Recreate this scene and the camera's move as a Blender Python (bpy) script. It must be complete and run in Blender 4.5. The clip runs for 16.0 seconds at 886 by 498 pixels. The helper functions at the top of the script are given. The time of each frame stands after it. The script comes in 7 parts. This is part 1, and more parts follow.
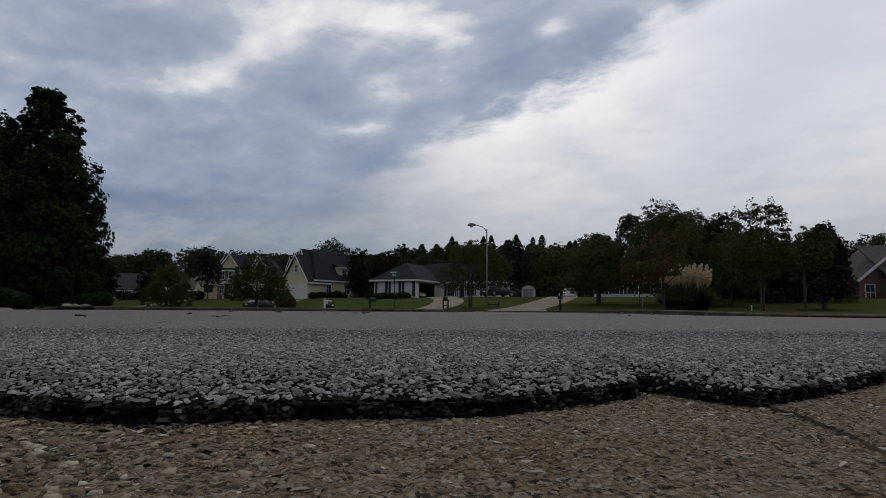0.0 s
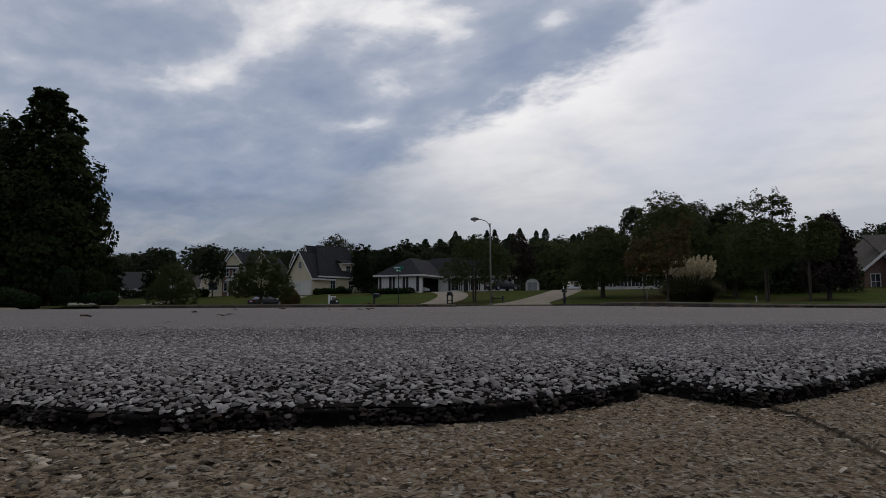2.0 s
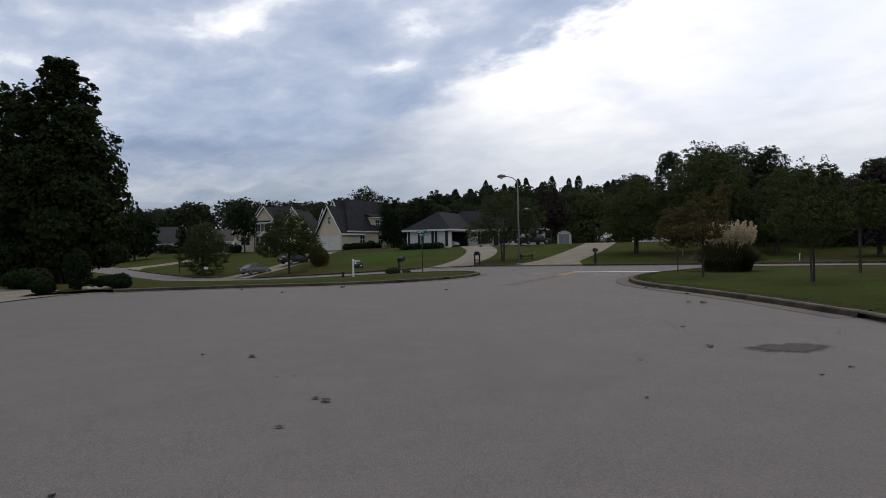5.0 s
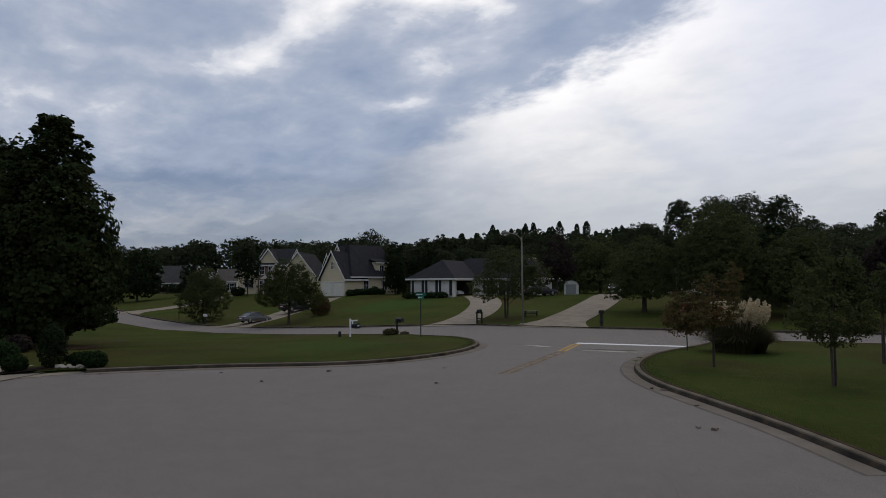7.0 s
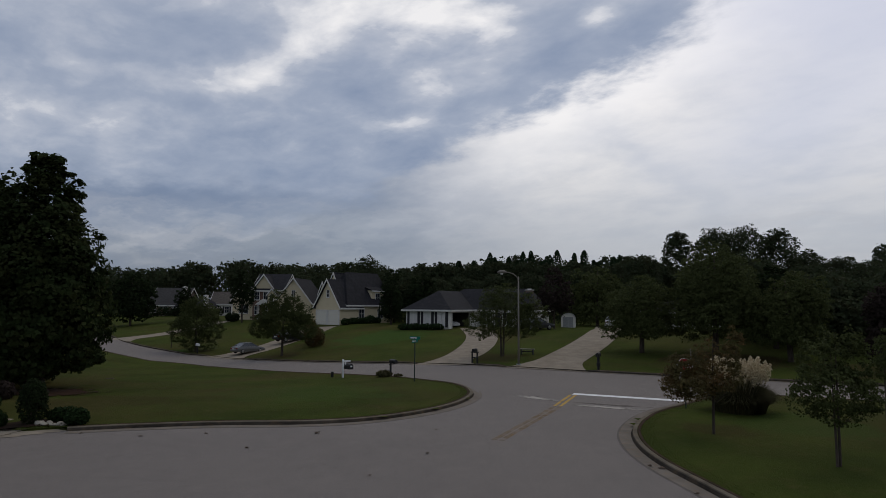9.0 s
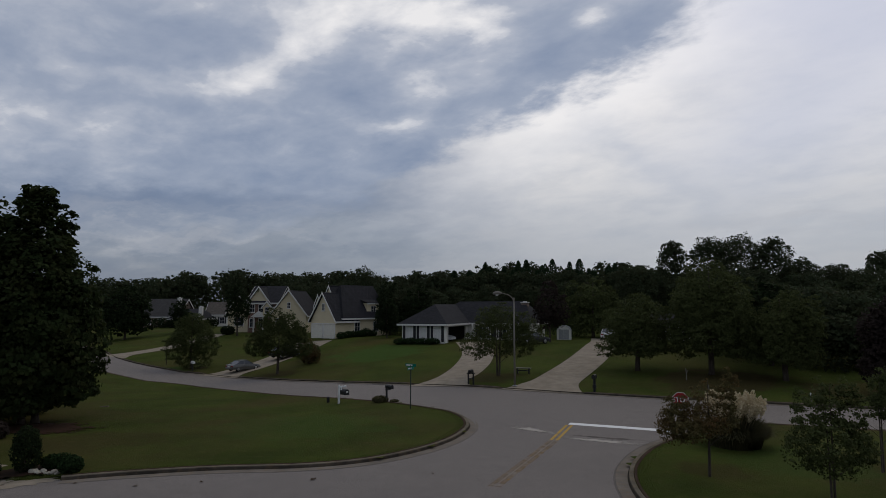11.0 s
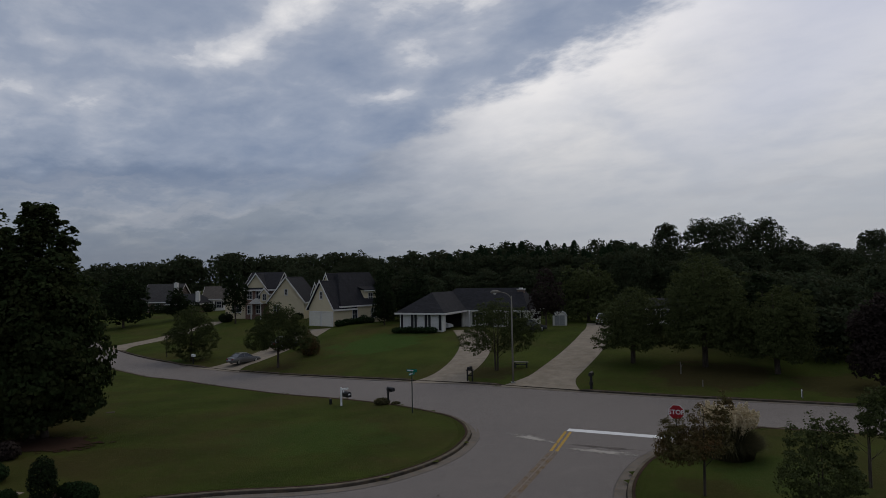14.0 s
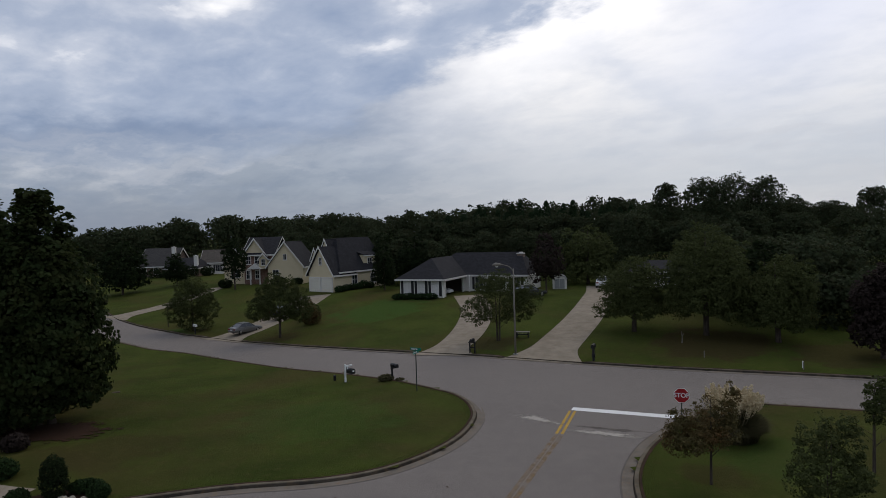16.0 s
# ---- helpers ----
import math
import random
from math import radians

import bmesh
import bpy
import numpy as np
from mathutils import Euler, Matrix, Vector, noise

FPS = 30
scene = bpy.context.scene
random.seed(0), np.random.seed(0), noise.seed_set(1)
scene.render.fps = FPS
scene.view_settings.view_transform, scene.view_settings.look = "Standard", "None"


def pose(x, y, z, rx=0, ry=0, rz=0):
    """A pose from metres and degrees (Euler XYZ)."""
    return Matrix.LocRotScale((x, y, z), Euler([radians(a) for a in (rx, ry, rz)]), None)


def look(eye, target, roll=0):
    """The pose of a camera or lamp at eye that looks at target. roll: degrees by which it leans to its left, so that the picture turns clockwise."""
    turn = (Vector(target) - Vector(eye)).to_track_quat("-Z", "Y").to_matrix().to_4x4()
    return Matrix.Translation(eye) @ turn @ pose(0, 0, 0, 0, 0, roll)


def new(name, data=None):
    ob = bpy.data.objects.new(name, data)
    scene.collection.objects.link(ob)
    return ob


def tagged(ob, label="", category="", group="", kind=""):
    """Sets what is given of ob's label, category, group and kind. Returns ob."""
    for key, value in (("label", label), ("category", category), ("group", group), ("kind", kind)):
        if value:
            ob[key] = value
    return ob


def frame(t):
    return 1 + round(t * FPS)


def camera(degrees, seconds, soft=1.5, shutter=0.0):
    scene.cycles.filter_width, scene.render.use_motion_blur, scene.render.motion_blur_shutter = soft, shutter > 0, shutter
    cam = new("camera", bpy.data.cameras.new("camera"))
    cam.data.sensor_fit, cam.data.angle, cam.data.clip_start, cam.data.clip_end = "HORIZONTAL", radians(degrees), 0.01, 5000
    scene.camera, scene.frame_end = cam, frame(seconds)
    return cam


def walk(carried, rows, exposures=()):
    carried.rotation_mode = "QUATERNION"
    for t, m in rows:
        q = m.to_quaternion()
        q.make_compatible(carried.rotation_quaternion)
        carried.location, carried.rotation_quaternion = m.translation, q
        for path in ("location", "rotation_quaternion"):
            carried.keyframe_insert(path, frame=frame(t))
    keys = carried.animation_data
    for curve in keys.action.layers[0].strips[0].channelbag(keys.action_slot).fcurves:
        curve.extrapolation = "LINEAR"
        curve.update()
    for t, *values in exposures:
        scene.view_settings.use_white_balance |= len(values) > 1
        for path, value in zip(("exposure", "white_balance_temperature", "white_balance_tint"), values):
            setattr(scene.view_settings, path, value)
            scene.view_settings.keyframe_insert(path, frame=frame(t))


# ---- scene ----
cam = camera(70.0, 16.0, 0.85)
PATH = [
    (0.0, (-0.400, 2.000, 0.044), (-0.240, 3.984, 0.240), 0.4),
    (1.0, (-0.400, 2.000, 0.044), (-0.240, 3.984, 0.240), 0.4),
    (1.5, (-0.400, 2.000, 0.044), (-0.244, 3.984, 0.240), 0.3),
    (2.0, (-0.398, 1.999, 0.050), (-0.249, 3.985, 0.229), -0.3),
    (2.5, (-0.373, 2.012, 0.073), (-0.250, 4.007, 0.136), -2.0),
    (3.0, (-0.333, 2.040, 0.134), (-0.233, 4.037, 0.120), -2.2),
    (5.5, (0.802, 4.004, 1.963), (0.827, 6.004, 1.982), -1.1),
    (6, (1.179, 4.638, 2.447), (1.192, 6.637, 2.511), -1.0),
    (6.5, (1.065, 4.668, 2.84), (1.078, 6.666, 2.934), -0.6),
    (7, (1.012, 4.641, 3.323), (1.025, 6.638, 3.437), -0.4),
    (7.5, (1.009, 4.82, 3.71), (1.022, 6.816, 3.843), 0.0),
    (8, (1.048, 4.926, 4.092), (1.061, 6.92, 4.24), 0.4),
    (8.5, (1.093, 4.989, 4.552), (1.106, 6.983, 4.709), 0.5),
    (9, (1.153, 5.073, 4.869), (1.173, 7.065, 5.044), 0.4),
    (11.5, (1.179, 4.913, 6.898), (1.215, 6.905, 7.078), -0.2),
    (12, (1.161, 4.833, 7.27), (1.2, 6.825, 7.443), -0.2),
    (12.5, (1.059, 4.594, 7.637), (1.102, 6.586, 7.806), -0.2),
    (13, (0.977, 4.363, 8.046), (1.026, 6.356, 8.211), -0.3),
    (13.5, (0.931, 4.361, 8.535), (0.984, 6.354, 8.688), -0.6),
    (14, (0.874, 4.369, 8.783), (0.927, 6.366, 8.872), -1.0),
    (14.5, (0.876, 4.593, 9.191), (0.926, 6.592, 9.188), -1.4),
    (15, (0.747, 4.673, 9.617), (0.801, 6.672, 9.568), -1.5),
    (15.5, (0.647, 4.776, 10.05), (0.702, 6.774, 9.981), -1.6),
    (16, (0.562, 4.821, 10.441), (0.622, 6.82, 10.382), -1.8),
]
walk(cam, [(t, look(*p)) for t, *p in PATH], [(0, -0.12), (2, -0.12), (3.0, 0.08), (5.5, 0.45), (7, 0.10), (9, -0.08), (12.5, -0.22), (13.5, -0.25), (14.5, -0.15), (16, 0.25)])

# ---- world, sun, exposure ----
world = bpy.data.worlds.new("overcast_sky")
scene.world = world
world.use_nodes = True
SUN_ELEV, SUN_AZ = radians(48), radians(35)     # azimuth from ahead (+y) towards the right (+x)

# the larger light and dark masses of the cloud cover: bearing and rise of the middle, half sizes, tilt, lightness
CLOUD_MASSES = [
    (-0.246, 0.391, 0.065, 0.045, 40, 0.105), (-0.15, 0.46, 0.08, 0.035, 25, 0.10), (-0.03, 0.47, 0.07, 0.035, 10, 0.15), (0.075, 0.462, 0.055, 0.03, -10, 0.15),
    (0.275, 0.465, 0.04, 0.022, 20, 0.13), (-0.054, 0.289, 0.065, 0.022, 10, 0.10), (-0.47, 0.33, 0.20, 0.028, 8, 0.08),
    (-0.40, 0.375, 0.17, 0.05, 20, -0.09), (-0.122, 0.332, 0.085, 0.04, -15, -0.13), (-0.05, 0.375, 0.06, 0.02, 20, -0.07), (0.19, 0.385, 0.11, 0.035, 28, -0.09), (0.345, 0.43, 0.08, 0.03, 30, -0.07),
    (-0.21, 0.222, 0.21, 0.035, 6, -0.13), (0.03, 0.31, 0.05, 0.02, 15, -0.08), (-0.46, 0.152, 0.30, 0.025, 3, -0.15),
]


def build_sky():
    nt = world.node_tree
    nt.nodes.clear()
    N, L = nt.nodes.new, nt.links.new

    def math_node(op, a, b=None, c=None):
        n = N("ShaderNodeMath")
        n.operation = op
        for i, v in enumerate((a, b, c)):
            if v is None:
                continue
            if isinstance(v, (int, float)):
                n.inputs[i].default_value = v
            else:
                L(v, n.inputs[i])
        return n.outputs[0]

    def smooth(v, lo, hi):
        n = N("ShaderNodeMapRange")
        n.interpolation_type = "SMOOTHSTEP"
        L(v, n.inputs["Value"])
        n.inputs["From Min"].default_value, n.inputs["From Max"].default_value = lo, hi
        return n.outputs["Result"]

    def ramp(v, lo, hi):
        n = N("ShaderNodeMapRange")
        L(v, n.inputs["Value"])
        n.inputs["From Min"].default_value, n.inputs["From Max"].default_value = lo, hi
        return n.outputs["Result"]

    def mix(f, a, b):
        n = N("ShaderNodeMix")
        n.data_type = "RGBA"
        for s, v in ((n.inputs["Factor"], f), (n.inputs[6], a), (n.inputs[7], b)):
            if isinstance(v, (int, float)):
                s.default_value = v
            elif isinstance(v, tuple):
                s.default_value = (*v, 1)
            else:
                L(v, s)
        return n.outputs[2]

    co = N("ShaderNodeTexCoord")
    sep = N("ShaderNodeSeparateXYZ")
    L(co.outputs["Generated"], sep.inputs[0])
    # a softer projection for the billows, which have depth of their own
    zs = math_node("ADD", math_node("MAXIMUM", sep.outputs["Z"], 0.0), 0.26)
    bx, by = math_node("DIVIDE", sep.outputs["X"], zs), math_node("DIVIDE", sep.outputs["Y"], zs)
    lay = N("ShaderNodeCombineXYZ")
    L(math_node("MULTIPLY", math_node("SUBTRACT", math_node("MULTIPLY", by, 0.743), math_node("MULTIPLY", bx, 0.669)), 0.75), lay.inputs[0])
    L(math_node("ADD", math_node("MULTIPLY", bx, 0.743), math_node("MULTIPLY", by, 0.669)), lay.inputs[1])
    L(math_node("MULTIPLY", sep.outputs["Z"], 2.0), lay.inputs[2])

    def clouds(scale, detail, rough, dist, seed):
        n = N("ShaderNodeTexNoise")
        n.noise_dimensions = "4D"
        L(lay.outputs[0], n.inputs["Vector"])
        n.inputs["W"].default_value = seed
        n.inputs["Scale"].default_value = scale
        n.inputs["Detail"].default_value = detail
        n.inputs["Roughness"].default_value = rough
        n.inputs["Distortion"].default_value = dist
        return n.outputs["Fac"]

    big = clouds(1.5, 4, 0.5, 0.2, 3.1)
    fine = clouds(6.5, 8, 0.56, 0.2, 8.4)
    puff = math_node("ADD", math_node("MULTIPLY", big, 0.45), math_node("MULTIPLY", fine, 0.55))
    # the bearing from ahead and the height over the horizon, with ragged outlines
    turn = math_node("ADD", math_node("ARCTAN2", sep.outputs["X"], sep.outputs["Y"]), math_node("MULTIPLY", math_node("SUBTRACT", clouds(4.0, 5, 0.55, 0.0, 1.7), 0.5), 0.16))
    flat = math_node("SQRT", math_node("ADD", math_node("POWER", sep.outputs["X"], 2.0), math_node("POWER", sep.outputs["Y"], 2.0)))
    rise = math_node("ADD", math_node("DIVIDE", sep.outputs["Z"], math_node("MAXIMUM", flat, 0.001)), math_node("MULTIPLY", math_node("SUBTRACT", clouds(5.0, 6, 0.6, 0.0, 5.9), 0.5), 0.11))

    def mass(u, v, ru, rv, lean_deg):
        """A soft cloud mass, given by its middle, half sizes and tilt."""
        c, q = math.cos(radians(lean_deg)), math.sin(radians(lean_deg))
        du, dv = math_node("SUBTRACT", turn, u), math_node("SUBTRACT", rise, v)
        p = math_node("DIVIDE", math_node("ADD", math_node("MULTIPLY", du, c), math_node("MULTIPLY", dv, q)), ru)
        r = math_node("DIVIDE", math_node("SUBTRACT", math_node("MULTIPLY", dv, c), math_node("MULTIPLY", du, q)), rv)
        return math_node("EXPONENT", math_node("MULTIPLY", math_node("ADD", math_node("MULTIPLY", p, p), math_node("MULTIPLY", r, r)), -1.0))

    seen = math_node("ADD", math_node("MULTIPLY", puff, 0.8), 0.115)
    for u, v, ru, rv, lean_deg, gain in CLOUD_MASSES:
        seen = math_node("ADD", seen, math_node("MULTIPLY", mass(u, v, ru, rv, lean_deg), gain * 1.05))
    grey = mix(ramp(seen, 0.32, 0.48), (0.225, 0.285, 0.415), (0.36, 0.41, 0.52))
    grey = mix(ramp(seen, 0.48, 0.58), grey, (0.53, 0.56, 0.64))
    grey = mix(ramp(seen, 0.56, 0.69), grey, (0.98, 0.96, 0.96))
    # the lit bank beyond the edge
    under = math_node("SUBTRACT", math_node("ADD", math_node("MULTIPLY", turn, 0.50), 0.232), rise)
    edge = math_node("ADD", under, math_node("MULTIPLY", math_node("SUBTRACT", fine, 0.5), 0.10))
    fade = smooth(turn, -0.12, 0.20)
    lit = math_node("MULTIPLY", smooth(edge, -0.022, 0.026), smooth(turn, 1.15, 0.65))
    streak = smooth(math_node("ADD", math_node("MULTIPLY", big, 0.5), math_node("MULTIPLY", fine, 0.5)), 0.36, 0.62)
    bank = mix(streak, (0.66, 0.67, 0.71), (0.92, 0.89, 0.87))
    bank = mix(math_node("MULTIPLY", smooth(under, 0.17, 0.01), 0.75), bank, (1.12, 1.08, 1.06))
    bank = mix(math_node("MULTIPLY", mass(0.50, 0.24, 0.14, 0.09, 20), 0.5), bank, (0.50, 0.55, 0.70))
    bank = mix(math_node("MULTIPLY", mass(0.36, 0.20, 0.16, 0.025, -38), 0.45), bank, (0.52, 0.56, 0.66))
    bank = mix(math_node("MULTIPLY", mass(0.62, 0.42, 0.22, 0.16, 0), 0.75), bank, (0.60, 0.635, 0.79))
    bank = mix(fade, mix(smooth(puff, 0.4, 0.62), (0.235, 0.28, 0.375), (0.42, 0.455, 0.525)), bank)
    cover = mix(lit, grey, bank)
    low_right = math_node("MULTIPLY", smooth(sep.outputs["Z"], 0.27, 0.05), smooth(sep.outputs["X"], -0.3, 0.15))
    cover = mix(math_node("MULTIPLY", low_right, 0.8), cover, (0.385, 0.415, 0.485))
    haze = smooth(rise, 0.22, 0.03)
    cover = mix(math_node("MULTIPLY", math_node("MULTIPLY", haze, smooth(sep.outputs["X"], 0.45, -0.4)), 0.85), cover, (0.165, 0.20, 0.27))
    cover = mix(math_node("MULTIPLY", mass(-0.42, 0.150, 0.33, 0.026, 3), 0.55), cover, (0.160, 0.210, 0.325))
    # pale level streaks over the horizon
    lines = N("ShaderNodeTexNoise")
    thin = N("ShaderNodeCombineXYZ")
    L(math_node("MULTIPLY", turn, 3.0), thin.inputs[0])
    L(math_node("MULTIPLY", rise, 26.0), thin.inputs[1])
    L(thin.outputs[0], lines.inputs["Vector"])
    lines.inputs["Scale"].default_value, lines.inputs["Detail"].default_value = 1.0, 4
    level_bands = math_node("MULTIPLY", smooth(lines.outputs["Fac"], 0.48, 0.68), math_node("MULTIPLY", smooth(rise, 0.19, 0.11), smooth(rise, 0.02, 0.07)))
    cover = mix(math_node("MULTIPLY", level_bands, 0.36), cover, (0.48, 0.485, 0.53))
    sky = N("ShaderNodeTexSky")
    sky.sky_type = "NISHITA"
    sky.sun_disc = False
    sky.sun_elevation, sky.sun_rotation = SUN_ELEV, SUN_AZ
    blue = N("ShaderNodeBackground")
    L(sky.outputs[0], blue.inputs["Color"])
    blue.inputs["Strength"].default_value = 0.08
    over = N("ShaderNodeBackground")
    L(cover, over.inputs["Color"])
    over.inputs["Strength"].default_value = 1.0
    both = N("ShaderNodeMixShader")
    both.inputs[0].default_value = 0.9
    L(blue.outputs[0], both.inputs[1])
    L(over.outputs[0], both.inputs[2])
    out = N("ShaderNodeOutputWorld")
    L(both.outputs[0], out.inputs["Surface"])


build_sky()
sun = new("sun", bpy.data.lights.new("sun", "SUN"))
sun.data.energy, sun.data.angle, sun.data.color = 0.52, radians(35), (1.0, 0.86, 0.64)
sun.matrix_world = look((0, 0, 0), (-math.sin(SUN_AZ) * math.cos(SUN_ELEV), -math.cos(SUN_AZ) * math.cos(SUN_ELEV), -math.sin(SUN_ELEV)))


# ---- materials ----
class Mat:
    """A node material with a Principled shader and a few helpers."""

    def __init__(self, name, rough=0.8, metal=0.0, spec=0.35):
        self.m = bpy.data.materials.new(name)
        self.m.use_nodes = True
        self.nt = self.m.node_tree
        self.p = self.nt.nodes["Principled BSDF"]
        self.p.inputs["Roughness"].default_value = rough
        self.p.inputs["Metallic"].default_value = metal
        self.p.inputs["Specular IOR Level"].default_value = spec
        self.co = None

    def node(self, kind):
        return self.nt.nodes.new(kind)

    def link(self, a, b):
        self.nt.links.new(a, b)

    def coords(self):
        if self.co is None:
            self.co = self.node("ShaderNodeNewGeometry").outputs["Position"]
        return self.co

    def local(self):
        return self.node("ShaderNodeTexCoord").outputs["Object"]

    def noise(self, scale, detail=4, rough=0.55, vec=None, stretch=None, dist=0.0):
        n = self.node("ShaderNodeTexNoise")
        v = vec or self.coords()
        if stretch:
            mp = self.node("ShaderNodeMapping")
            mp.inputs["Scale"].default_value = stretch
            self.link(v, mp.inputs["Vector"])
            v = mp.outputs[0]
        self.link(v, n.inputs["Vector"])
        n.inputs["Scale"].default_value = scale
        n.inputs["Detail"].default_value = detail
        n.inputs["Roughness"].default_value = rough
        n.inputs["Distortion"].default_value = dist
        return n.outputs["Fac"]

    def cells(self, scale, vec=None, feature="F1", out="Distance"):
        n = self.node("ShaderNodeTexVoronoi")
        n.feature = feature
        self.link(vec or self.coords(), n.inputs["Vector"])
        n.inputs["Scale"].default_value = scale
        return n.outputs[out]

    def ramp(self, fac, *stops):
        n = self.node("ShaderNodeValToRGB")
        self.link(fac, n.inputs[0])
        els = n.color_ramp.elements
        while len(els) < len(stops):
            els.new(0.5)
        for e, (pos, col) in zip(els, stops):
            e.position = pos
            e.color = (*col, 1) if isinstance(col, tuple) else (col, col, col, 1)
        return n.outputs[0]

    def mix(self, fac, a, b, blend="MIX"):
        n = self.node("ShaderNodeMix")
        n.data_type, n.blend_type = "RGBA", blend
        for s, v in ((n.inputs["Factor"], fac), (n.inputs[6], a), (n.inputs[7], b)):
            if isinstance(v, (int, float)):
                s.default_value = v
            elif isinstance(v, tuple):
                s.default_value = (*v, 1)
            else:
                self.link(v, s)
        return n.outputs[2]

    def color(self, c):
        if isinstance(c, tuple):
            self.p.inputs["Base Color"].default_value = (*c, 1)
        else:
            self.link(c, self.p.inputs["Base Color"])
        return self

    def bump(self, height, strength=0.4, distance=0.01):
        n = self.node("ShaderNodeBump")
        n.inputs["Strength"].default_value = strength
        n.inputs["Distance"].default_value = distance
        self.link(height, n.inputs["Height"])
        self.link(n.outputs[0], self.p.inputs["Normal"])
        return self

    def island(self):
        return self.node("ShaderNodeNewGeometry").outputs["Random Per Island"]

    def thing_random(self):
        return self.node("ShaderNodeObjectInfo").outputs["Random"]


def plain(name, col, rough=0.6, metal=0.0, var=0.12, scale=6.0, spec=0.35):
    """Paint or plastic with faint soiling at two scales."""
    m = Mat(name, rough, metal, spec)
    d = tuple(c * (1 - 2 * var) for c in col)
    f = m.mix(0.5, m.noise(scale), m.noise(scale * 9, 3))
    m.color(m.mix(m.ramp(f, (0.35, 0.0), (0.65, 1.0)), d, col))
    return m.m


def asphalt_material():
    m = Mat("chip_seal_asphalt", 0.85, spec=0.17)
    stone = m.cells(92, out="Color")
    gap = m.cells(92, feature="DISTANCE_TO_EDGE")
    tone = m.ramp(stone, (0.0, (0.150, 0.133, 0.121)), (0.5, (0.208, 0.184, 0.168)), (1.0, (0.286, 0.254, 0.232)))
    c = m.mix(m.ramp(gap, (0.02, 0.75), (0.12, 0.0)), tone, (0.07, 0.062, 0.057))
    large = m.noise(0.14, 5, 0.6)
    c = m.mix(m.ramp(large, (0.38, 0.0), (0.62, 0.42)), c, (0.145, 0.128, 0.118))
    mid = m.noise(1.3, 6, 0.65)
    c = m.mix(m.ramp(mid, (0.45, 0.0), (0.75, 0.25)), c, (0.25, 0.22, 0.194))
    seam = m.noise(0.5, 3, 0.5, stretch=(0.3, 1.6, 1.0), dist=0.6)
    c = m.mix(m.ramp(seam, (0.62, 0.0), (0.7, 0.25)), c, (0.14, 0.124, 0.114))
    fine = m.noise(0.9, 5, 0.6, stretch=(1.0, 0.35, 1.0), dist=1.2)
    c = m.mix(m.ramp(fine, (0.495, 0.0), (0.5, 0.4), (0.505, 0.0)), c, (0.11, 0.098, 0.09))
    m.color(c)
    h = m.mix(0.35, m.ramp(gap, (0.0, 0.0), (0.3, 1.0)), m.noise(240, 3))
    m.bump(h, 0.7, 0.005)
    return m.m


def stone_material():
    m = Mat("road_stone", 1.0, spec=0.1)
    c = m.ramp(m.island(), (0.0, (0.135, 0.119, 0.109)), (0.4, (0.262, 0.234, 0.217)), (0.75, (0.385, 0.350, 0.329)), (1.0, (0.56, 0.52, 0.495)))
    c = m.mix(m.ramp(m.noise(420, 4), (0.45, 0.0), (0.75, 0.35)), c, (0.08, 0.075, 0.07))
    m.color(c)
    m.bump(m.noise(700, 4, 0.7), 0.7, 0.003)
    return m.m


def tar_material():
    m = Mat("tar_binder", 1.0, spec=0.0)
    m.color(m.mix(m.noise(160, 4), (0.008, 0.008, 0.009), (0.03, 0.027, 0.025)))
    m.bump(m.noise(260, 5, 0.7), 0.9, 0.006)
    return m.m


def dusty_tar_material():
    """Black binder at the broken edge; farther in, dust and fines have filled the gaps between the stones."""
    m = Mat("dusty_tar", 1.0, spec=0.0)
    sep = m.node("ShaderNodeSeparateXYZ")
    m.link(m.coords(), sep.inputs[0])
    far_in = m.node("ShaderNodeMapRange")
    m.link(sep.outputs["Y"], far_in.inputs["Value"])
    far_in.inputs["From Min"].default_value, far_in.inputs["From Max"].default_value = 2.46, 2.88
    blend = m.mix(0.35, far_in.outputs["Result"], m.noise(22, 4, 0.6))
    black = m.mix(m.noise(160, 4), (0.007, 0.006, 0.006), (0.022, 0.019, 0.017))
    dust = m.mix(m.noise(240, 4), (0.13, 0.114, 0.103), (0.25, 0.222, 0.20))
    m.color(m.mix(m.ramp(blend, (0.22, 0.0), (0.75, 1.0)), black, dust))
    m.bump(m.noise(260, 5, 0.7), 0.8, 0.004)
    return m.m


def concrete_material(name, light, dark, brown=0.0):
    m = Mat(name, 1.0, spec=0.08)
    f = m.noise(1.1, 6, 0.6)
    c = m.mix(m.ramp(f, (0.35, 0.0), (0.7, 1.0)), dark, light)
    c = m.mix(m.ramp(m.noise(26, 5, 0.7), (0.45, 0.0), (0.75, 0.35)), c, tuple(v * 0.55 for v in dark))
    if brown:
        c = m.mix(m.ramp(m.noise(3.2, 5), (0.5, 0.0), (0.75, brown)), c, (0.20, 0.13, 0.07))
    m.color(c)
    m.bump(m.noise(60, 6, 0.7), 0.4, 0.008)
    return m.m


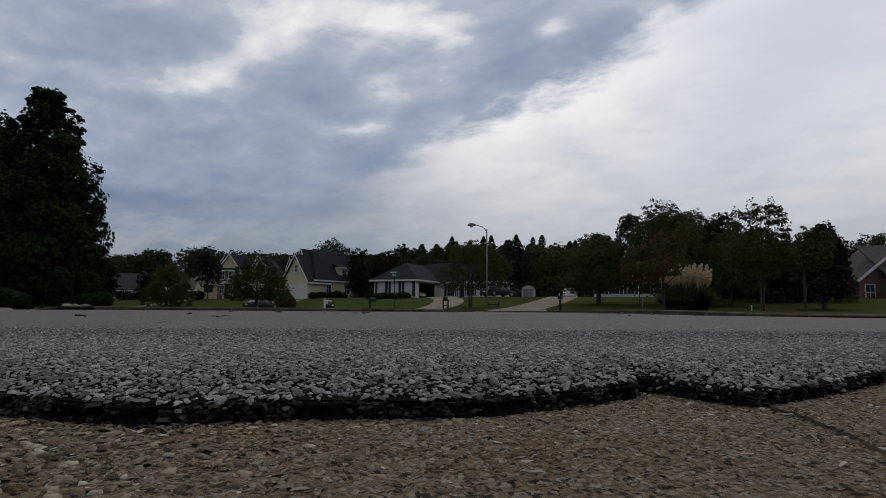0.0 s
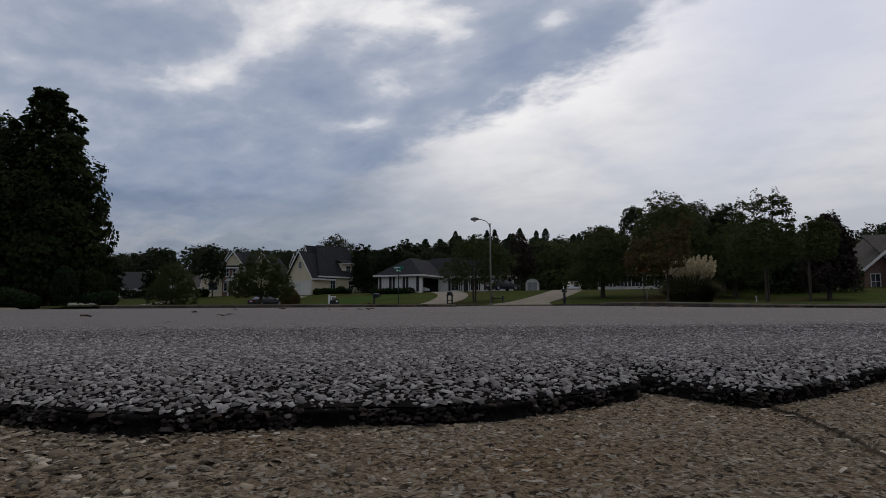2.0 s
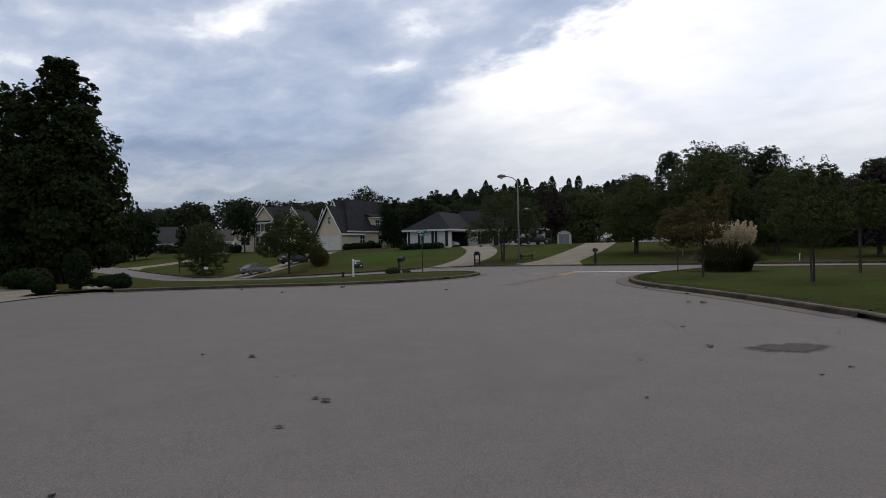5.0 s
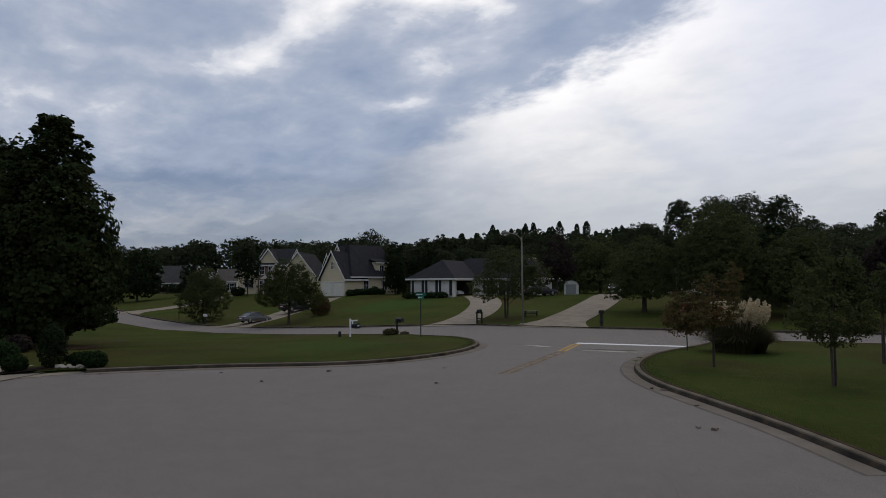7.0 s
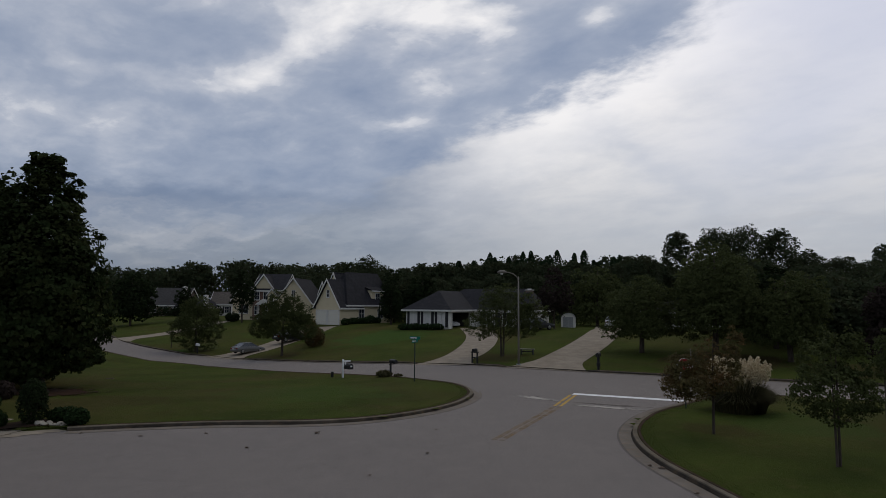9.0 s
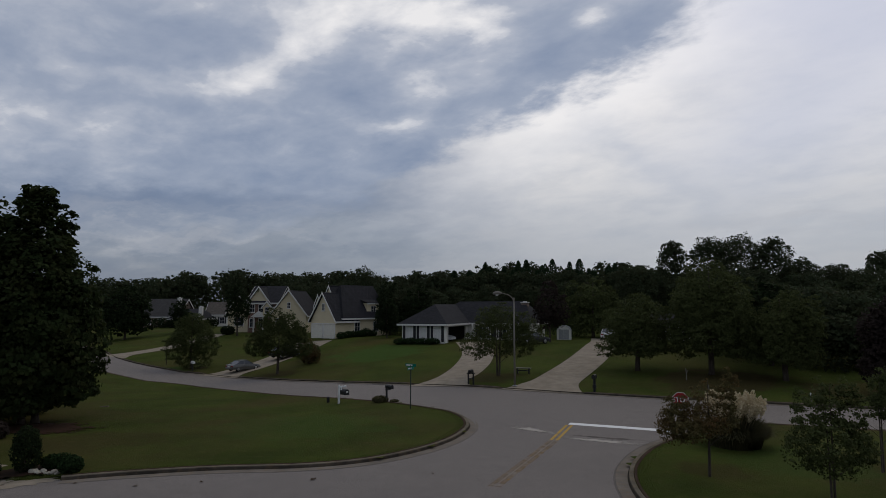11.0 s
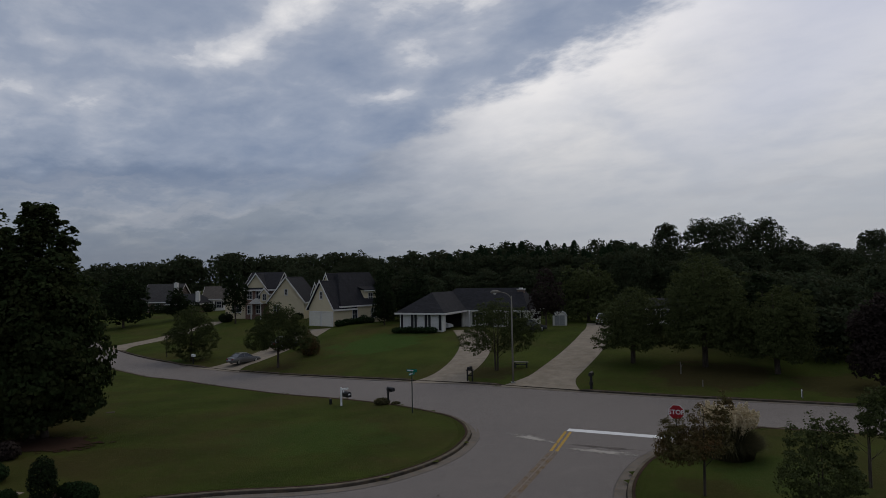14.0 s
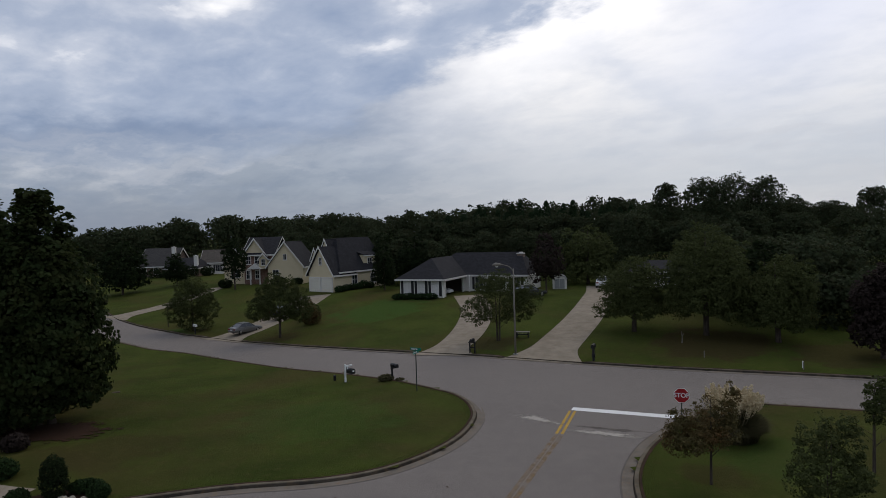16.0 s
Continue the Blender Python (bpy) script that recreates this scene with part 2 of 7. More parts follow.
def gutter_material():
    m = Mat("worn_gutter_concrete", 1.0, spec=0.08)
    cell = m.cells(230, out="Color")
    gap = m.cells(230, feature="DISTANCE_TO_EDGE")
    agg = m.ramp(cell, (0.0, (0.10, 0.075, 0.048)), (0.45, (0.32, 0.245, 0.16)), (0.8, (0.50, 0.41, 0.295)), (1.0, (0.66, 0.60, 0.49)))
    sandy = m.mix(m.ramp(m.noise(420, 5, 0.8), (0.3, 0.0), (0.7, 1.0)), (0.036, 0.025, 0.015), (0.62, 0.475, 0.315))
    c = m.mix(m.ramp(gap, (0.10, 1.0), (0.30, 0.15)), agg, sandy)
    c = m.mix(m.ramp(m.noise(9, 4), (0.45, 0.0), (0.7, 0.6)), c, (0.28, 0.17, 0.085))
    c = m.mix(m.ramp(m.noise(170, 5, 0.75), (0.53, 0.0), (0.61, 0.9)), c, (0.022, 0.018, 0.014))
    speck = m.cells(520, out="Color")
    c = m.mix(m.ramp(speck, (0.20, 0.75), (0.26, 0.0)), c, (0.030, 0.024, 0.018))
    c = m.mix(m.ramp(speck, (0.74, 0.0), (0.80, 0.7)), c, (0.56, 0.50, 0.41))
    m.color(c)
    h = m.mix(0.55, m.ramp(gap, (0.0, 0.0), (0.35, 1.0)), m.noise(230, 7, 0.8))
    m.bump(h, 1.0, 0.009)
    return m.m


LUSH, WORN = (0.052, 0.098, 0.021), (0.062, 0.045, 0.020)
PATCHES = [(-5, 82, 13, LUSH, 0.8), (-31, 82, 8, LUSH, 0.8), (-6, 41, 10, LUSH, 0.35), (16, 31, 6, LUSH, 0.4),
           (24, 55, 11, WORN, 0.85), (31, 50, 8, WORN, 0.7), (6.5, 60.5, 5.5, WORN, 0.7), (-15.5, 75, 5, WORN, 0.7), (-28, 84, 4.5, WORN, 0.6), (-15, 36, 7, WORN, 0.45), (12, 30, 3, WORN, 0.5)]


def grass_material(name="lawn_grass", a=(0.043, 0.059, 0.0125), b=(0.069, 0.088, 0.0180), straw=(0.105, 0.081, 0.032)):
    m = Mat(name, 1.0, spec=0.03)
    f = m.noise(0.22, 5, 0.6)
    c = m.mix(m.ramp(f, (0.35, 0.0), (0.65, 1.0)), a, b)
    c = m.mix(m.ramp(m.noise(0.075, 5, 0.6, dist=0.6), (0.46, 0.0), (0.64, 0.7)), c, tuple(v * 0.75 for v in straw))
    c = m.mix(m.ramp(m.noise(0.9, 5, 0.65), (0.52, 0.0), (0.72, 0.35)), c, tuple(v * 0.8 for v in straw))
    # lusher lawns, and worn ground with leaf litter under the trees
    for x, y, r, col, amount in PATCHES:
        d = m.node("ShaderNodeVectorMath")
        d.operation = "DISTANCE"
        m.link(m.coords(), d.inputs[0])
        d.inputs[1].default_value = (x, y, 0.3)
        k = m.node("ShaderNodeMath")
        k.operation = "MULTIPLY_ADD"
        m.link(d.outputs["Value"], k.inputs[0])
        k.inputs[1].default_value = 1 / r
        m.link(m.noise(0.5, 5, 0.65), k.inputs[2])
        c = m.mix(m.ramp(k.outputs[0], (0.85, amount), (1.6, 0.0)), c, col)
    c = m.mix(m.ramp(m.noise(38, 4, 0.7), (0.35, 0.55), (0.6, 0.0)), c, tuple(v * 0.35 for v in a))
    c = m.mix(m.ramp(m.noise(7.0, 5, 0.7), (0.55, 0.0), (0.75, 0.45)), c, tuple(v * 0.45 for v in a))
    c = m.mix(m.ramp(m.noise(2.4, 4), (0.55, 0.0), (0.8, 0.35)), c, straw)
    m.color(c)
    m.bump(m.noise(55, 4, 0.75), 0.8, 0.05)
    return m.m


def blade_material():
    m = Mat("grass_blade", 0.7, spec=0.2)
    m.color(m.ramp(m.island(), (0.0, (0.045, 0.070, 0.012)), (0.8, (0.080, 0.102, 0.018)), (1.0, (0.12, 0.10, 0.035))))
    return m.m


def leaf_material(name, dark, mid, light, warm=None, amount=0.0):
    m = Mat(name, 0.8, spec=0.08)
    c = m.ramp(m.island(), (0.0, dark), (0.55, mid), (1.0, light))
    if warm:
        c = m.mix(m.ramp(m.noise(0.9, 3), (0.45, 0.0), (0.7, amount)), c, warm)
    c = m.mix(m.ramp(m.noise(0.55, 2), (0.35, 0.35), (0.65, 0.0)), c, dark)
    m.color(c)
    # thin leaves let some light through
    thin = m.node("ShaderNodeBsdfTranslucent")
    m.link(c, thin.inputs["Color"])
    both = m.node("ShaderNodeMixShader")
    both.inputs[0].default_value = 0.35
    m.link(m.p.outputs[0], both.inputs[1])
    m.link(thin.outputs[0], both.inputs[2])
    m.link(both.outputs[0], m.nt.nodes["Material Output"].inputs["Surface"])
    return m.m


def bark_material(name="bark", a=(0.032, 0.026, 0.021), b=(0.085, 0.068, 0.054)):
    m = Mat(name, 0.95, spec=0.15)
    f = m.noise(9, 6, 0.7, stretch=(1, 1, 0.18))
    m.color(m.mix(m.ramp(f, (0.35, 0.0), (0.65, 1.0)), a, b))
    m.bump(f, 0.8, 0.03)
    return m.m


def shingle_material(name, a, b):
    m = Mat(name, 0.95, spec=0.15)
    v = m.local()
    br = m.node("ShaderNodeTexBrick")
    m.link(v, br.inputs["Vector"])
    br.inputs["Scale"].default_value = 1.0
    br.inputs["Brick Width"].default_value, br.inputs["Row Height"].default_value = 0.32, 0.15
    br.inputs["Mortar Size"].default_value = 0.012
    br.inputs["Color1"].default_value, br.inputs["Color2"].default_value = (*a, 1), (*b, 1)
    br.inputs["Mortar"].default_value = (*[c * 0.6 for c in a], 1)
    c = m.mix(m.ramp(m.noise(0.6, 5), (0.4, 0.0), (0.7, 0.4)), br.outputs["Color"], tuple(c * 0.7 for c in a))
    m.color(c)
    m.bump(m.noise(50, 4), 0.4, 0.01)
    return m.m


def brick_material(name, a, b, mortar):
    m = Mat(name, 0.92, spec=0.2)
    mp = m.node("ShaderNodeMapping")
    mp.inputs["Rotation"].default_value = (radians(90), 0, 0)
    m.link(m.local(), mp.inputs["Vector"])
    br = m.node("ShaderNodeTexBrick")
    m.link(mp.outputs[0], br.inputs["Vector"])
    br.inputs["Scale"].default_value = 1.0
    br.inputs["Brick Width"].default_value, br.inputs["Row Height"].default_value = 0.21, 0.075
    br.inputs["Mortar Size"].default_value = 0.01
    br.inputs["Color1"].default_value, br.inputs["Color2"].default_value = (*a, 1), (*b, 1)
    br.inputs["Mortar"].default_value = (*mortar, 1)
    m.color(m.mix(m.ramp(m.noise(0.8, 4), (0.4, 0.0), (0.75, 0.35)), br.outputs["Color"], tuple(c * 0.6 for c in a)))
    return m.m


def siding_material(name, col):
    m = Mat(name, 0.75, spec=0.25)
    w = m.node("ShaderNodeTexWave")
    w.wave_type, w.bands_direction, w.wave_profile = "BANDS", "Z", "SAW"
    m.link(m.local(), w.inputs["Vector"])
    w.inputs["Scale"].default_value = 1.35
    w.inputs["Distortion"].default_value = 0.0
    c = m.mix(m.ramp(m.noise(0.7, 5), (0.4, 0.0), (0.75, 0.3)), col, tuple(v * 0.78 for v in col))
    m.color(c)
    m.bump(w.outputs["Fac"], 0.5, 0.02)
    return m.m


def glass_material():
    m = Mat("window_glass", 0.06, spec=0.6)
    m.color(m.mix(m.noise(0.8), (0.015, 0.018, 0.022), (0.035, 0.04, 0.048)))
    return m.m


M = {
    "asphalt": asphalt_material(), "stone": stone_material(), "tar": tar_material(), "dusty_tar": dusty_tar_material(), "gutter": gutter_material(),
    "kerb": concrete_material("kerb_concrete", (0.175, 0.150, 0.115), (0.085, 0.073, 0.055), 0.35),
    "pan": concrete_material("gutter_pan_concrete", (0.195, 0.170, 0.145), (0.140, 0.122, 0.102), 0.45),
    # kerb faces have their shade in this colour; the gutter crack shares it
    "kerb_shade_crack": concrete_material("kerb_shade_and_crack", (0.075, 0.062, 0.048), (0.030, 0.026, 0.021), 0.3),
    "drive": concrete_material("driveway_concrete", (0.30, 0.258, 0.205), (0.215, 0.184, 0.143), 0.25),
    "grass": grass_material(), "blade": blade_material(),
    "maple": leaf_material("maple_leaf", (0.0180, 0.0275, 0.0090), (0.0255, 0.0385, 0.0127), (0.037, 0.056, 0.0185), (0.09, 0.07, 0.025), 0.25),
    "green": leaf_material("green_leaf", (0.050, 0.060, 0.0215), (0.068, 0.081, 0.029), (0.090, 0.107, 0.039)),
    "olive": leaf_material("autumn_leaf", (0.068, 0.058, 0.024), (0.102, 0.086, 0.036), (0.145, 0.120, 0.050), (0.150, 0.068, 0.030), 0.7),
    "dark": leaf_material("dark_leaf", (0.0105, 0.0163, 0.0062), (0.0175, 0.028, 0.0103), (0.029, 0.045, 0.0160)),
}
M.update({
    "purple": leaf_material("plum_leaf", (0.0235, 0.0176, 0.0151), (0.0392, 0.0294, 0.0252), (0.0588, 0.0441, 0.0378)),
    "cedar": leaf_material("cedar_needle", (0.0134, 0.0235, 0.0101), (0.0224, 0.0392, 0.0168), (0.0336, 0.0588, 0.0252)),
    "shrub": leaf_material("shrub_leaf", (0.0126, 0.0240, 0.0080), (0.0209, 0.0400, 0.0133), (0.0314, 0.0600, 0.0200)),
    "woods": leaf_material("woodland_leaf", (0.031, 0.040, 0.020), (0.040, 0.053, 0.026), (0.052, 0.070, 0.034), (0.06, 0.04, 0.018), 0.35),
    "reed": leaf_material("pampas_blade", (0.052, 0.052, 0.025), (0.09, 0.083, 0.040), (0.15, 0.128, 0.066)),
    "plume": leaf_material("pampas_plume", (0.42, 0.35, 0.22), (0.60, 0.51, 0.35), (0.76, 0.67, 0.50)),
    "bark": bark_material(), "pale_bark": bark_material("pale_bark", (0.13, 0.11, 0.09), (0.26, 0.235, 0.20)),
    "mulch": concrete_material("bark_mulch", (0.07, 0.042, 0.030), (0.035, 0.022, 0.016)),
})
M.update({
    "roof_dark": shingle_material("dark_shingle", (0.021, 0.021, 0.024), (0.034, 0.034, 0.039)),
    "roof_grey": shingle_material("grey_shingle", (0.046, 0.044, 0.043), (0.068, 0.065, 0.063)),
    "roof_brown": shingle_material("brown_shingle", (0.075, 0.065, 0.056), (0.11, 0.098, 0.085)),
    "cream": siding_material("cream_siding", (0.56, 0.485, 0.33)),
    "white_wall": siding_material("white_painted_wall", (0.66, 0.645, 0.60)),
    "brick": brick_material("red_brick", (0.13, 0.06, 0.042), (0.18, 0.085, 0.058), (0.24, 0.21, 0.18)),
    "brick_dark": brick_material("brown_brick", (0.11, 0.07, 0.05), (0.16, 0.10, 0.075), (0.22, 0.20, 0.17)),
    "trim": plain("white_trim", (0.66, 0.64, 0.60), 0.5), "shutter": plain("black_shutter", (0.018, 0.018, 0.02), 0.5),
    "garage": plain("garage_door_paint", (0.70, 0.67, 0.58), 0.5), "glass": glass_material(),
    "interior": plain("dim_interior", (0.05, 0.045, 0.04), 0.9),
    "post_white": plain("white_post_paint", (0.78, 0.78, 0.76), 0.45), "black": plain("black_metal", (0.014, 0.014, 0.015), 0.45),
    "steel": plain("galvanised_steel", (0.36, 0.37, 0.37), 0.5, 0.6), "lamp_pole": plain("lamp_pole_paint", (0.17, 0.155, 0.13), 0.55),
})
M.update({
    "lens": plain("lamp_lens", (0.60, 0.60, 0.58), 0.25), "sign_green": plain("street_sign_green", (0.0, 0.16, 0.11), 0.4),
    "sign_red": plain("stop_sign_red", (0.33, 0.012, 0.018), 0.4), "sign_white": plain("sign_white", (0.75, 0.75, 0.75), 0.4),
    "sign_pole": plain("sign_pole_green", (0.02, 0.035, 0.028), 0.5),
    "line_white": plain("road_white", (0.74, 0.74, 0.73), 0.7, var=0.08), "line_yellow": plain("road_yellow", (0.50, 0.30, 0.035), 0.75, var=0.25, scale=14),
    "car_paint": plain("silver_car_paint", (0.17, 0.168, 0.165), 0.28, 0.5), "tyre": plain("tyre_rubber", (0.015, 0.015, 0.016), 0.85),
    "rim": plain("alloy_rim", (0.45, 0.45, 0.46), 0.3, 0.9), "tail": plain("tail_lamp_red", (0.25, 0.012, 0.01), 0.2),
    "head": plain("headlamp_clear", (0.6, 0.6, 0.58), 0.1), "van": plain("white_van_paint", (0.7, 0.7, 0.7), 0.3),
    "rock": concrete_material("garden_rock", (0.42, 0.39, 0.33), (0.22, 0.20, 0.165)),
    "dead": plain("dead_leaf", (0.07, 0.045, 0.028), 0.8),
    "straw": plain("dry_straw", (0.17, 0.125, 0.065), 0.85),
})
M.update({
    # kerb concrete with the far kerb's shade mixed in; the utility cover borrows it
    "kerb_dark": concrete_material("shade_dark_concrete", (0.14, 0.118, 0.09), (0.06, 0.052, 0.04), 0.3),
    "blind": plain("white_blind", (0.62, 0.61, 0.58), 0.7),
    "crack": plain("dark_crack", (0.155, 0.137, 0.125), 0.95, var=0.15, scale=5.0, spec=0.05),
    "bed": concrete_material("red_mulch", (0.030, 0.017, 0.011), (0.016, 0.010, 0.007)),
})


def soft_material(name, col, lo, hi, scale=1.6, ringed=True, grain=1.0):
    """A thin stain or dust layer that thins out towards its rim and in patches."""
    m = Mat(name, 0.95, spec=0.05)
    m.color(m.mix(m.ramp(m.noise(9, 5, 0.7), (0.35, 0.0), (0.7, 1.0)), tuple(v * 0.86 for v in col), tuple(v * 1.1 for v in col)))
    cover = m.ramp(m.noise(scale, 6, 0.65), (0.0, 0.5 - grain / 2), (1.0, 0.5 + grain / 2))
    if ringed:
        at = m.node("ShaderNodeAttribute")
        at.attribute_name = "rim"
        ad = m.node("ShaderNodeMath")
        ad.operation = "MULTIPLY_ADD"
        m.link(at.outputs["Fac"], ad.inputs[0])
        ad.inputs[1].default_value = -0.62
        m.link(cover, ad.inputs[2])
        cover = ad.outputs[0]
    bare = m.node("ShaderNodeBsdfTransparent")
    both = m.node("ShaderNodeMixShader")
    m.link(m.ramp(cover, (lo, 0.0), (hi, 1.0)), both.inputs[0])
    m.link(bare.outputs[0], both.inputs[1])
    m.link(m.p.outputs[0], both.inputs[2])
    m.link(both.outputs[0], m.nt.nodes["Material Output"].inputs["Surface"])
    return m.m


M["line_faded"] = soft_material("faded_road_yellow", (0.30, 0.193, 0.09), 0.38, 0.80, 2.4, False)
M["soft_dust"] = soft_material("pale_road_dust", (0.36, 0.33, 0.295), -0.14, 0.34)
M["soft_damp"] = soft_material("damp_stain", (0.096, 0.084, 0.076), -0.03, 0.18, 1.2, True, 0.4)
M["soft_dark"] = soft_material("faint_stain", (0.135, 0.118, 0.105), -0.1, 0.5)
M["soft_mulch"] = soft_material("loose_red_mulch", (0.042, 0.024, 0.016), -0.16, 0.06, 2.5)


# ---- building helpers ----
class Shape:
    """Collects boxes, tubes and panels into one mesh."""

    def __init__(self):
        self.v, self.f = [], []

    def add(self, verts, faces):
        n = len(self.v)
        self.v += [tuple(p) for p in verts]
        self.f += [tuple(i + n for i in q) for q in faces]
        return self

    def box(self, x, y, z, sx, sy, sz, rz=0.0, tilt=0.0, bevel=0.0):
        """A box whose base centre is (x, y, z); its upper edges are chamfered by bevel."""
        b = min(bevel, sx / 3, sy / 3, sz / 3)
        rings = [(0, 0), (0, sz - b), (b, sz)] if b else [(0, 0), (0, sz)]
        vs, fs = [], []
        c, s = math.cos(radians(rz)), math.sin(radians(rz))
        for inset, h in rings:
            for a, d in ((-1, -1), (1, -1), (1, 1), (-1, 1)):
                lx, ly = a * (sx / 2 - inset), d * (sy / 2 - inset)
                ly += h * math.tan(radians(tilt))
                vs.append((x + lx * c - ly * s, y + lx * s + ly * c, z + h))
        for r in range(len(rings) - 1):
            for k in range(4):
                fs.append((4 * r + k, 4 * r + (k + 1) % 4, 4 * r + 4 + (k + 1) % 4, 4 * r + 4 + k))
        t = 4 * (len(rings) - 1)
        fs += [(3, 2, 1, 0), (t, t + 1, t + 2, t + 3)]
        return self.add(vs, fs)

    def tube(self, pts, radii, n=10, caps=True):
        """A round bar through pts with a radius at each."""
        pts = [Vector(p) for p in pts]
        vs, fs = [], []
        side = None
        for i, p in enumerate(pts):
            d = (pts[min(i + 1, len(pts) - 1)] - pts[max(i - 1, 0)]).normalized()
            if side is None:
                side = d.orthogonal().normalized()
            side = (side - d * side.dot(d)).normalized()
            up = d.cross(side)
            for k in range(n):
                a = 2 * math.pi * k / n
                vs.append(p + (side * math.cos(a) + up * math.sin(a)) * radii[i])
        for i in range(len(pts) - 1):
            for k in range(n):
                fs.append((i * n + k, i * n + (k + 1) % n, (i + 1) * n + (k + 1) % n, (i + 1) * n + k))
        if caps:
            fs += [tuple(range(n - 1, -1, -1)), tuple((len(pts) - 1) * n + k for k in range(n))]
        return self.add(vs, fs)

    def prism(self, outline, y0, y1):
        """An outline in x and z, pulled along y."""
        n = len(outline)
        vs = [(a, y0, b) for a, b in outline] + [(a, y1, b) for a, b in outline]
        fs = [tuple(range(n)), tuple(range(2 * n - 1, n - 1, -1))]
        fs += [(k, n + k, n + (k + 1) % n, (k + 1) % n) for k in range(n)]
        return self.add(vs, fs)

    def slab(self, outline, z0, z1):
        """An outline in x and y, pulled along z."""
        n = len(outline)
        vs = [(a, b, z0) for a, b in outline] + [(a, b, z1) for a, b in outline]
        fs = [tuple(range(n - 1, -1, -1)), tuple(range(n, 2 * n))]
        fs += [(k, (k + 1) % n, n + (k + 1) % n, n + k) for k in range(n)]
        return self.add(vs, fs)

    def sheet(self, pts, thick):
        """A flat panel through pts (3 or 4), given a thickness along its normal."""
        p = [Vector(q) for q in pts]
        nrm = (p[1] - p[0]).cross(p[2] - p[0]).normalized() * thick
        n = len(p)
        fs = [tuple(range(n - 1, -1, -1)), tuple(range(n, 2 * n))]
        fs += [(k, (k + 1) % n, n + (k + 1) % n, n + k) for k in range(n)]
        return self.add(p + [q + nrm for q in p], fs)


def mesh_from(name, verts, faces, material, smooth=False):
    me = bpy.data.meshes.new(name)
    me.from_pydata([tuple(v) for v in verts], [], [tuple(f) for f in faces])
    me.materials.append(material)
    if smooth:
        me.polygons.foreach_set("use_smooth", [True] * len(me.polygons))
    me.update()
    return me


def mesh_arrays(name, verts, quads, material, smooth=False):
    """A mesh from numpy arrays; quads has 3 or 4 columns."""
    me = bpy.data.meshes.new(name)
    k = quads.shape[1]
    me.vertices.add(len(verts))
    me.vertices.foreach_set("co", np.asarray(verts, dtype=np.float32).ravel())
    me.loops.add(quads.size)
    me.loops.foreach_set("vertex_index", np.asarray(quads, dtype=np.int32).ravel())
    me.polygons.add(len(quads))
    me.polygons.foreach_set("loop_start", np.arange(0, quads.size, k, dtype=np.int32))
    if smooth:
        me.polygons.foreach_set("use_smooth", np.ones(len(quads), dtype=bool))
    me.materials.append(material)
    me.update(calc_edges=True)
    return me


def part(name, shape, material, parent, label="", smooth=False):
    ob = new(name, mesh_from(name, shape.v, shape.f, material, smooth))
    ob.parent = parent
    if label:
        ob["label"] = label
    return ob


def thing(name, m, label, category, group="", kind=""):
    ob = new(name)
    ob.empty_display_size = 0.2
    ob.matrix_world = m
    return tagged(ob, label, category, group, kind)


def solid(name, shape, material, label, category, group="", kind="", smooth=False):
    ob = new(name, mesh_from(name, shape.v, shape.f, material, smooth))
    return tagged(ob, label, category, group, kind)

# ---- ground, roads and kerbs ----
FAR_KERB = [(62, 29.5), (45, 37.2), (29.1, 44.6), (21.8, 47.8), (16.7, 50.1), (11.9, 52.6), (7.3, 55.2), (3.6, 57.3), (-1.2, 60.6), (-7.4, 65.6), (-13.2, 70.1), (-19, 75),
            (-24.5, 79.3), (-29.5, 83), (-35, 86.5), (-40, 90.8), (-44, 95.5), (-52, 106), (-64, 120)]
LEFT_KERB = [(-78, 110), (-60, 96), (-46, 85), (-36.5, 78), (-30, 73.5), (-23, 69), (-16.5, 63), (-10.9, 57.8), (-6.1, 54), (-1.95, 50.0), (-0.2, 47.95), (1.15, 46.2), (2.2, 44.7), (2.85, 42.9), (3.1, 41.1),
             (2.98, 39.2), (2.05, 36.4), (0.45, 34.0), (-1.65, 32.2), (-4.1, 31.35), (-7.6, 31.05), (-10.8, 30.35), (-13.2, 29.6), (-14.6, 29.25)]
NEAR_LEFT = [(-17, 27.5), (-18.4, 22), (-17.8, 15), (-14.5, 8.5), (-9, 4.2), (-4, 2.7), (-1.6, 2.44)]
EDGE = [(-1.0, 2.395), (-0.61, 2.366), (-0.55, 2.337), (-0.51, 2.33), (-0.47, 2.338), (-0.43, 2.342), (-0.38, 2.336), (-0.33, 2.355), (-0.275, 2.385), (-0.238, 2.418), (-0.222, 2.452),
        (-0.205, 2.405), (-0.185, 2.372), (-0.147, 2.388), (-0.07, 2.439), (0.02, 2.51), (0.3, 2.66)]
NEAR_RIGHT = [(0.9, 2.95), (2.5, 3.7), (4.5, 5.2), (6.9, 8.5), (8.6, 12.5)]
RIGHT_KERB = [(9.15, 16), (9.0, 19), (8.55, 22), (8.18, 24.9), (8.3, 27.6), (9.0, 30.3), (10.3, 32.9), (11.65, 34.75), (13.1, 36.2), (14.5, 37.7), (16, 39.2), (18.7, 39.5), (24, 37.6), (62, 20.6)]


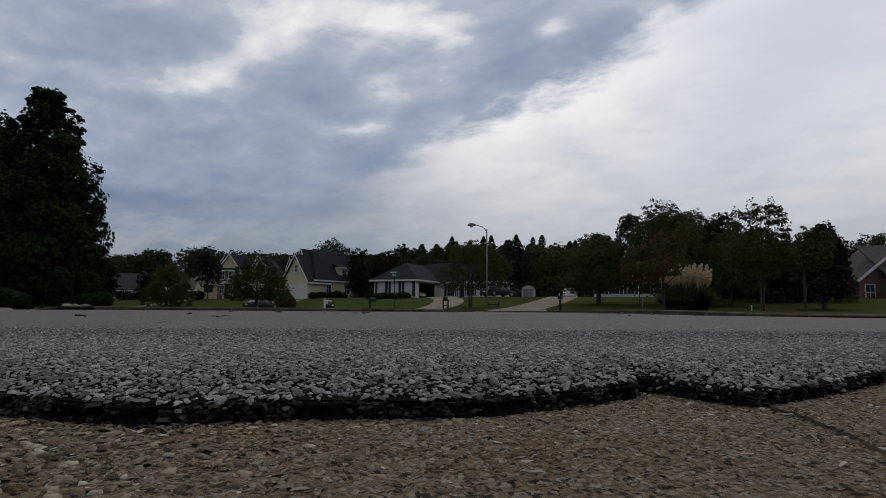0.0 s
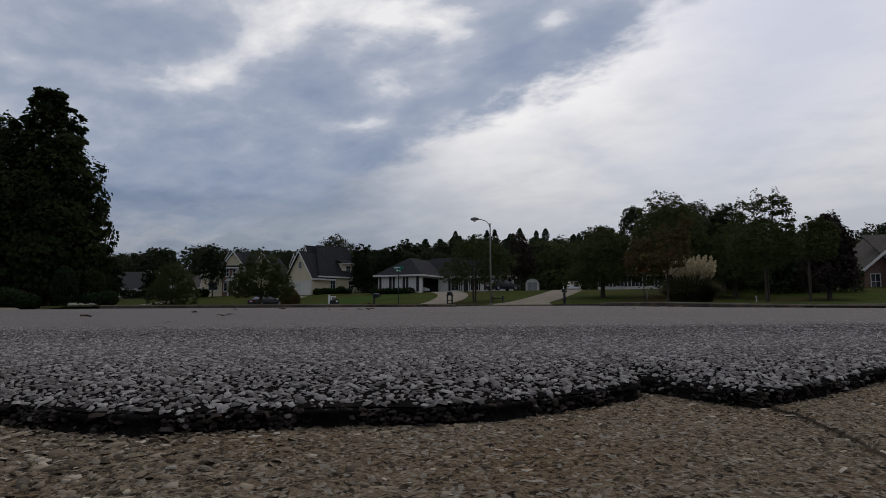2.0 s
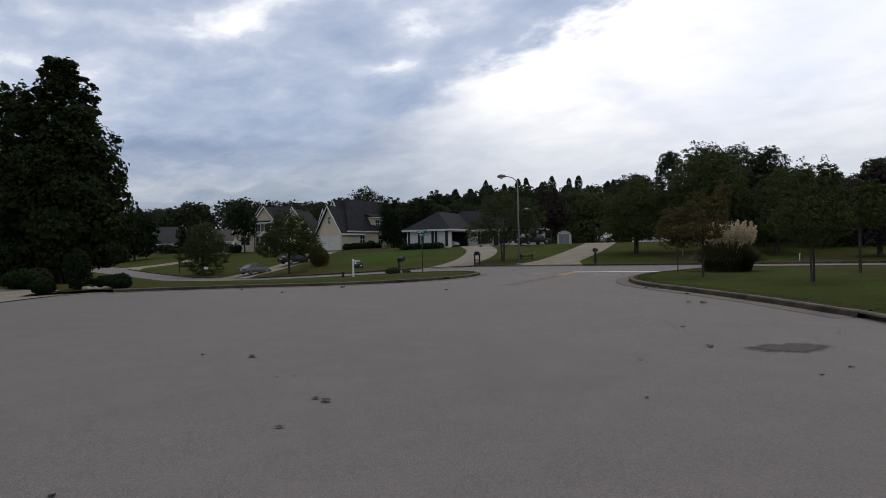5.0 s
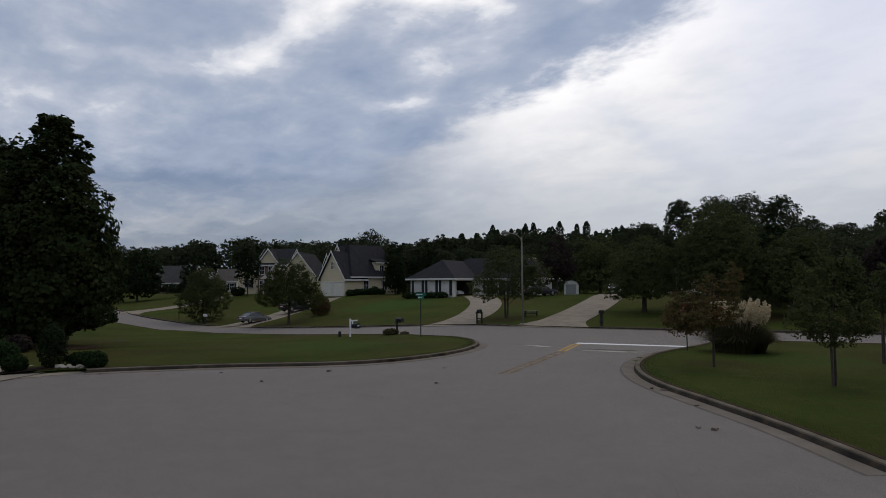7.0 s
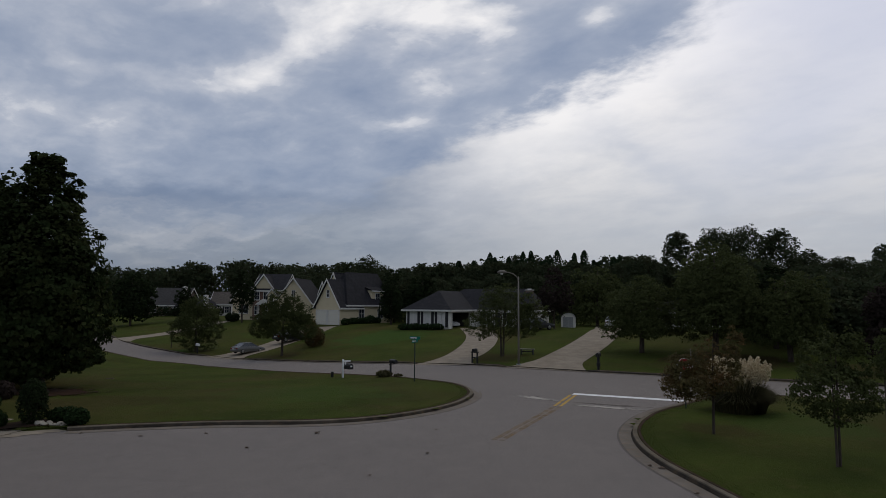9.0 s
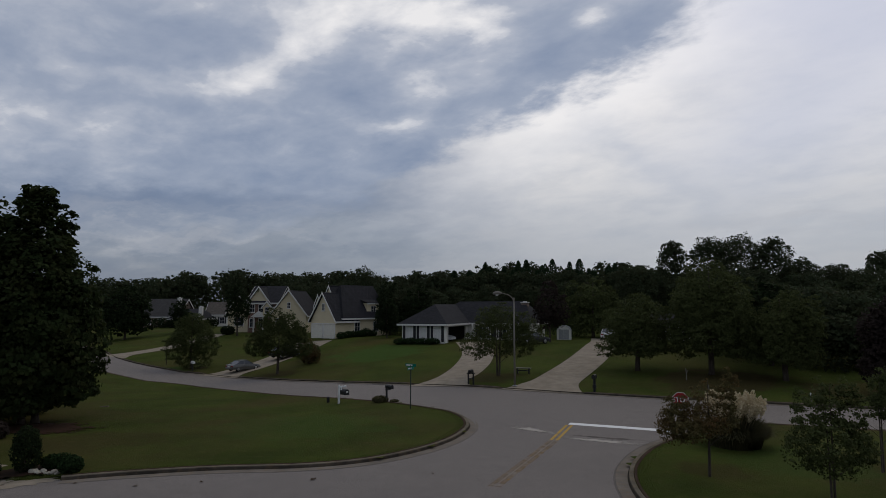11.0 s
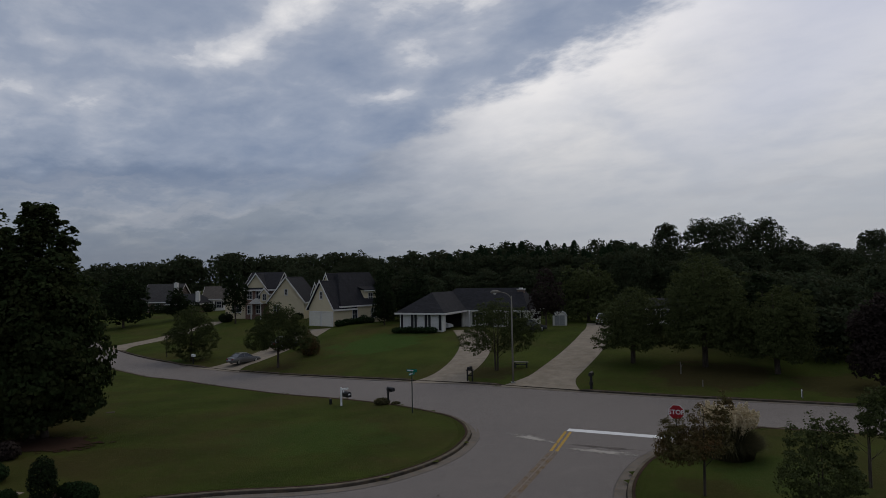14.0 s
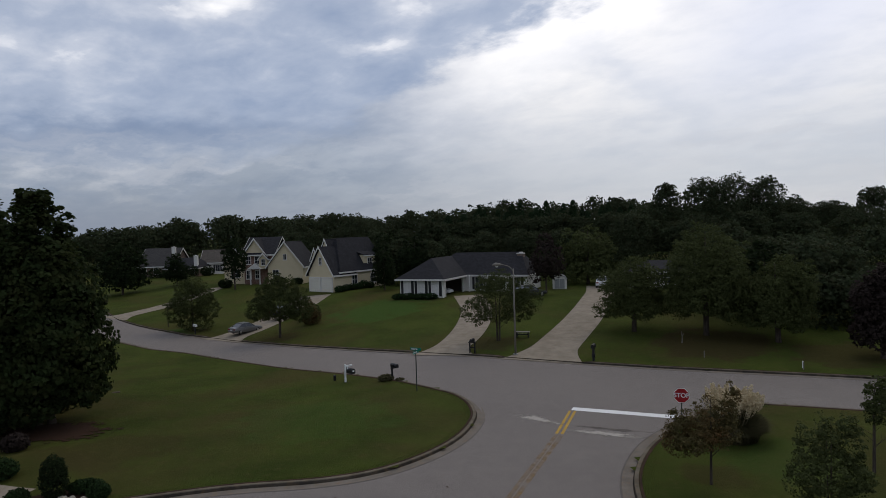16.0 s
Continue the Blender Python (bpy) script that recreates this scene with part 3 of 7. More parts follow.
def curve_through(pts, step):
    """Catmull-Rom through pts, with a point about every step metres."""
    p = [Vector(q) for q in pts]
    p = [p[0] * 2 - p[1]] + p + [p[-1] * 2 - p[-2]]
    out = []
    for a, b, c, d in zip(p, p[1:], p[2:], p[3:]):
        n = max(1, round((c - b).length / step))
        for i in range(n):
            t = i / n
            out.append(0.5 * (2 * b + (c - a) * t + (2 * a - 5 * b + 4 * c - d) * t * t + (3 * b - a - 3 * c + d) * t ** 3))
    out.append(p[-2])
    return [(q.x, q.y) for q in out]


far_line = curve_through(FAR_KERB, 0.6)
left_line = curve_through(LEFT_KERB, 0.5)
right_line = curve_through(RIGHT_KERB, 0.5)
near_line = curve_through(NEAR_LEFT, 0.5) + EDGE + curve_through(NEAR_RIGHT, 0.5)
ROAD = np.array(far_line + left_line + near_line + right_line)


def inside(px, py, poly):
    res = np.zeros(px.shape, bool)
    x0, y0 = poly[-1]
    for x1, y1 in poly:
        cut = (y0 > py) != (y1 > py)
        if abs(y1 - y0) > 1e-12:
            res ^= cut & (px < (x0 - x1) * (py - y1) / (y0 - y1) + x1)
        x0, y0 = x1, y1
    return res


def nearest(px, py, poly, closed=True):
    """The distance to a line of points, and the nearest place on it."""
    best = np.full(px.shape, 1e18)
    bx, by = px.copy(), py.copy()
    ends = list(poly[1:]) + ([poly[0]] if closed else [])
    for (ax, ay), (cx, cy) in zip(poly, ends):
        dx, dy = cx - ax, cy - ay
        t = np.clip(((px - ax) * dx + (py - ay) * dy) / (dx * dx + dy * dy + 1e-12), 0, 1)
        qx, qy = ax + t * dx, ay + t * dy
        d = (px - qx) ** 2 + (py - qy) ** 2
        m = d < best
        best[m], bx[m], by[m] = d[m], qx[m], qy[m]
    return np.sqrt(best), bx, by


FAR_ARR = np.array(FAR_KERB)[::-1]
LEFT_ARR = np.array(LEFT_KERB[:10])


def ease(t):
    t = np.clip(t, 0, 1)
    return t * t * (3 - 2 * t)


def level(x, y):
    """The height of the road's plane, without kerbs."""
    x, y = np.asarray(x, float), np.asarray(y, float)
    street = np.interp(x, [-70, -45, -36, -29, -21, -13, -7, -1.5, 4], [0.2, -0.1, -0.8, -1.35, -1.35, -0.95, -0.62, -0.25, 0.0])
    y_near = np.interp(x, LEFT_ARR[:, 0], LEFT_ARR[:, 1])
    z = street * ease((y - 33) / np.maximum(y_near - 33, 6))
    y_far = np.interp(x, FAR_ARR[:, 0], FAR_ARR[:, 1])
    d = (y - y_far) * 0.82
    up = 0.5 * np.clip(d / 25, 0, 1) + 0.5 * ease(d / 27)
    z = z + (1.8 - z) * np.where(d > 0, up, 0)
    z = z - 0.35 * ease((-13.5 - x) / 5) * ease((34 - y) / 5) - 0.1 * ease((x - 5) / 4) * ease((24 - y) / 8)
    return z + 1.4 * ease((d - 40) / 60)


def ground_at(x, y):
    return float(level(x, y)) + 0.13


def axis(lo, hi, step, reach, grow=1.22):
    core = list(np.arange(lo, hi + 1e-6, step))
    a, s = hi, step
    while a < reach:
        s *= grow
        a += s
        core.append(a)
    a, s = lo, step
    while a > -reach:
        s *= grow
        a -= s
        core.insert(0, a)
    return np.array(core)


MOUTHS = [(1.7, 58.4, 2.3), (9.5, 54.0, 2.9), (-23, 77.8, 2.6), (-42.3, 93.5, 2.2), (-15.2, 29.2, 2.4)]


def build_ground():
    gx, gy = axis(-46, 44, 0.55, 2600), axis(-4, 100, 0.55, 2600)
    X, Y = np.meshgrid(gx, gy)
    shape = X.shape
    x, y = X.ravel().copy(), Y.ravel().copy()
    fine = (x > -80) & (x < 64) & (y > -6) & (y < 124)
    ins = np.zeros(x.shape, bool)
    ins[fine] = inside(x[fine], y[fine], ROAD)
    dist, bx, by = np.full(x.shape, 99.0), x.copy(), y.copy()
    dist[fine], bx[fine], by[fine] = nearest(x[fine], y[fine], ROAD)
    snap = dist < 0.30
    x[snap], y[snap] = bx[snap], by[snap]
    n = shape[1]
    i = np.arange(len(x)).reshape(shape)
    quads = np.stack([i[:-1, :-1].ravel(), i[:-1, 1:].ravel(), i[1:, 1:].ravel(), i[1:, :-1].ravel()], 1)
    cls = np.where(snap, 0, np.where(ins, 1, -1))[quads]
    cx, cy = x[quads].mean(1), y[quads].mean(1)
    centre_in = inside(cx, cy, ROAD)
    road = ((cls >= 0).all(1) & centre_in) | ((cls.max(1) > 0) & (cls.min(1) < 0) & centre_in)
    z = level(x, y)
    road_z = z.copy()
    # the lawn stands level with the kerb tops, and dips under the gutter by the start
    dip = np.where((y < 5) & (dist < 1.25) & (x > -9) & (x < 6), 1.0, 0.0)
    far = np.hypot(x, y - 60)
    roll = 2.0 * np.sin(x * 0.011 + 1) * np.cos(y * 0.009) * ease((far - 150) / 250)
    lawn_z = z + 0.13 - dip * 0.25 + 0.012 * np.sin(x * 0.9) * np.sin(y * 0.7) * ease((dist - 0.3) / 2) * (1 - dip) + roll
    # the lawn falls to the street at the driveway mouths, and soil runs on under the road's rim
    for gx, gy, r in MOUTHS:
        near = np.clip(1.6 - np.hypot(x - gx, y - gy) / (r + 0.6), 0, 0.6) / 0.6
        lawn_z = lawn_z - 0.14 * near * np.clip(1 - dist / 2.6, 0, 1)
    rim = (dist[quads].min(1) < 1.6) & (cy > 6)
    low = np.stack([x, y, z - 0.05], 1)
    verts = np.concatenate([np.stack([x, y, lawn_z], 1), low])
    faces = np.concatenate([quads[~road], quads[rim] + len(x)])
    ground = new("ground", mesh_arrays("ground", verts, faces, M["grass"], True))
    tagged(ground, "mown green lawn with brownish worn patches", "lawn", kind="structure")
    pave = new("road", mesh_arrays("road", np.stack([x, y, road_z], 1), quads[road], M["asphalt"], True))
    tagged(pave, "grey chip-seal asphalt street with faint stains", "road", kind="structure")


build_ground()


def sweep(name, line, profile, material, label, category, gaps=(), closed_caps=True):
    """Pull a profile (offset away from the road, height) along a line of points, leaving gaps of (x, y, radius)."""
    vs, fs, n = [], [], len(profile)
    prev = False
    for i, (x, y) in enumerate(line):
        a, b = line[max(i - 1, 0)], line[min(i + 1, len(line) - 1)]
        dx, dy = b[0] - a[0], b[1] - a[1]
        s = math.hypot(dx, dy)
        nx, ny = -dy / s, dx / s          # left of the line's run
        z = float(level(x, y))
        low = 1.0
        for gx, gy, r in gaps:
            d = math.hypot(x - gx, y - gy)
            low = min(low, max(0.0, min(1.0, (d - r) / 0.8)))
        for o, h in profile:
            vs.append((x - nx * o, y - ny * o, z + (h if h < 0.02 else 0.018 + (h - 0.018) * low)))
        if i:
            k = (i - 1) * n
            fs += [(k + j, k + j + 1, k + n + j + 1, k + n + j) for j in range(n - 1)]
    return tagged(new(name, mesh_from(name, vs, fs, material)), label, category, kind="structure")


KERB = [(-0.095, 0.10), (-0.085, 0.134), (-0.07, 0.145), (0.07, 0.148), (0.10, 0.12), (0.10, -0.1)]
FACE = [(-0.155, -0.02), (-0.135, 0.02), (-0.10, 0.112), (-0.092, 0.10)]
sweep("kerb_left", [p for p in left_line if p[0] > -13.1 or p[1] > 40], KERB, M["kerb"], "weathered concrete kerb and gutter round the lawn", "kerb", [])
sweep("kerb_right", right_line, KERB, M["kerb"], "weathered concrete kerb and gutter round the corner lawn", "kerb")
# darker concrete here puts the far kerb's shade into its colour
sweep("kerb_far", far_line, KERB, M["kerb_dark"], "weathered concrete kerb along the cross street", "kerb", MOUTHS[:4])
PAN = [(-0.60, -0.02), (-0.59, 0.014), (-0.45, 0.008), (-0.145, 0.012)]
JOINT = [(-0.66, 0.001), (-0.65, 0.009), (-0.60, 0.009), (-0.595, -0.02)]
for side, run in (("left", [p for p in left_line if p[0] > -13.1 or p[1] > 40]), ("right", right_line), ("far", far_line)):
    # the upright face is coloured darker to stand for its shade
    sweep("kerb_face_" + side, run, FACE, M["kerb_shade_crack"], "concrete kerb face with its shade put into the dark colour", "kerb")
    sweep("gutter_pan_" + side, run, PAN, M["pan"], "pale worn concrete gutter beside the kerb", "gutter")
    sweep("gutter_joint_" + side, run, JOINT, M["crack"], "dark tarred joint between gutter and asphalt", "road joint")
SOIL = [(0.085, 0.08), (0.095, 0.15), (0.17, 0.158), (0.24, 0.12)]
sweep("soil_edge_left", [p for p in left_line if p[0] > -13.1 or p[1] > 40], SOIL, M["mulch"], "dark soil edge between kerb and lawn", "soil edge")
sweep("soil_edge_right", right_line, SOIL, M["mulch"], "dark soil edge between kerb and lawn", "soil edge")
sweep("soil_edge_far", far_line, SOIL, M["mulch"], "dark soil edge between kerb and lawn", "soil edge", MOUTHS[:4])
sweep("kerb_near_right", [p for p in near_line if p[0] > 4.4] + [right_line[0]], KERB, M["kerb"], "weathered concrete kerb along the turning circle", "kerb")
sweep("kerb_near_left", [left_line[-1]] + [p for p in near_line if p[0] < -16.2][:1] + [p for p in near_line if p[0] < -8.5], KERB, M["kerb"], "weathered concrete kerb along the turning circle", "kerb", [(-16, 28.7, 2.2)])


def ribbon(name, line, width, material, label, category, lift=0.02, taper=None, kind="structure", slabs=0.0):
    """A strip laid on the ground along a centre line."""
    pts = curve_through(line, 0.7)
    vs, fs, run = [], [], 0.0
    for i, (x, y) in enumerate(pts):
        a, b = pts[max(i - 1, 0)], pts[min(i + 1, len(pts) - 1)]
        dx, dy = b[0] - a[0], b[1] - a[1]
        s = math.hypot(dx, dy)
        t = i / (len(pts) - 1)
        w = (width if taper is None else width + (taper - width) * t) / 2
        if taper is not None and t < 0.12:
            w += 1.3 * (1 - t / 0.12) ** 2
        for k in (-1, -0.5, 0, 0.5, 1):
            px, py = x - dy / s * w * k, y + dx / s * w * k
            rise = lift if lift < 0.1 else 0.03 + (lift - 0.03) * min(1.0, run / 2.6)
            vs.append((px, py, float(level(px, py)) + rise))
        run += 0.7
        if i:
            o = (i - 1) * 5
            fs += [(o + j, o + j + 1, o + 6 + j, o + 5 + j) for j in range(4)]
    return tagged(new(name, mesh_from(name, vs, fs, material, True)), label, category, kind=kind)


ribbon("driveway_ranch", [(1.7, 57.9), (3.9, 63.5), (5.5, 70), (6.3, 77), (6.0, 86.5)], 3.3, M["drive"], "pale concrete driveway up to the white house", "driveway", 0.16, 3.6)
ribbon("driveway_shed", [(9.4, 53.6), (12.3, 59.5), (16.2, 67.5), (19.6, 75.5), (22.6, 84), (25, 93)], 4.0, M["drive"], "pale concrete driveway beside the lamp", "driveway", 0.16, 3.4)
ribbon("driveway_cream", [(-23, 77.3), (-20.8, 81), (-18.5, 86), (-16.6, 91.5), (-15.6, 97.5)], 4.2, M["drive"], "pale concrete driveway up to a double garage", "driveway", 0.16, 5.0)
ribbon("driveway_left", [(-42.6, 92.8), (-40.6, 97.6), (-38.4, 102), (-36.6, 108), (-35.2, 115)], 2.8, M["drive"], "pale concrete driveway between lawns", "driveway", 0.16, 3.0)
ribbon("driveway_corner", [(-14.7, 29.3), (-18.0, 30.2), (-23, 32.2), (-28, 34.5)], 4.2, M["drive"], "tan concrete driveway beside the shrub bed", "driveway", 0.15, 4.0)


def strip(name, a, b, width, material, label, lift=0.006):
    """A painted road line between two points."""
    (ax, ay), (bx, by) = a, b
    s = math.hypot(bx - ax, by - ay)
    nx, ny = -(by - ay) / s * width / 2, (bx - ax) / s * width / 2
    n = max(2, int(s / 0.6))
    vs, fs = [], []
    rnd = random.Random(int(s * 100))
    for i in range(n + 1):
        t = i / n
        x, y = ax + (bx - ax) * t, ay + (by - ay) * t
        for k in (1, -1):
            j = 1 + rnd.uniform(-0.06, 0.06)
            vs.append((x + nx * k * j, y + ny * k * j, float(level(x, y)) + lift))
        if i:
            fs.append((2 * i - 2, 2 * i - 1, 2 * i + 1, 2 * i))
    return tagged(new(name, mesh_from(name, vs, fs, material)), label, "road marking", kind="structure")


strip("stop_bar", (8.75, 40.55), (14.4, 37.95), 0.62, M["line_white"], "thick white painted stop bar on asphalt")
strip("yellow_line_a", (8.54, 40.15), (6.94, 36.3), 0.15, M["line_yellow"], "fresh yellow painted centre line")
strip("yellow_line_b", (8.80, 40.05), (7.20, 36.2), 0.15, M["line_yellow"], "fresh yellow painted centre line")
strip("yellow_line_worn_a", (6.92, 36.2), (3.27, 28.45), 0.21, M["line_faded"], "worn yellow centre line rubbed off the asphalt", 0.005)
strip("yellow_line_worn_b", (7.18, 36.1), (3.53, 28.35), 0.21, M["line_faded"], "worn yellow centre line rubbed off the asphalt", 0.005)


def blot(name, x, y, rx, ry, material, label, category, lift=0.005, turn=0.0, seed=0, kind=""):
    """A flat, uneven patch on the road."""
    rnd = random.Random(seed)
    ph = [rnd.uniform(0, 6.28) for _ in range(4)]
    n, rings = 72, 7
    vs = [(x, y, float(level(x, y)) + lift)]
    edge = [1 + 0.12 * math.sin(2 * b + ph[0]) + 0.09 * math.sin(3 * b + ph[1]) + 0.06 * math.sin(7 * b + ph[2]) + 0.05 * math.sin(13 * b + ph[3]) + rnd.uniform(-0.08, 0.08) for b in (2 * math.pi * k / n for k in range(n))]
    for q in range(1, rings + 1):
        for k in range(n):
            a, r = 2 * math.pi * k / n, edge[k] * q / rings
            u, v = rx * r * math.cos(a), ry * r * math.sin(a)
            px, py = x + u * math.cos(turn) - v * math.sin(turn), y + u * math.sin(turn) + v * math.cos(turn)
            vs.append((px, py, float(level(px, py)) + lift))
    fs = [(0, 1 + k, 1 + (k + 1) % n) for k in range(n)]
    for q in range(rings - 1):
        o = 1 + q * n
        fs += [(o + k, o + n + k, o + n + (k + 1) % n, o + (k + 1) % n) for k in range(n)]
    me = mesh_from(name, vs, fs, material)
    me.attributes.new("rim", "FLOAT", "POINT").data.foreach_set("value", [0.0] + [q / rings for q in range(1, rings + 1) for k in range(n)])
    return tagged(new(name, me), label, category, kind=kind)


blot("damp_patch", 5.36, 11.97, 0.74, 0.54, M["soft_damp"], "dark damp patch on the asphalt", "stain", 0.006, 0.3, 4, "structure")
blot("road_dust", 9.9, 36.6, 2.3, 0.34, M["soft_dark"], "dark seam across the street mouth", "stain", 0.006, -0.42, 8, "structure")
blot("pale_dust", 6.4, 38.9, 1.9, 0.6, M["soft_dust"], "pale dust on the asphalt", "stain", 0.008, -0.7, 9, "structure")
blot("pale_dust", 9.4, 35.95, 2.8, 0.5, M["soft_dust"], "tan dust on the asphalt", "stain", 0.009, -0.4, 19, "structure")
blot("driveway_apron", -14.9, 29.35, 2.0, 0.95, M["drive"], "tan concrete driveway apron beside the shrub bed", "driveway", 0.012, 0.3, 14, "structure")


def crack(points, width):
    """A thin ragged crack in the asphalt, sunk a little into its own dark line."""
    rnd = random.Random(int(points[0][0] * 100))
    line = curve_through(points, 0.12)
    vs, fs = [], []
    for i, (x, y) in enumerate(line):
        a, b = line[max(i - 1, 0)], line[min(i + 1, len(line) - 1)]
        n = math.hypot(b[0] - a[0], b[1] - a[1])
        w = width * math.sin(math.pi * (i + 0.5) / len(line)) ** 0.5 * rnd.uniform(0.4, 1.2)
        ox, oy = rnd.uniform(-0.02, 0.02), rnd.uniform(-0.02, 0.02)
        for k in (-1, 1):
            vs.append((x + ox - k * w * (b[1] - a[1]) / n, y + oy + k * w * (b[0] - a[0]) / n, float(level(x, y)) + 0.004))
        if i:
            fs.append((2 * i - 2, 2 * i - 1, 2 * i + 1, 2 * i))
    tagged(new("road_crack", mesh_from("road_crack", vs, fs, M["crack"])), "hairline crack in the grey asphalt", "crack", kind="structure")


for run in ([(-6.3, 20.2), (-5.4, 21.0), (-4.9, 22.0), (-4.3, 22.9)], [(-6.2, 22.0), (-5.4, 22.5), (-4.9, 23.1), (-4.1, 23.4)], [(-3.1, 18.2), (-2.7, 18.6), (-2.4, 19.0)], [(4.9, 16.4), (4.85, 15.3), (4.6, 14.0), (4.7, 12.9)],
            [(2.2, 31.5), (2.9, 29.4), (3.0, 27.0), (2.4, 24.8)], [(-9.5, 26.5), (-7.8, 27.2), (-6.0, 27.0)]):
    crack(run, 0.006)
# the road's rim either side of the start
for rim_name, rim in (("road_rim_left", [p for p in near_line if p[0] < -0.98]), ("road_rim_right", [p for p in near_line if p[0] > 0.29])):
    sweep(rim_name, rim, [(0.02, -0.03), (0.0, 0.002), (-0.12, 0.002), (-0.35, -0.004)], M["asphalt"], "crumbling grey asphalt rim beside the gutter", "road edge")

# ---- plants ----
def leaf_cloud(rng, centres, size, normals=None):
    """A folded, pointed leaf or leaf clump at each centre, facing its normal more or less: arrays of vertices and triangles."""
    n = len(centres)
    up = rng.normal(size=(n, 3))
    up /= np.linalg.norm(up, axis=1)[:, None]
    if normals is not None:
        up = up * 0.75 + normals
        up /= np.linalg.norm(up, axis=1)[:, None] + 1e-9
    d = rng.normal(size=(n, 3))
    d -= up * (d * up).sum(1)[:, None]
    d /= np.linalg.norm(d, axis=1)[:, None] + 1e-9
    e = np.cross(d, up)
    s = (size * rng.uniform(0.6, 1.35, n))[:, None]
    tip, tail = centres + d * s * 0.62, centres - d * s * 0.5
    la, lb = centres + e * s * 0.42 + up * s * 0.14, centres - e * s * 0.42 + up * s * 0.14
    v = np.stack([tail, la, tip, lb], 1).reshape(-1, 3)
    i = np.arange(n)[:, None] * 4
    f = np.concatenate([np.concatenate([i, i + 1, i + 2], 1), np.concatenate([i, i + 2, i + 3], 1)])
    return v, f


def crown_points(rng, blobs, count, hollow=0.55):
    """Points in the shells of some ellipsoids (centre, radii), with an uneven outline."""
    vol = np.array([r[0] * r[1] * r[2] for _, r in blobs]) ** 0.67
    which = rng.choice(len(blobs), count, p=vol / vol.sum())
    u = rng.normal(size=(count, 3))
    u /= np.linalg.norm(u, axis=1)[:, None]
    rad = hollow + (1 - hollow) * rng.uniform(0, 1, count) ** 0.6
    lump = 1 + 0.10 * np.sin(u[:, 0] * 7 + which * 2.1) * np.cos(u[:, 2] * 6 + which) + 0.05 * rng.normal(size=count)
    c = np.array([b[0] for b in blobs])[which]
    r = np.array([b[1] for b in blobs])[which]
    return c + u * r * (rad * lump)[:, None]


def sprays(rng, blobs, count, hollow, clump, per=40, fill=0.4):
    """Leaves gathered into rounded sprays at the twig ends, and loose ones between them: places and the way each leaf faces."""
    loose = int(count * fill)
    m = max(12, (count - loose) // per)
    c = crown_points(rng, blobs, m, hollow)
    mid = np.array([b[0] for b in blobs]).mean(0)
    size = clump * rng.uniform(0.55, 1.35, m)
    k = rng.choice(m, count - loose, p=size ** 1.7 / (size ** 1.7).sum())
    way = rng.normal(size=(count - loose, 3))
    way /= np.linalg.norm(way, axis=1)[:, None]
    way[:, 2] = np.where(way[:, 2] < -0.3, -way[:, 2], way[:, 2])
    lump = rng.uniform(0.3, 1.2, count - loose) ** 0.7
    p = c[k] + way * (size[k] * lump)[:, None] * np.array([1.0, 1.0, 0.8])
    p = np.concatenate([p, crown_points(rng, [(q, tuple(0.93 * u for u in w)) for q, w in blobs], loose, 0.7)])
    out = p - mid
    out /= np.linalg.norm(out, axis=1)[:, None] + 1e-9
    face = np.concatenate([way, np.zeros((loose, 3))]) + 0.6 * out + np.array([0.0, 0.0, 0.3])
    return p, face / (np.linalg.norm(face, axis=1)[:, None] + 1e-9)


def limbs(shape, rng, base, top, r0, spread, n, forks=2):
    """A tapered trunk with limbs."""
    bx, by, bz = base
    h = top - bz
    bend = rng.uniform(-0.03, 0.03, 2) * h
    trunk = [(bx + bend[0] * t, by + bend[1] * t, bz - 0.15 + (h + 0.15) * t) for t in (0, 0.04, 0.25, 0.5, 0.75, 1)]
    shape.tube(trunk, [r0 * 1.5, r0 * 1.1, r0, r0 * 0.75, r0 * 0.45, r0 * 0.12], 9)
    for k in range(n):
        t = 0.3 + 0.55 * k / n
        a = k * 2.4 + rng.uniform(-0.4, 0.4)
        ln = spread * (1.05 - 0.6 * t) * rng.uniform(0.75, 1.1)
        z = bz + h * t
        o = Vector((bx + bend[0] * t, by + bend[1] * t, z))
        d = Vector((math.cos(a), math.sin(a), rng.uniform(0.5, 0.95)))
        p = [o, o + d * ln * 0.35, o + d * ln * 0.7 + Vector((0, 0, ln * 0.05)), o + d * ln]
        r = r0 * 0.42 * (1.1 - t)
        shape.tube(p, [r, r * 0.8, r * 0.5, r * 0.12], 6)
        for q in range(forks):
            o2 = p[1] + (p[2] - p[1]) * q * 0.6
            d2 = Vector((math.cos(a + (0.8 if q % 2 else -0.8)), math.sin(a + (0.8 if q % 2 else -0.8)), 0.7))
            shape.tube([o2, o2 + d2 * ln * 0.25, o2 + d2 * ln * 0.5], [r * 0.5, r * 0.35, r * 0.08], 5)


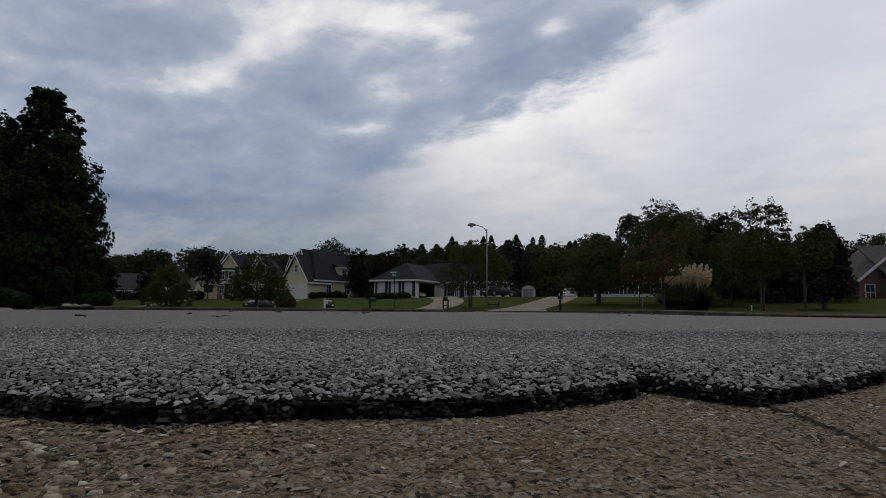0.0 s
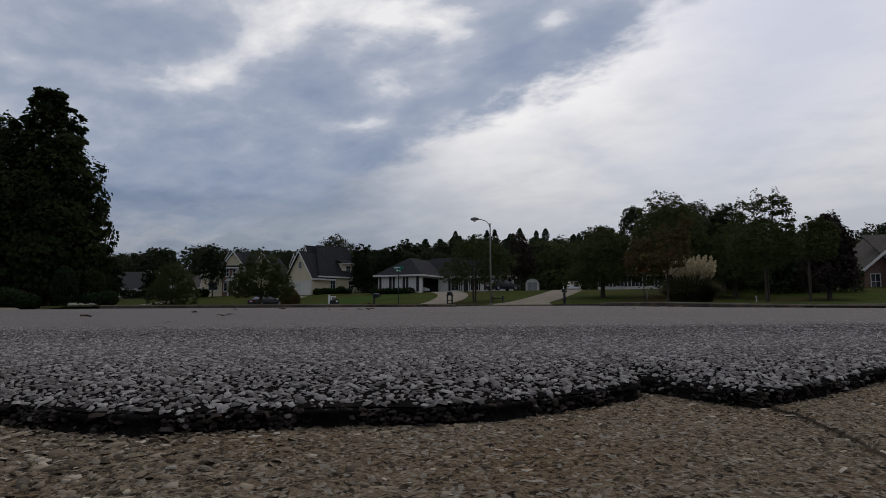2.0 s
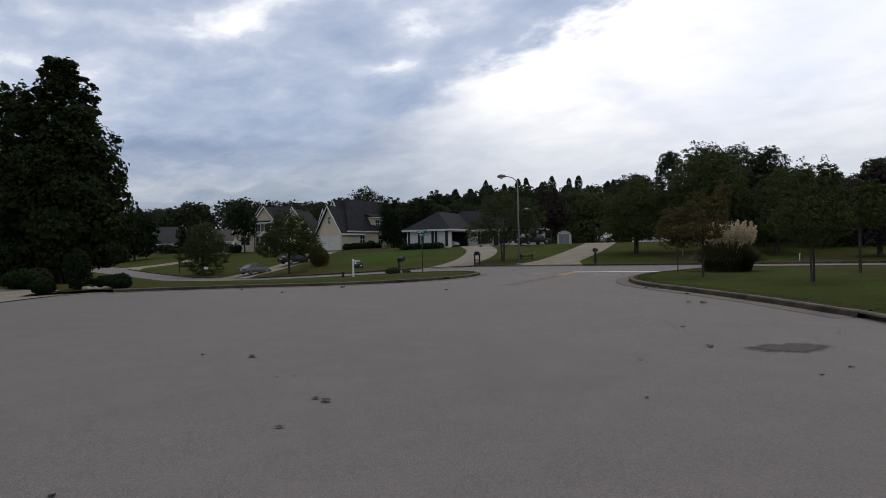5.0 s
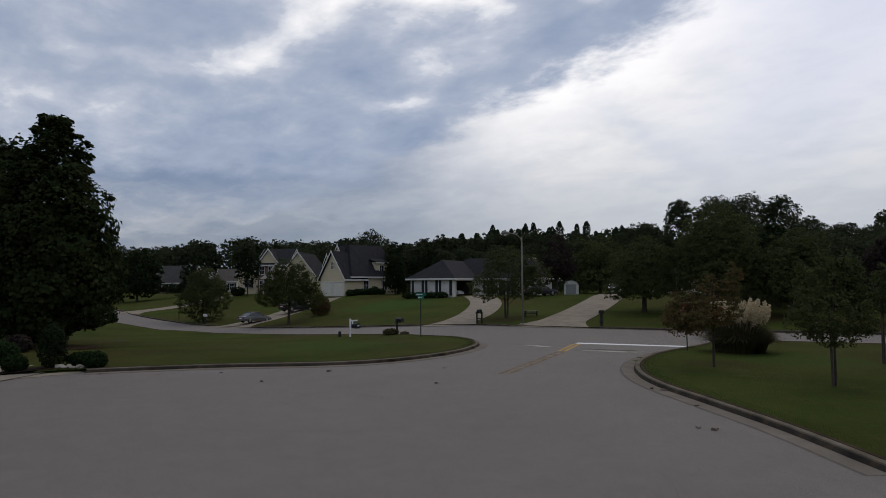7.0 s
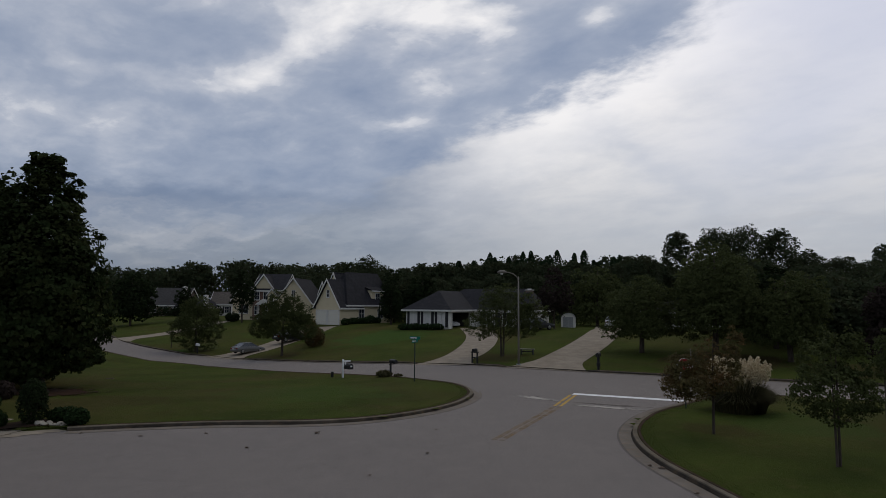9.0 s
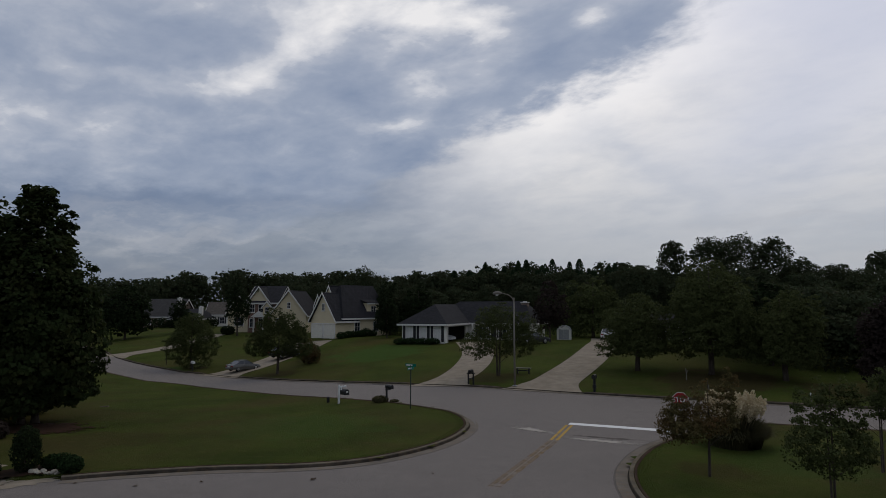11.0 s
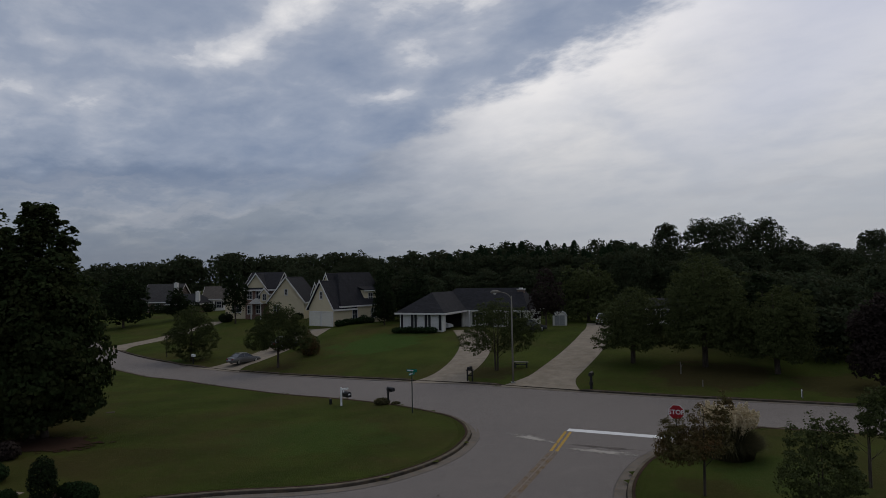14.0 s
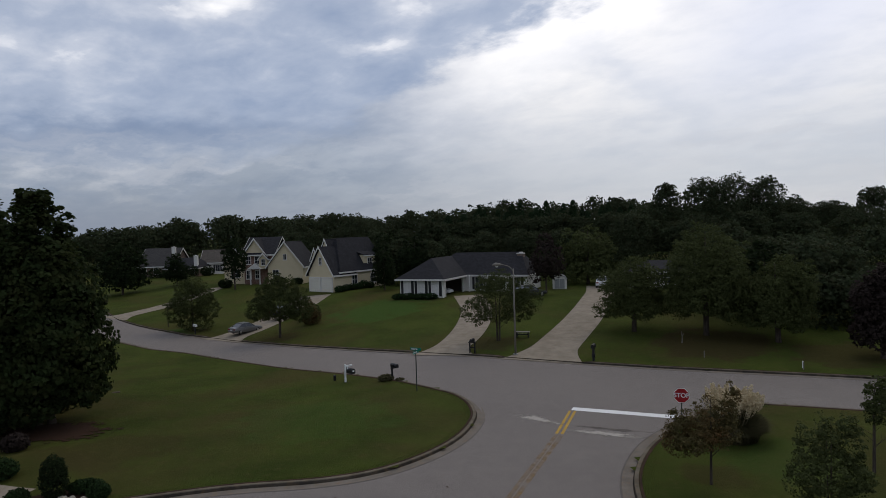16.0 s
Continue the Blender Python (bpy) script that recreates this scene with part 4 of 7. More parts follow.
def tree(name, x, y, blobs, leaf, count, size, trunk_r, label, seed, bark="bark", stems=1, z=None, clump=0.0, group=""):
    """blobs: crown ellipsoids, centres from the tree's foot."""
    rng = np.random.default_rng(seed)
    g = ground_at(x, y) if z is None else z
    t = thing(name, Matrix.Translation((x, y, g)), label, "tree", group)
    s = Shape()
    top = max(c[2] + r[2] * 0.7 for c, r in blobs)
    wide = max(math.hypot(c[0], c[1]) + r[0] * 0.75 for c, r in blobs)
    for k in range(stems):
        a = 2 * math.pi * k / max(stems, 1) + 0.5
        off = 0.0 if stems == 1 else trunk_r * 1.4
        limbs(s, rng, (off * math.cos(a), off * math.sin(a), 0), top * (0.95 - 0.12 * k), trunk_r * (1 if stems == 1 else 0.75), wide * 0.8, 7 if stems == 1 else 5)
    part("trunk", s, M[bark], t, smooth=True)
    span = max(max(r) for c, r in blobs)
    p, face = sprays(rng, blobs, count, 0.5, clump or 0.10 + 0.045 * span)
    v, f = leaf_cloud(rng, p, size, face)
    c = new("crown", mesh_arrays("crown", v, f, M[leaf]))
    c.parent = t
    return t


def bush(name, x, y, rx, ry, h, leaf, count, size, label, seed, category="shrub", z=None, top=None, group=""):
    rng = np.random.default_rng(seed)
    g = ground_at(x, y) if z is None else z
    t = thing(name, Matrix.Translation((x, y, g)), label, category, group)
    s = Shape()
    for k in range(5):
        a = k * 1.26
        s.tube([(0.05 * math.cos(a), 0.05 * math.sin(a), -0.05), (rx * 0.35 * math.cos(a), ry * 0.35 * math.sin(a), h * 0.4), (rx * 0.6 * math.cos(a), ry * 0.6 * math.sin(a), h * 0.75)], [0.03, 0.022, 0.008], 5)
    part("stems", s, M["bark"], t)
    blobs = top or [((0, 0, h * 0.5), (rx, ry, h * 0.52)), ((rx * 0.3, 0.1 * ry, h * 0.42), (rx * 0.7, ry * 0.8, h * 0.42)), ((-rx * 0.3, -0.1 * ry, h * 0.42), (rx * 0.72, ry * 0.75, h * 0.42))]
    p = crown_points(rng, blobs, count, 0.75)
    p[:, 2] = np.maximum(p[:, 2], 0.02)
    face = (p - np.array([0, 0, h * 0.4])) / np.array([rx, ry, h * 0.6])
    v, f = leaf_cloud(rng, p, size, face)
    c = new("foliage", mesh_arrays("foliage", v, f, M[leaf]))
    c.parent = t
    return t


def round_crown(h, low, r, seed, n=7, skirt=0):
    """A rounded crown between the heights low and h."""
    rng = np.random.default_rng(seed)
    mid, half = (h + low) / 2, (h - low) / 2
    out = [((0, 0, mid), (r * 0.78, r * 0.78, half * 0.92))]
    for k in range(n):
        a = 2 * math.pi * k / n + rng.uniform(-0.3, 0.3)
        q = rng.uniform(0.4, 0.62) * r
        out.append(((q * math.cos(a), q * math.sin(a), mid + rng.uniform(-0.35, 0.35) * half), (r * rng.uniform(0.38, 0.5), r * rng.uniform(0.38, 0.5), half * rng.uniform(0.4, 0.6))))
    for k in range(skirt):
        a = 2 * math.pi * (k + 0.5) / skirt
        q = rng.uniform(0.55, 0.72) * r
        out.append(((q * math.cos(a), q * math.sin(a), low + half * rng.uniform(0.3, 0.5)), (r * 0.42, r * 0.42, half * rng.uniform(0.3, 0.42))))
    out.append(((rng.uniform(-0.2, 0.2) * r, 0, h - half * 0.42), (r * 0.42, r * 0.42, half * 0.45)))
    return out


def cone_crown(h, low, r, seed, tiers=9):
    """A crown that is widest near its foot and narrows upwards in tiers to a few upright leaders."""
    rng = np.random.default_rng(seed)
    out = []
    step = (h - low) / tiers
    for k in range(tiers):
        t = (k + 0.5) / tiers
        z = low + (h - low) * t
        w = r * float(np.interp(t, [0.0, 0.14, 0.3, 0.5, 0.7, 0.85, 1.0], [0.84, 1.0, 0.97, 0.88, 0.71, 0.47, 0.14]))
        out.append(((0, 0, z), (w * 0.70, w * 0.70, step * 0.9)))
        for q in range(6 if t < 0.55 else 4):
            a = q * (1.047 if t < 0.55 else 1.571) + k * 0.7 + rng.uniform(-0.25, 0.25)
            d = w * rng.uniform(0.50, 0.66)
            out.append(((d * math.cos(a), d * math.sin(a), z + rng.uniform(-0.3, 0.3) * step), (w * 0.40, w * 0.40, step * rng.uniform(0.6, 0.95))))
    for k in range(5):
        a, d = k * 1.3, 0.16 * r * (k > 0)
        out.append(((d * math.cos(a), d * math.sin(a), h - 0.75 - 0.25 * (k % 3)), (0.10 * r, 0.10 * r, 0.9)))
    return out


# the big maple on the corner and its neighbours
tree("maple_tree", -21.7, 41.9, cone_crown(13.3, 1.1, 4.35, 3), "maple", 66000, 0.25, 0.24, "tall dense dark green maple with a twin trunk", 3, "bark", 2)
tree("maple_tree", -28.2, 46.6, cone_crown(13.4, 1.2, 5.6, 5), "maple", 30000, 0.32, 0.26, "tall dense dark green maple", 5)
tree("oak_tree", -33.0, 41.0, round_crown(13.5, 2.0, 6.5, 9), "dark", 12000, 0.45, 0.3, "large dark leafy tree beside the corner lawn", 9)
bush("holly_bush", -23.5, 38.0, 2.0, 1.6, 2.6, "dark", 3500, 0.16, "large dark evergreen bush under the maple", 15)
bush("holly_bush", -25.0, 46.4, 2.0, 1.4, 2.6, "dark", 4500, 0.17, "large dark evergreen bush behind the maple", 20)
bush("holly_bush", -27.0, 41.0, 2.4, 2.0, 3.0, "dark", 3500, 0.18, "large dark evergreen bush under the trees", 16)
bush("holly_bush", -29.0, 37.0, 2.8, 2.2, 3.2, "dark", 3500, 0.18, "large dark evergreen bush beside the driveway", 17)
# corner saplings
tree("crape_myrtle_tree", 11.55, 29.1, [((-0.5, 0, 1.85), (1.45, 1.2, 0.42)), ((-1.6, 0, 1.95), (0.42, 0.5, 0.55)), ((-1.05, 0.2, 2.15), (0.42, 0.5, 0.6)), ((-1.15, 0.3, 2.3), (0.55, 0.5, 0.7)), ((-0.5, -0.1, 2.5), (0.42, 0.45, 0.85)), ((0.05, 0.2, 2.7), (0.45, 0.5, 1.0)), ((0.6, -0.1, 2.6), (0.42, 0.45, 0.9)), ((0.85, 0.1, 3.1), (0.34, 0.4, 0.9)), ((0.2, -0.4, 2.2), (0.9, 0.6, 0.6)), ((-1.2, 0.0, 1.6), (0.75, 0.6, 0.5)), ((-0.6, 0.1, 1.55), (0.8, 0.7, 0.42))],
     "olive", 11500, 0.075, 0.05, "small airy crape myrtle turning reddish brown", 21, "bark", 1, clump=0.14)
tree("crape_myrtle_tree", 13.2, 24.3, [((-0.1, 0, 2.25), (1.25, 1.15, 0.8)), ((0.1, 0, 1.55), (0.8, 0.8, 0.42)), ((-0.7, 0, 2.85), (0.46, 0.5, 0.85)), ((0, 0.1, 3.1), (0.45, 0.5, 0.95)), ((0.65, 0, 2.9), (0.46, 0.5, 0.85)), ((0.35, -0.2, 3.8), (0.17, 0.2, 0.5)), ((-0.25, 0.1, 3.8), (0.16, 0.2, 0.5)), ((-0.8, 0.2, 3.5), (0.15, 0.2, 0.5)), ((0.85, 0.1, 3.45), (0.15, 0.2, 0.5)), ((-1.0, 0.1, 1.95), (0.45, 0.5, 0.5)), ((1.0, 0.1, 1.9), (0.4, 0.5, 0.5))],
     "green", 10500, 0.075, 0.05, "small airy crape myrtle with two stems", 22, "bark", 2, clump=0.14)
tree("crape_myrtle_tree", 18.4, 29.5, [((0.6, 0, 2.6), (0.85, 0.8, 0.8)), ((0.1, 0, 3.1), (0.45, 0.45, 0.8)), ((1.0, 0.1, 3.0), (0.55, 0.6, 0.8)), ((0.0, 0, 2.4), (0.4, 0.4, 0.5)), ((0.6, 0.2, 3.3), (0.4, 0.4, 0.7))],
     "green", 5500, 0.085, 0.045, "small leaning crape myrtle on the corner lawn", 23, "bark", 2)


def pampas(x, y):
    rng = np.random.default_rng(31)
    t = thing("pampas_grass", Matrix.Translation((x, y, ground_at(x, y))), "large pampas grass clump with cream plumes", "grass clump")
    n = 7000
    a, r0 = rng.uniform(0, 2 * np.pi, n), 1.05 * np.sqrt(rng.uniform(0, 1, n))
    ln = rng.uniform(1.2, 1.95, n) * (1.08 - 0.3 * r0)
    out = rng.uniform(0.05, 0.45, n) + 0.5 * r0 * rng.uniform(0.2, 1.0, n)
    base = np.stack([r0 * np.cos(a), r0 * np.sin(a), np.zeros(n)], 1)
    d = np.stack([np.cos(a), np.sin(a), np.zeros(n)], 1)
    side = np.stack([-np.sin(a + 0.8), np.cos(a + 0.8), np.zeros(n)], 1) * 0.016
    rows = []
    for tt, w in ((0.0, 1.0), (0.45, 0.9), (0.78, 0.6), (1.0, 0.1)):
        bend = d * (out * ln * tt ** 2.2)[:, None]
        h = ln * (tt - 0.75 * out * tt ** 3)
        p = base + bend
        p[:, 2] = h
        rows += [p + side * w, p - side * w]
    v = np.stack(rows, 1).reshape(-1, 3)
    i = np.arange(n)[:, None] * 8
    f = np.concatenate([i + np.array([[k, k + 1, k + 3, k + 2]]) for k in (0, 2, 4)])
    b = new("blades", mesh_arrays("blades", v, f, M["reed"]))
    b.parent = t
    for k in range(70):
        a, r = k * 2.4, 0.15 + 1.1 * math.sqrt((k + 0.5) / 70)
        h = rng.uniform(2.15, 2.6) - 0.16 * r
        ex, ey = r * 1.05 * math.cos(a), r * 1.05 * math.sin(a)
        s = Shape()
        s.tube([(0.4 * ex, 0.4 * ey, 0.5), (0.75 * ex, 0.75 * ey, h - 0.75), (ex, ey, h - 0.25)], [0.008, 0.007, 0.005], 4)
        m = 110
        q = rng.uniform(0, 1, m)
        c = np.stack([ex * (0.85 + 0.2 * q), ey * (0.85 + 0.2 * q), h - 0.72 + 0.72 * q], 1) + rng.normal(size=(m, 3)) * (0.06 * np.sin(np.pi * (0.12 + 0.8 * q)))[:, None]
        v, f = leaf_cloud(rng, c, 0.085)
        s.add(v.tolist(), f.tolist())
        part("plume", s, M["plume"], t)
    return t


pampas(15.0, 34.2)
# garden trees of the cross street
tree("oak_tree", 7.0, 61.3, [((2.7, 0, 3.5), (1.4, 1.4, 1.4)), ((0, 0, 3.6), (2.6, 2.4, 2.1)), ((-1.9, 0, 2.7), (1.6, 1.6, 1.3)), ((1.9, 0.2, 2.9), (1.6, 1.6, 1.5)), ((0.3, 0, 5.1), (1.5, 1.5, 1.3)), ((-0.8, 0.2, 4.9), (1.3, 1.3, 1.2)), ((2.2, 0, 4.6), (1.0, 1.0, 1.0))],
     "green", 26000, 0.10, 0.09, "rounded garden tree with thinning dull green leaves", 41, "bark", 4)
tree("oak_tree", -15.6, 74.8, [((0, 0, 3.8), (2.6, 2.4, 2.1)), ((-2.1, 0, 3.2), (1.7, 1.6, 1.5)), ((2.3, 0.2, 3.0), (1.7, 1.6, 1.5)), ((-0.4, 0, 5.6), (1.3, 1.3, 1.7)), ((1.0, 0, 5.3), (1.2, 1.2, 1.5)), ((-1.6, 0, 4.7), (1.0, 1.0, 1.3)), ((2.3, 0, 4.4), (1.0, 1.0, 1.3))],
     "green", 34000, 0.115, 0.13, "rounded green garden tree beside a driveway", 42)
tree("oak_tree", -28.5, 84.3, [((0, 0, 3.6), (2.7, 2.4, 2.3)), ((-1.9, 0, 2.6), (1.5, 1.5, 1.7)), ((1.7, 0.2, 2.6), (1.8, 1.6, 1.6)), ((0.4, 0, 5.5), (1.4, 1.4, 1.5)), ((-0.9, 0, 5.0), (1.3, 1.3, 1.4)), ((1.6, 0, 4.5), (1.2, 1.2, 1.3)), ((0.3, 0, 0.8), (2.6, 1.4, 0.8))],
     "green", 34000, 0.11, 0.13, "dull green bushy garden tree behind a mailbox", 43)
tree("oak_tree", -31.2, 111.5, round_crown(8.6, 0.9, 2.5, 44), "dark", 7000, 0.23, 0.13, "brownish garden tree in front of a brick house", 44)
tree("oak_tree", -53.3, 119, round_crown(9.6, 0.7, 4.7, 45, 8, 6), "dark", 10000, 0.4, 0.2, "dark round tree on a raised lawn", 45)
tree("oak_tree", -45.6, 124.0, round_crown(6.2, 0.5, 2.0, 66, 8, 6), "dark", 6000, 0.28, 0.13, "dark bushy tree beside a far house", 66)
bush("driveway_shrub", -13.2, 79.4, 1.2, 1.1, 2.6, "olive", 2600, 0.17, "loose reddish shrub beside a driveway", 47, top=[((0, 0, 0.8), (0.9, 0.9, 0.8)), ((0.5, 0, 1.5), (0.55, 0.6, 0.8)), ((-0.5, 0.1, 1.8), (0.5, 0.5, 0.9)), ((0.1, 0, 2.4), (0.4, 0.4, 0.6)), ((0.95, 0, 0.9), (0.5, 0.5, 0.7))])
bush("driveway_shrub", -13.6, 82.5, 1.2, 1.1, 1.9, "green", 2200, 0.2, "loose green shrub beside a driveway", 48)
tree("plum_tree", 16.1, 85.4, [((0, 0, 4.4), (2.1, 1.9, 2.6)), ((-0.9, 0, 3.0), (1.6, 1.4, 1.6)), ((1.2, 0, 3.6), (1.5, 1.4, 2.0)), ((0, 0, 6.6), (1.2, 1.1, 1.4))],
     "purple", 5000, 0.26, 0.11, "dark purple-leaved tree beside the white house", 49)
# the broad trees over the right-hand lawn
tree("maple_tree", 19.3, 61.2, round_crown(6.9, 1.1, 3.5, 51, 9, 6), "green", 34000, 0.135, 0.2, "broad green maple with a low crown", 51, group="lawn trees")
tree("maple_tree", 24.6, 58.3, round_crown(9.8, 1.2, 4.2, 52, 12, 8), "green", 52000, 0.14, 0.22, "tall rounded green maple with a low crown", 52, group="lawn trees")
tree("maple_tree", 28.8, 54.6, round_crown(7.1, 1.1, 3.0, 53, 10, 7), "green", 36000, 0.135, 0.2, "broad dark green maple with a low crown", 53, group="lawn trees")
tree("plum_tree", 33.0, 48.6, round_crown(6.9, 0.6, 2.2, 54, 8, 7), "purple", 16000, 0.21, 0.18, "dark purplish tree with a rounded crown", 54)
tree("oak_tree", 31.4, 61.5, round_crown(7.2, 1.0, 3.6, 55), "dark", 9000, 0.34, 0.2, "dark leafy tree beside the cross street", 55)
tree("oak_tree", 24.4, 96.5, round_crown(8.8, 0.4, 4.6, 57, 9, 7), "green", 14000, 0.28, 0.24, "tall round green tree behind a garden shed", 57)
tree("oak_tree", -5.4, 97.5, round_crown(6.6, 0.5, 2.0, 67, 8, 5), "dark", 6000, 0.24, 0.12, "dark bushy tree beside the cream house wall", 67)
tree("oak_tree", -5.6, 108, round_crown(8.6, 0.6, 3.8, 58, 9), "dark", 9000, 0.3, 0.2, "dark round tree beside the cream house", 58)
tree("oak_tree", -1.0, 104, round_crown(7.8, 0.6, 3.6, 59, 9), "dark", 9000, 0.3, 0.2, "dark round tree between two houses", 59)


for k, (bx, by, br, bh) in enumerate(((-58.5, 146, 2.0, 2.2), (-55.0, 144, 1.6, 1.8), (-50.8, 145, 1.8, 2.6), (-47.8, 147, 1.5, 2.2), (-33.6, 114, 1.2, 1.5), (-24.6, 114.2, 1.3, 1.4), (-21.5, 114.4, 1.0, 1.1))):
    bush("foundation_bush", bx, by, br, br * 0.8, bh, "dark", 900, 0.26, "dark rounded bush against a house front", 370 + k, group="house front bushes")


# woods behind the houses
def wood_crown(x, y, g, h, r, seed):
    """A broad crown with many rounded heads."""
    rng = np.random.default_rng(seed)
    half = h * 0.40
    mid = h - half
    out = [((x, y, g + mid), (r * 0.9, r * 0.9, half * 0.88))]
    for k in range(11):
        a, e = k * 2.4 + rng.uniform(-0.3, 0.3), radians(-15 + 95 * ((k + 0.5) / 11) ** 0.8)
        q = rng.uniform(0.30, 0.46) * r
        out.append(((x + r * 0.66 * math.cos(a) * math.cos(e), y + r * 0.66 * math.sin(a) * math.cos(e), g + mid + (half * 0.98 - q * 0.8) * math.sin(e)), (q, q, q * rng.uniform(0.75, 1.0))))
    return out


def woods(name, spots, leaf, size, per, label, seed):
    """Many trees that nobody could count, as one mesh of leaf clumps."""
    rng = np.random.default_rng(seed)
    vs, fs, off = [], [], 0
    for x, y, h, r, kind in spots:
        g = ground_at(x, y)
        if kind == "cedar":
            n = per
            t = rng.uniform(0, 1, n) ** 0.8
            a = rng.uniform(0, 2 * np.pi, n)
            w = r * (1 - t) ** 0.5 * (0.85 + 0.15 * np.sin(t * 31 + x)) + 0.08
            q = rng.uniform(0.55, 1.0, n)
            c = np.stack([x + w * q * np.cos(a), y + w * q * np.sin(a), g + 0.3 + (h - 0.3) * t], 1)
            face = np.stack([np.cos(a), np.sin(a), np.full(n, 0.5)], 1)
        else:
            blobs = wood_crown(x, y, g, h, r, int(x * 7 + y * 3) % 1000)
            c, face = sprays(rng, blobs, per, 0.7, 0.06 * r + 0.2, 14, 0.55)
            # undergrowth and low boughs
            low = rng.uniform(0, 1, per) < 0.18
            a, q = rng.uniform(0, 2 * np.pi, per), r * 1.15 * np.sqrt(rng.uniform(0, 1, per))
            c[low] = np.stack([x + q * np.cos(a), y + q * np.sin(a), g + h * 0.5 * rng.uniform(0, 1, per)], 1)[low]
        v, f = leaf_cloud(rng, c, size * (0.8 if kind == "cedar" else 1.0), face)
        vs.append(v)
        fs.append(f + off)
        off += len(v)
    ob = new(name, mesh_arrays(name, np.concatenate(vs), np.concatenate(fs), M[leaf]))
    return tagged(ob, label, "woods", kind="stuff")


rw = np.random.default_rng(77)
LINE = [(-95, 12), (-82, 13.6), (-70, 14.6), (-57, 15.6), (-44, 16.0), (-35, 14), (-21, 15), (-6.6, 13.4), (8, 15), (16, 16.4), (23, 16.4), (38, 15), (50, 16.4), (59, 15.2), (80, 15), (110, 14)]
spots = []
for x in np.arange(-120, 112, 4.2):
    h = np.interp(x, [p[0] for p in LINE], [p[1] for p in LINE]) - 1.8
    for row, (yy, k) in enumerate(((168, 1.0), (182, 1.06))):
        spots.append((x + rw.uniform(-2, 2), yy + rw.uniform(-4, 4), h * k * rw.uniform(0.84, 1.04), rw.uniform(4.2, 6.2), "leafy"))
woods("far_woods", spots, "woods", 0.56, 1900, "dark mixed woods behind the houses", 61)
spots = []
for x in np.arange(2, 44, 1.05):
    h = np.interp(x, [2, 8, 14, 28, 36, 44], [10.2, 11.6, 12.6, 13.0, 11.8, 12.0])
    spots.append((x + rw.uniform(-1.1, 1.1), 128 + rw.uniform(-3, 3), h * rw.uniform(0.82, 1.03), rw.uniform(1.7, 2.8), "cedar"))
woods("cedar_row", spots, "cedar", 0.36, 1700, "row of dark pointed cedars behind the white house", 62)
spots = []
for x in np.arange(2, 40, 3.0):
    spots.append((x + rw.uniform(-0.8, 0.8), 121 + rw.uniform(-2, 2), rw.uniform(9.6, 11.2), rw.uniform(2.6, 3.4), "leafy"))
woods("middle_woods", spots, "woods", 0.36, 2600, "dark trees in front of the cedars", 68)
spots = [(40.5, 108, 15.0, 2.9, "leafy"), (47.8, 110, 15.8, 4.4, "leafy"), (53, 111, 16.2, 5.0, "leafy"), (58.2, 110, 15.8, 4.0, "leafy"), (64, 112, 12.0, 4.2, "leafy"), (71, 113, 11.2, 4.4, "leafy"), (77, 110, 13.4, 3.6, "leafy"),
         (44, 104, 10, 4, "leafy"), (52, 104, 10, 4.2, "leafy"), (60, 104, 9.5, 4.2, "leafy"), (68, 100, 10, 5, "leafy"), (78, 98, 11, 5, "leafy"), (34, 104, 10.5, 4, "leafy"), (40, 100, 9, 4, "leafy")]
woods("tall_woods", spots, "woods", 0.29, 8200, "tall dark woods behind the lawn trees", 63)
spots = [(31, 98, 10.6, 3.5, "leafy"), (21.5, 101, 8.4, 3.0, "leafy"), (-3.6, 107, 7.4, 3.4, "leafy"), (1.0, 106, 7.0, 3.6, "leafy"), (5.5, 109, 7.6, 3.6, "leafy"), (-7.0, 112, 7.0, 3.0, "leafy"),
         (11, 112, 8, 3.4, "leafy"), (17, 110, 8.2, 3.4, "leafy"), (-12.1, 128, 12.2, 4.6, "leafy"), (-16, 131, 9.6, 3.6, "leafy"), (-22, 134, 9.4, 4.0, "leafy"), (-28, 140, 9.6, 4.0, "leafy"), (-3, 126, 8.6, 3.4, "leafy"), (-8, 124, 8.8, 3.4, "leafy")]
woods("garden_woods", spots, "woods", 0.27, 5600, "dark trees close behind the houses", 64)
spots = [(36, 58.5, 4.6, 2.4, "leafy"), (39.5, 58, 5.0, 2.6, "leafy"), (32, 70, 8.6, 3.6, "leafy"), (33.5, 66, 7.2, 3.6, "leafy"), (38, 67, 6.6, 3.4, "leafy"), (36, 70, 7.0, 4.2, "leafy"), (42, 70, 6.2, 4.6, "leafy"), (46, 78, 7.0, 5, "leafy"), (56, 80, 7.6, 5, "leafy"), (66, 74, 9, 5.5, "leafy")]
woods("street_woods", spots, "woods", 0.33, 4600, "dark trees along the cross street", 65)
spots = [(-48, 66, 10, 5, "leafy"), (-55, 74, 11, 5, "leafy"), (-62, 86, 11, 5, "leafy"), (-70, 98, 11, 5, "leafy"), (-44, 52, 12, 5.5, "leafy"), (-40, 60, 9, 4, "leafy"), (-66, 122, 11, 5, "leafy"), (-75, 130, 11, 5, "leafy"), (-52, 40, 12, 6, "leafy")]
woods("corner_woods", spots, "dark", 0.55, 2600, "dark trees behind the corner lawn", 66)
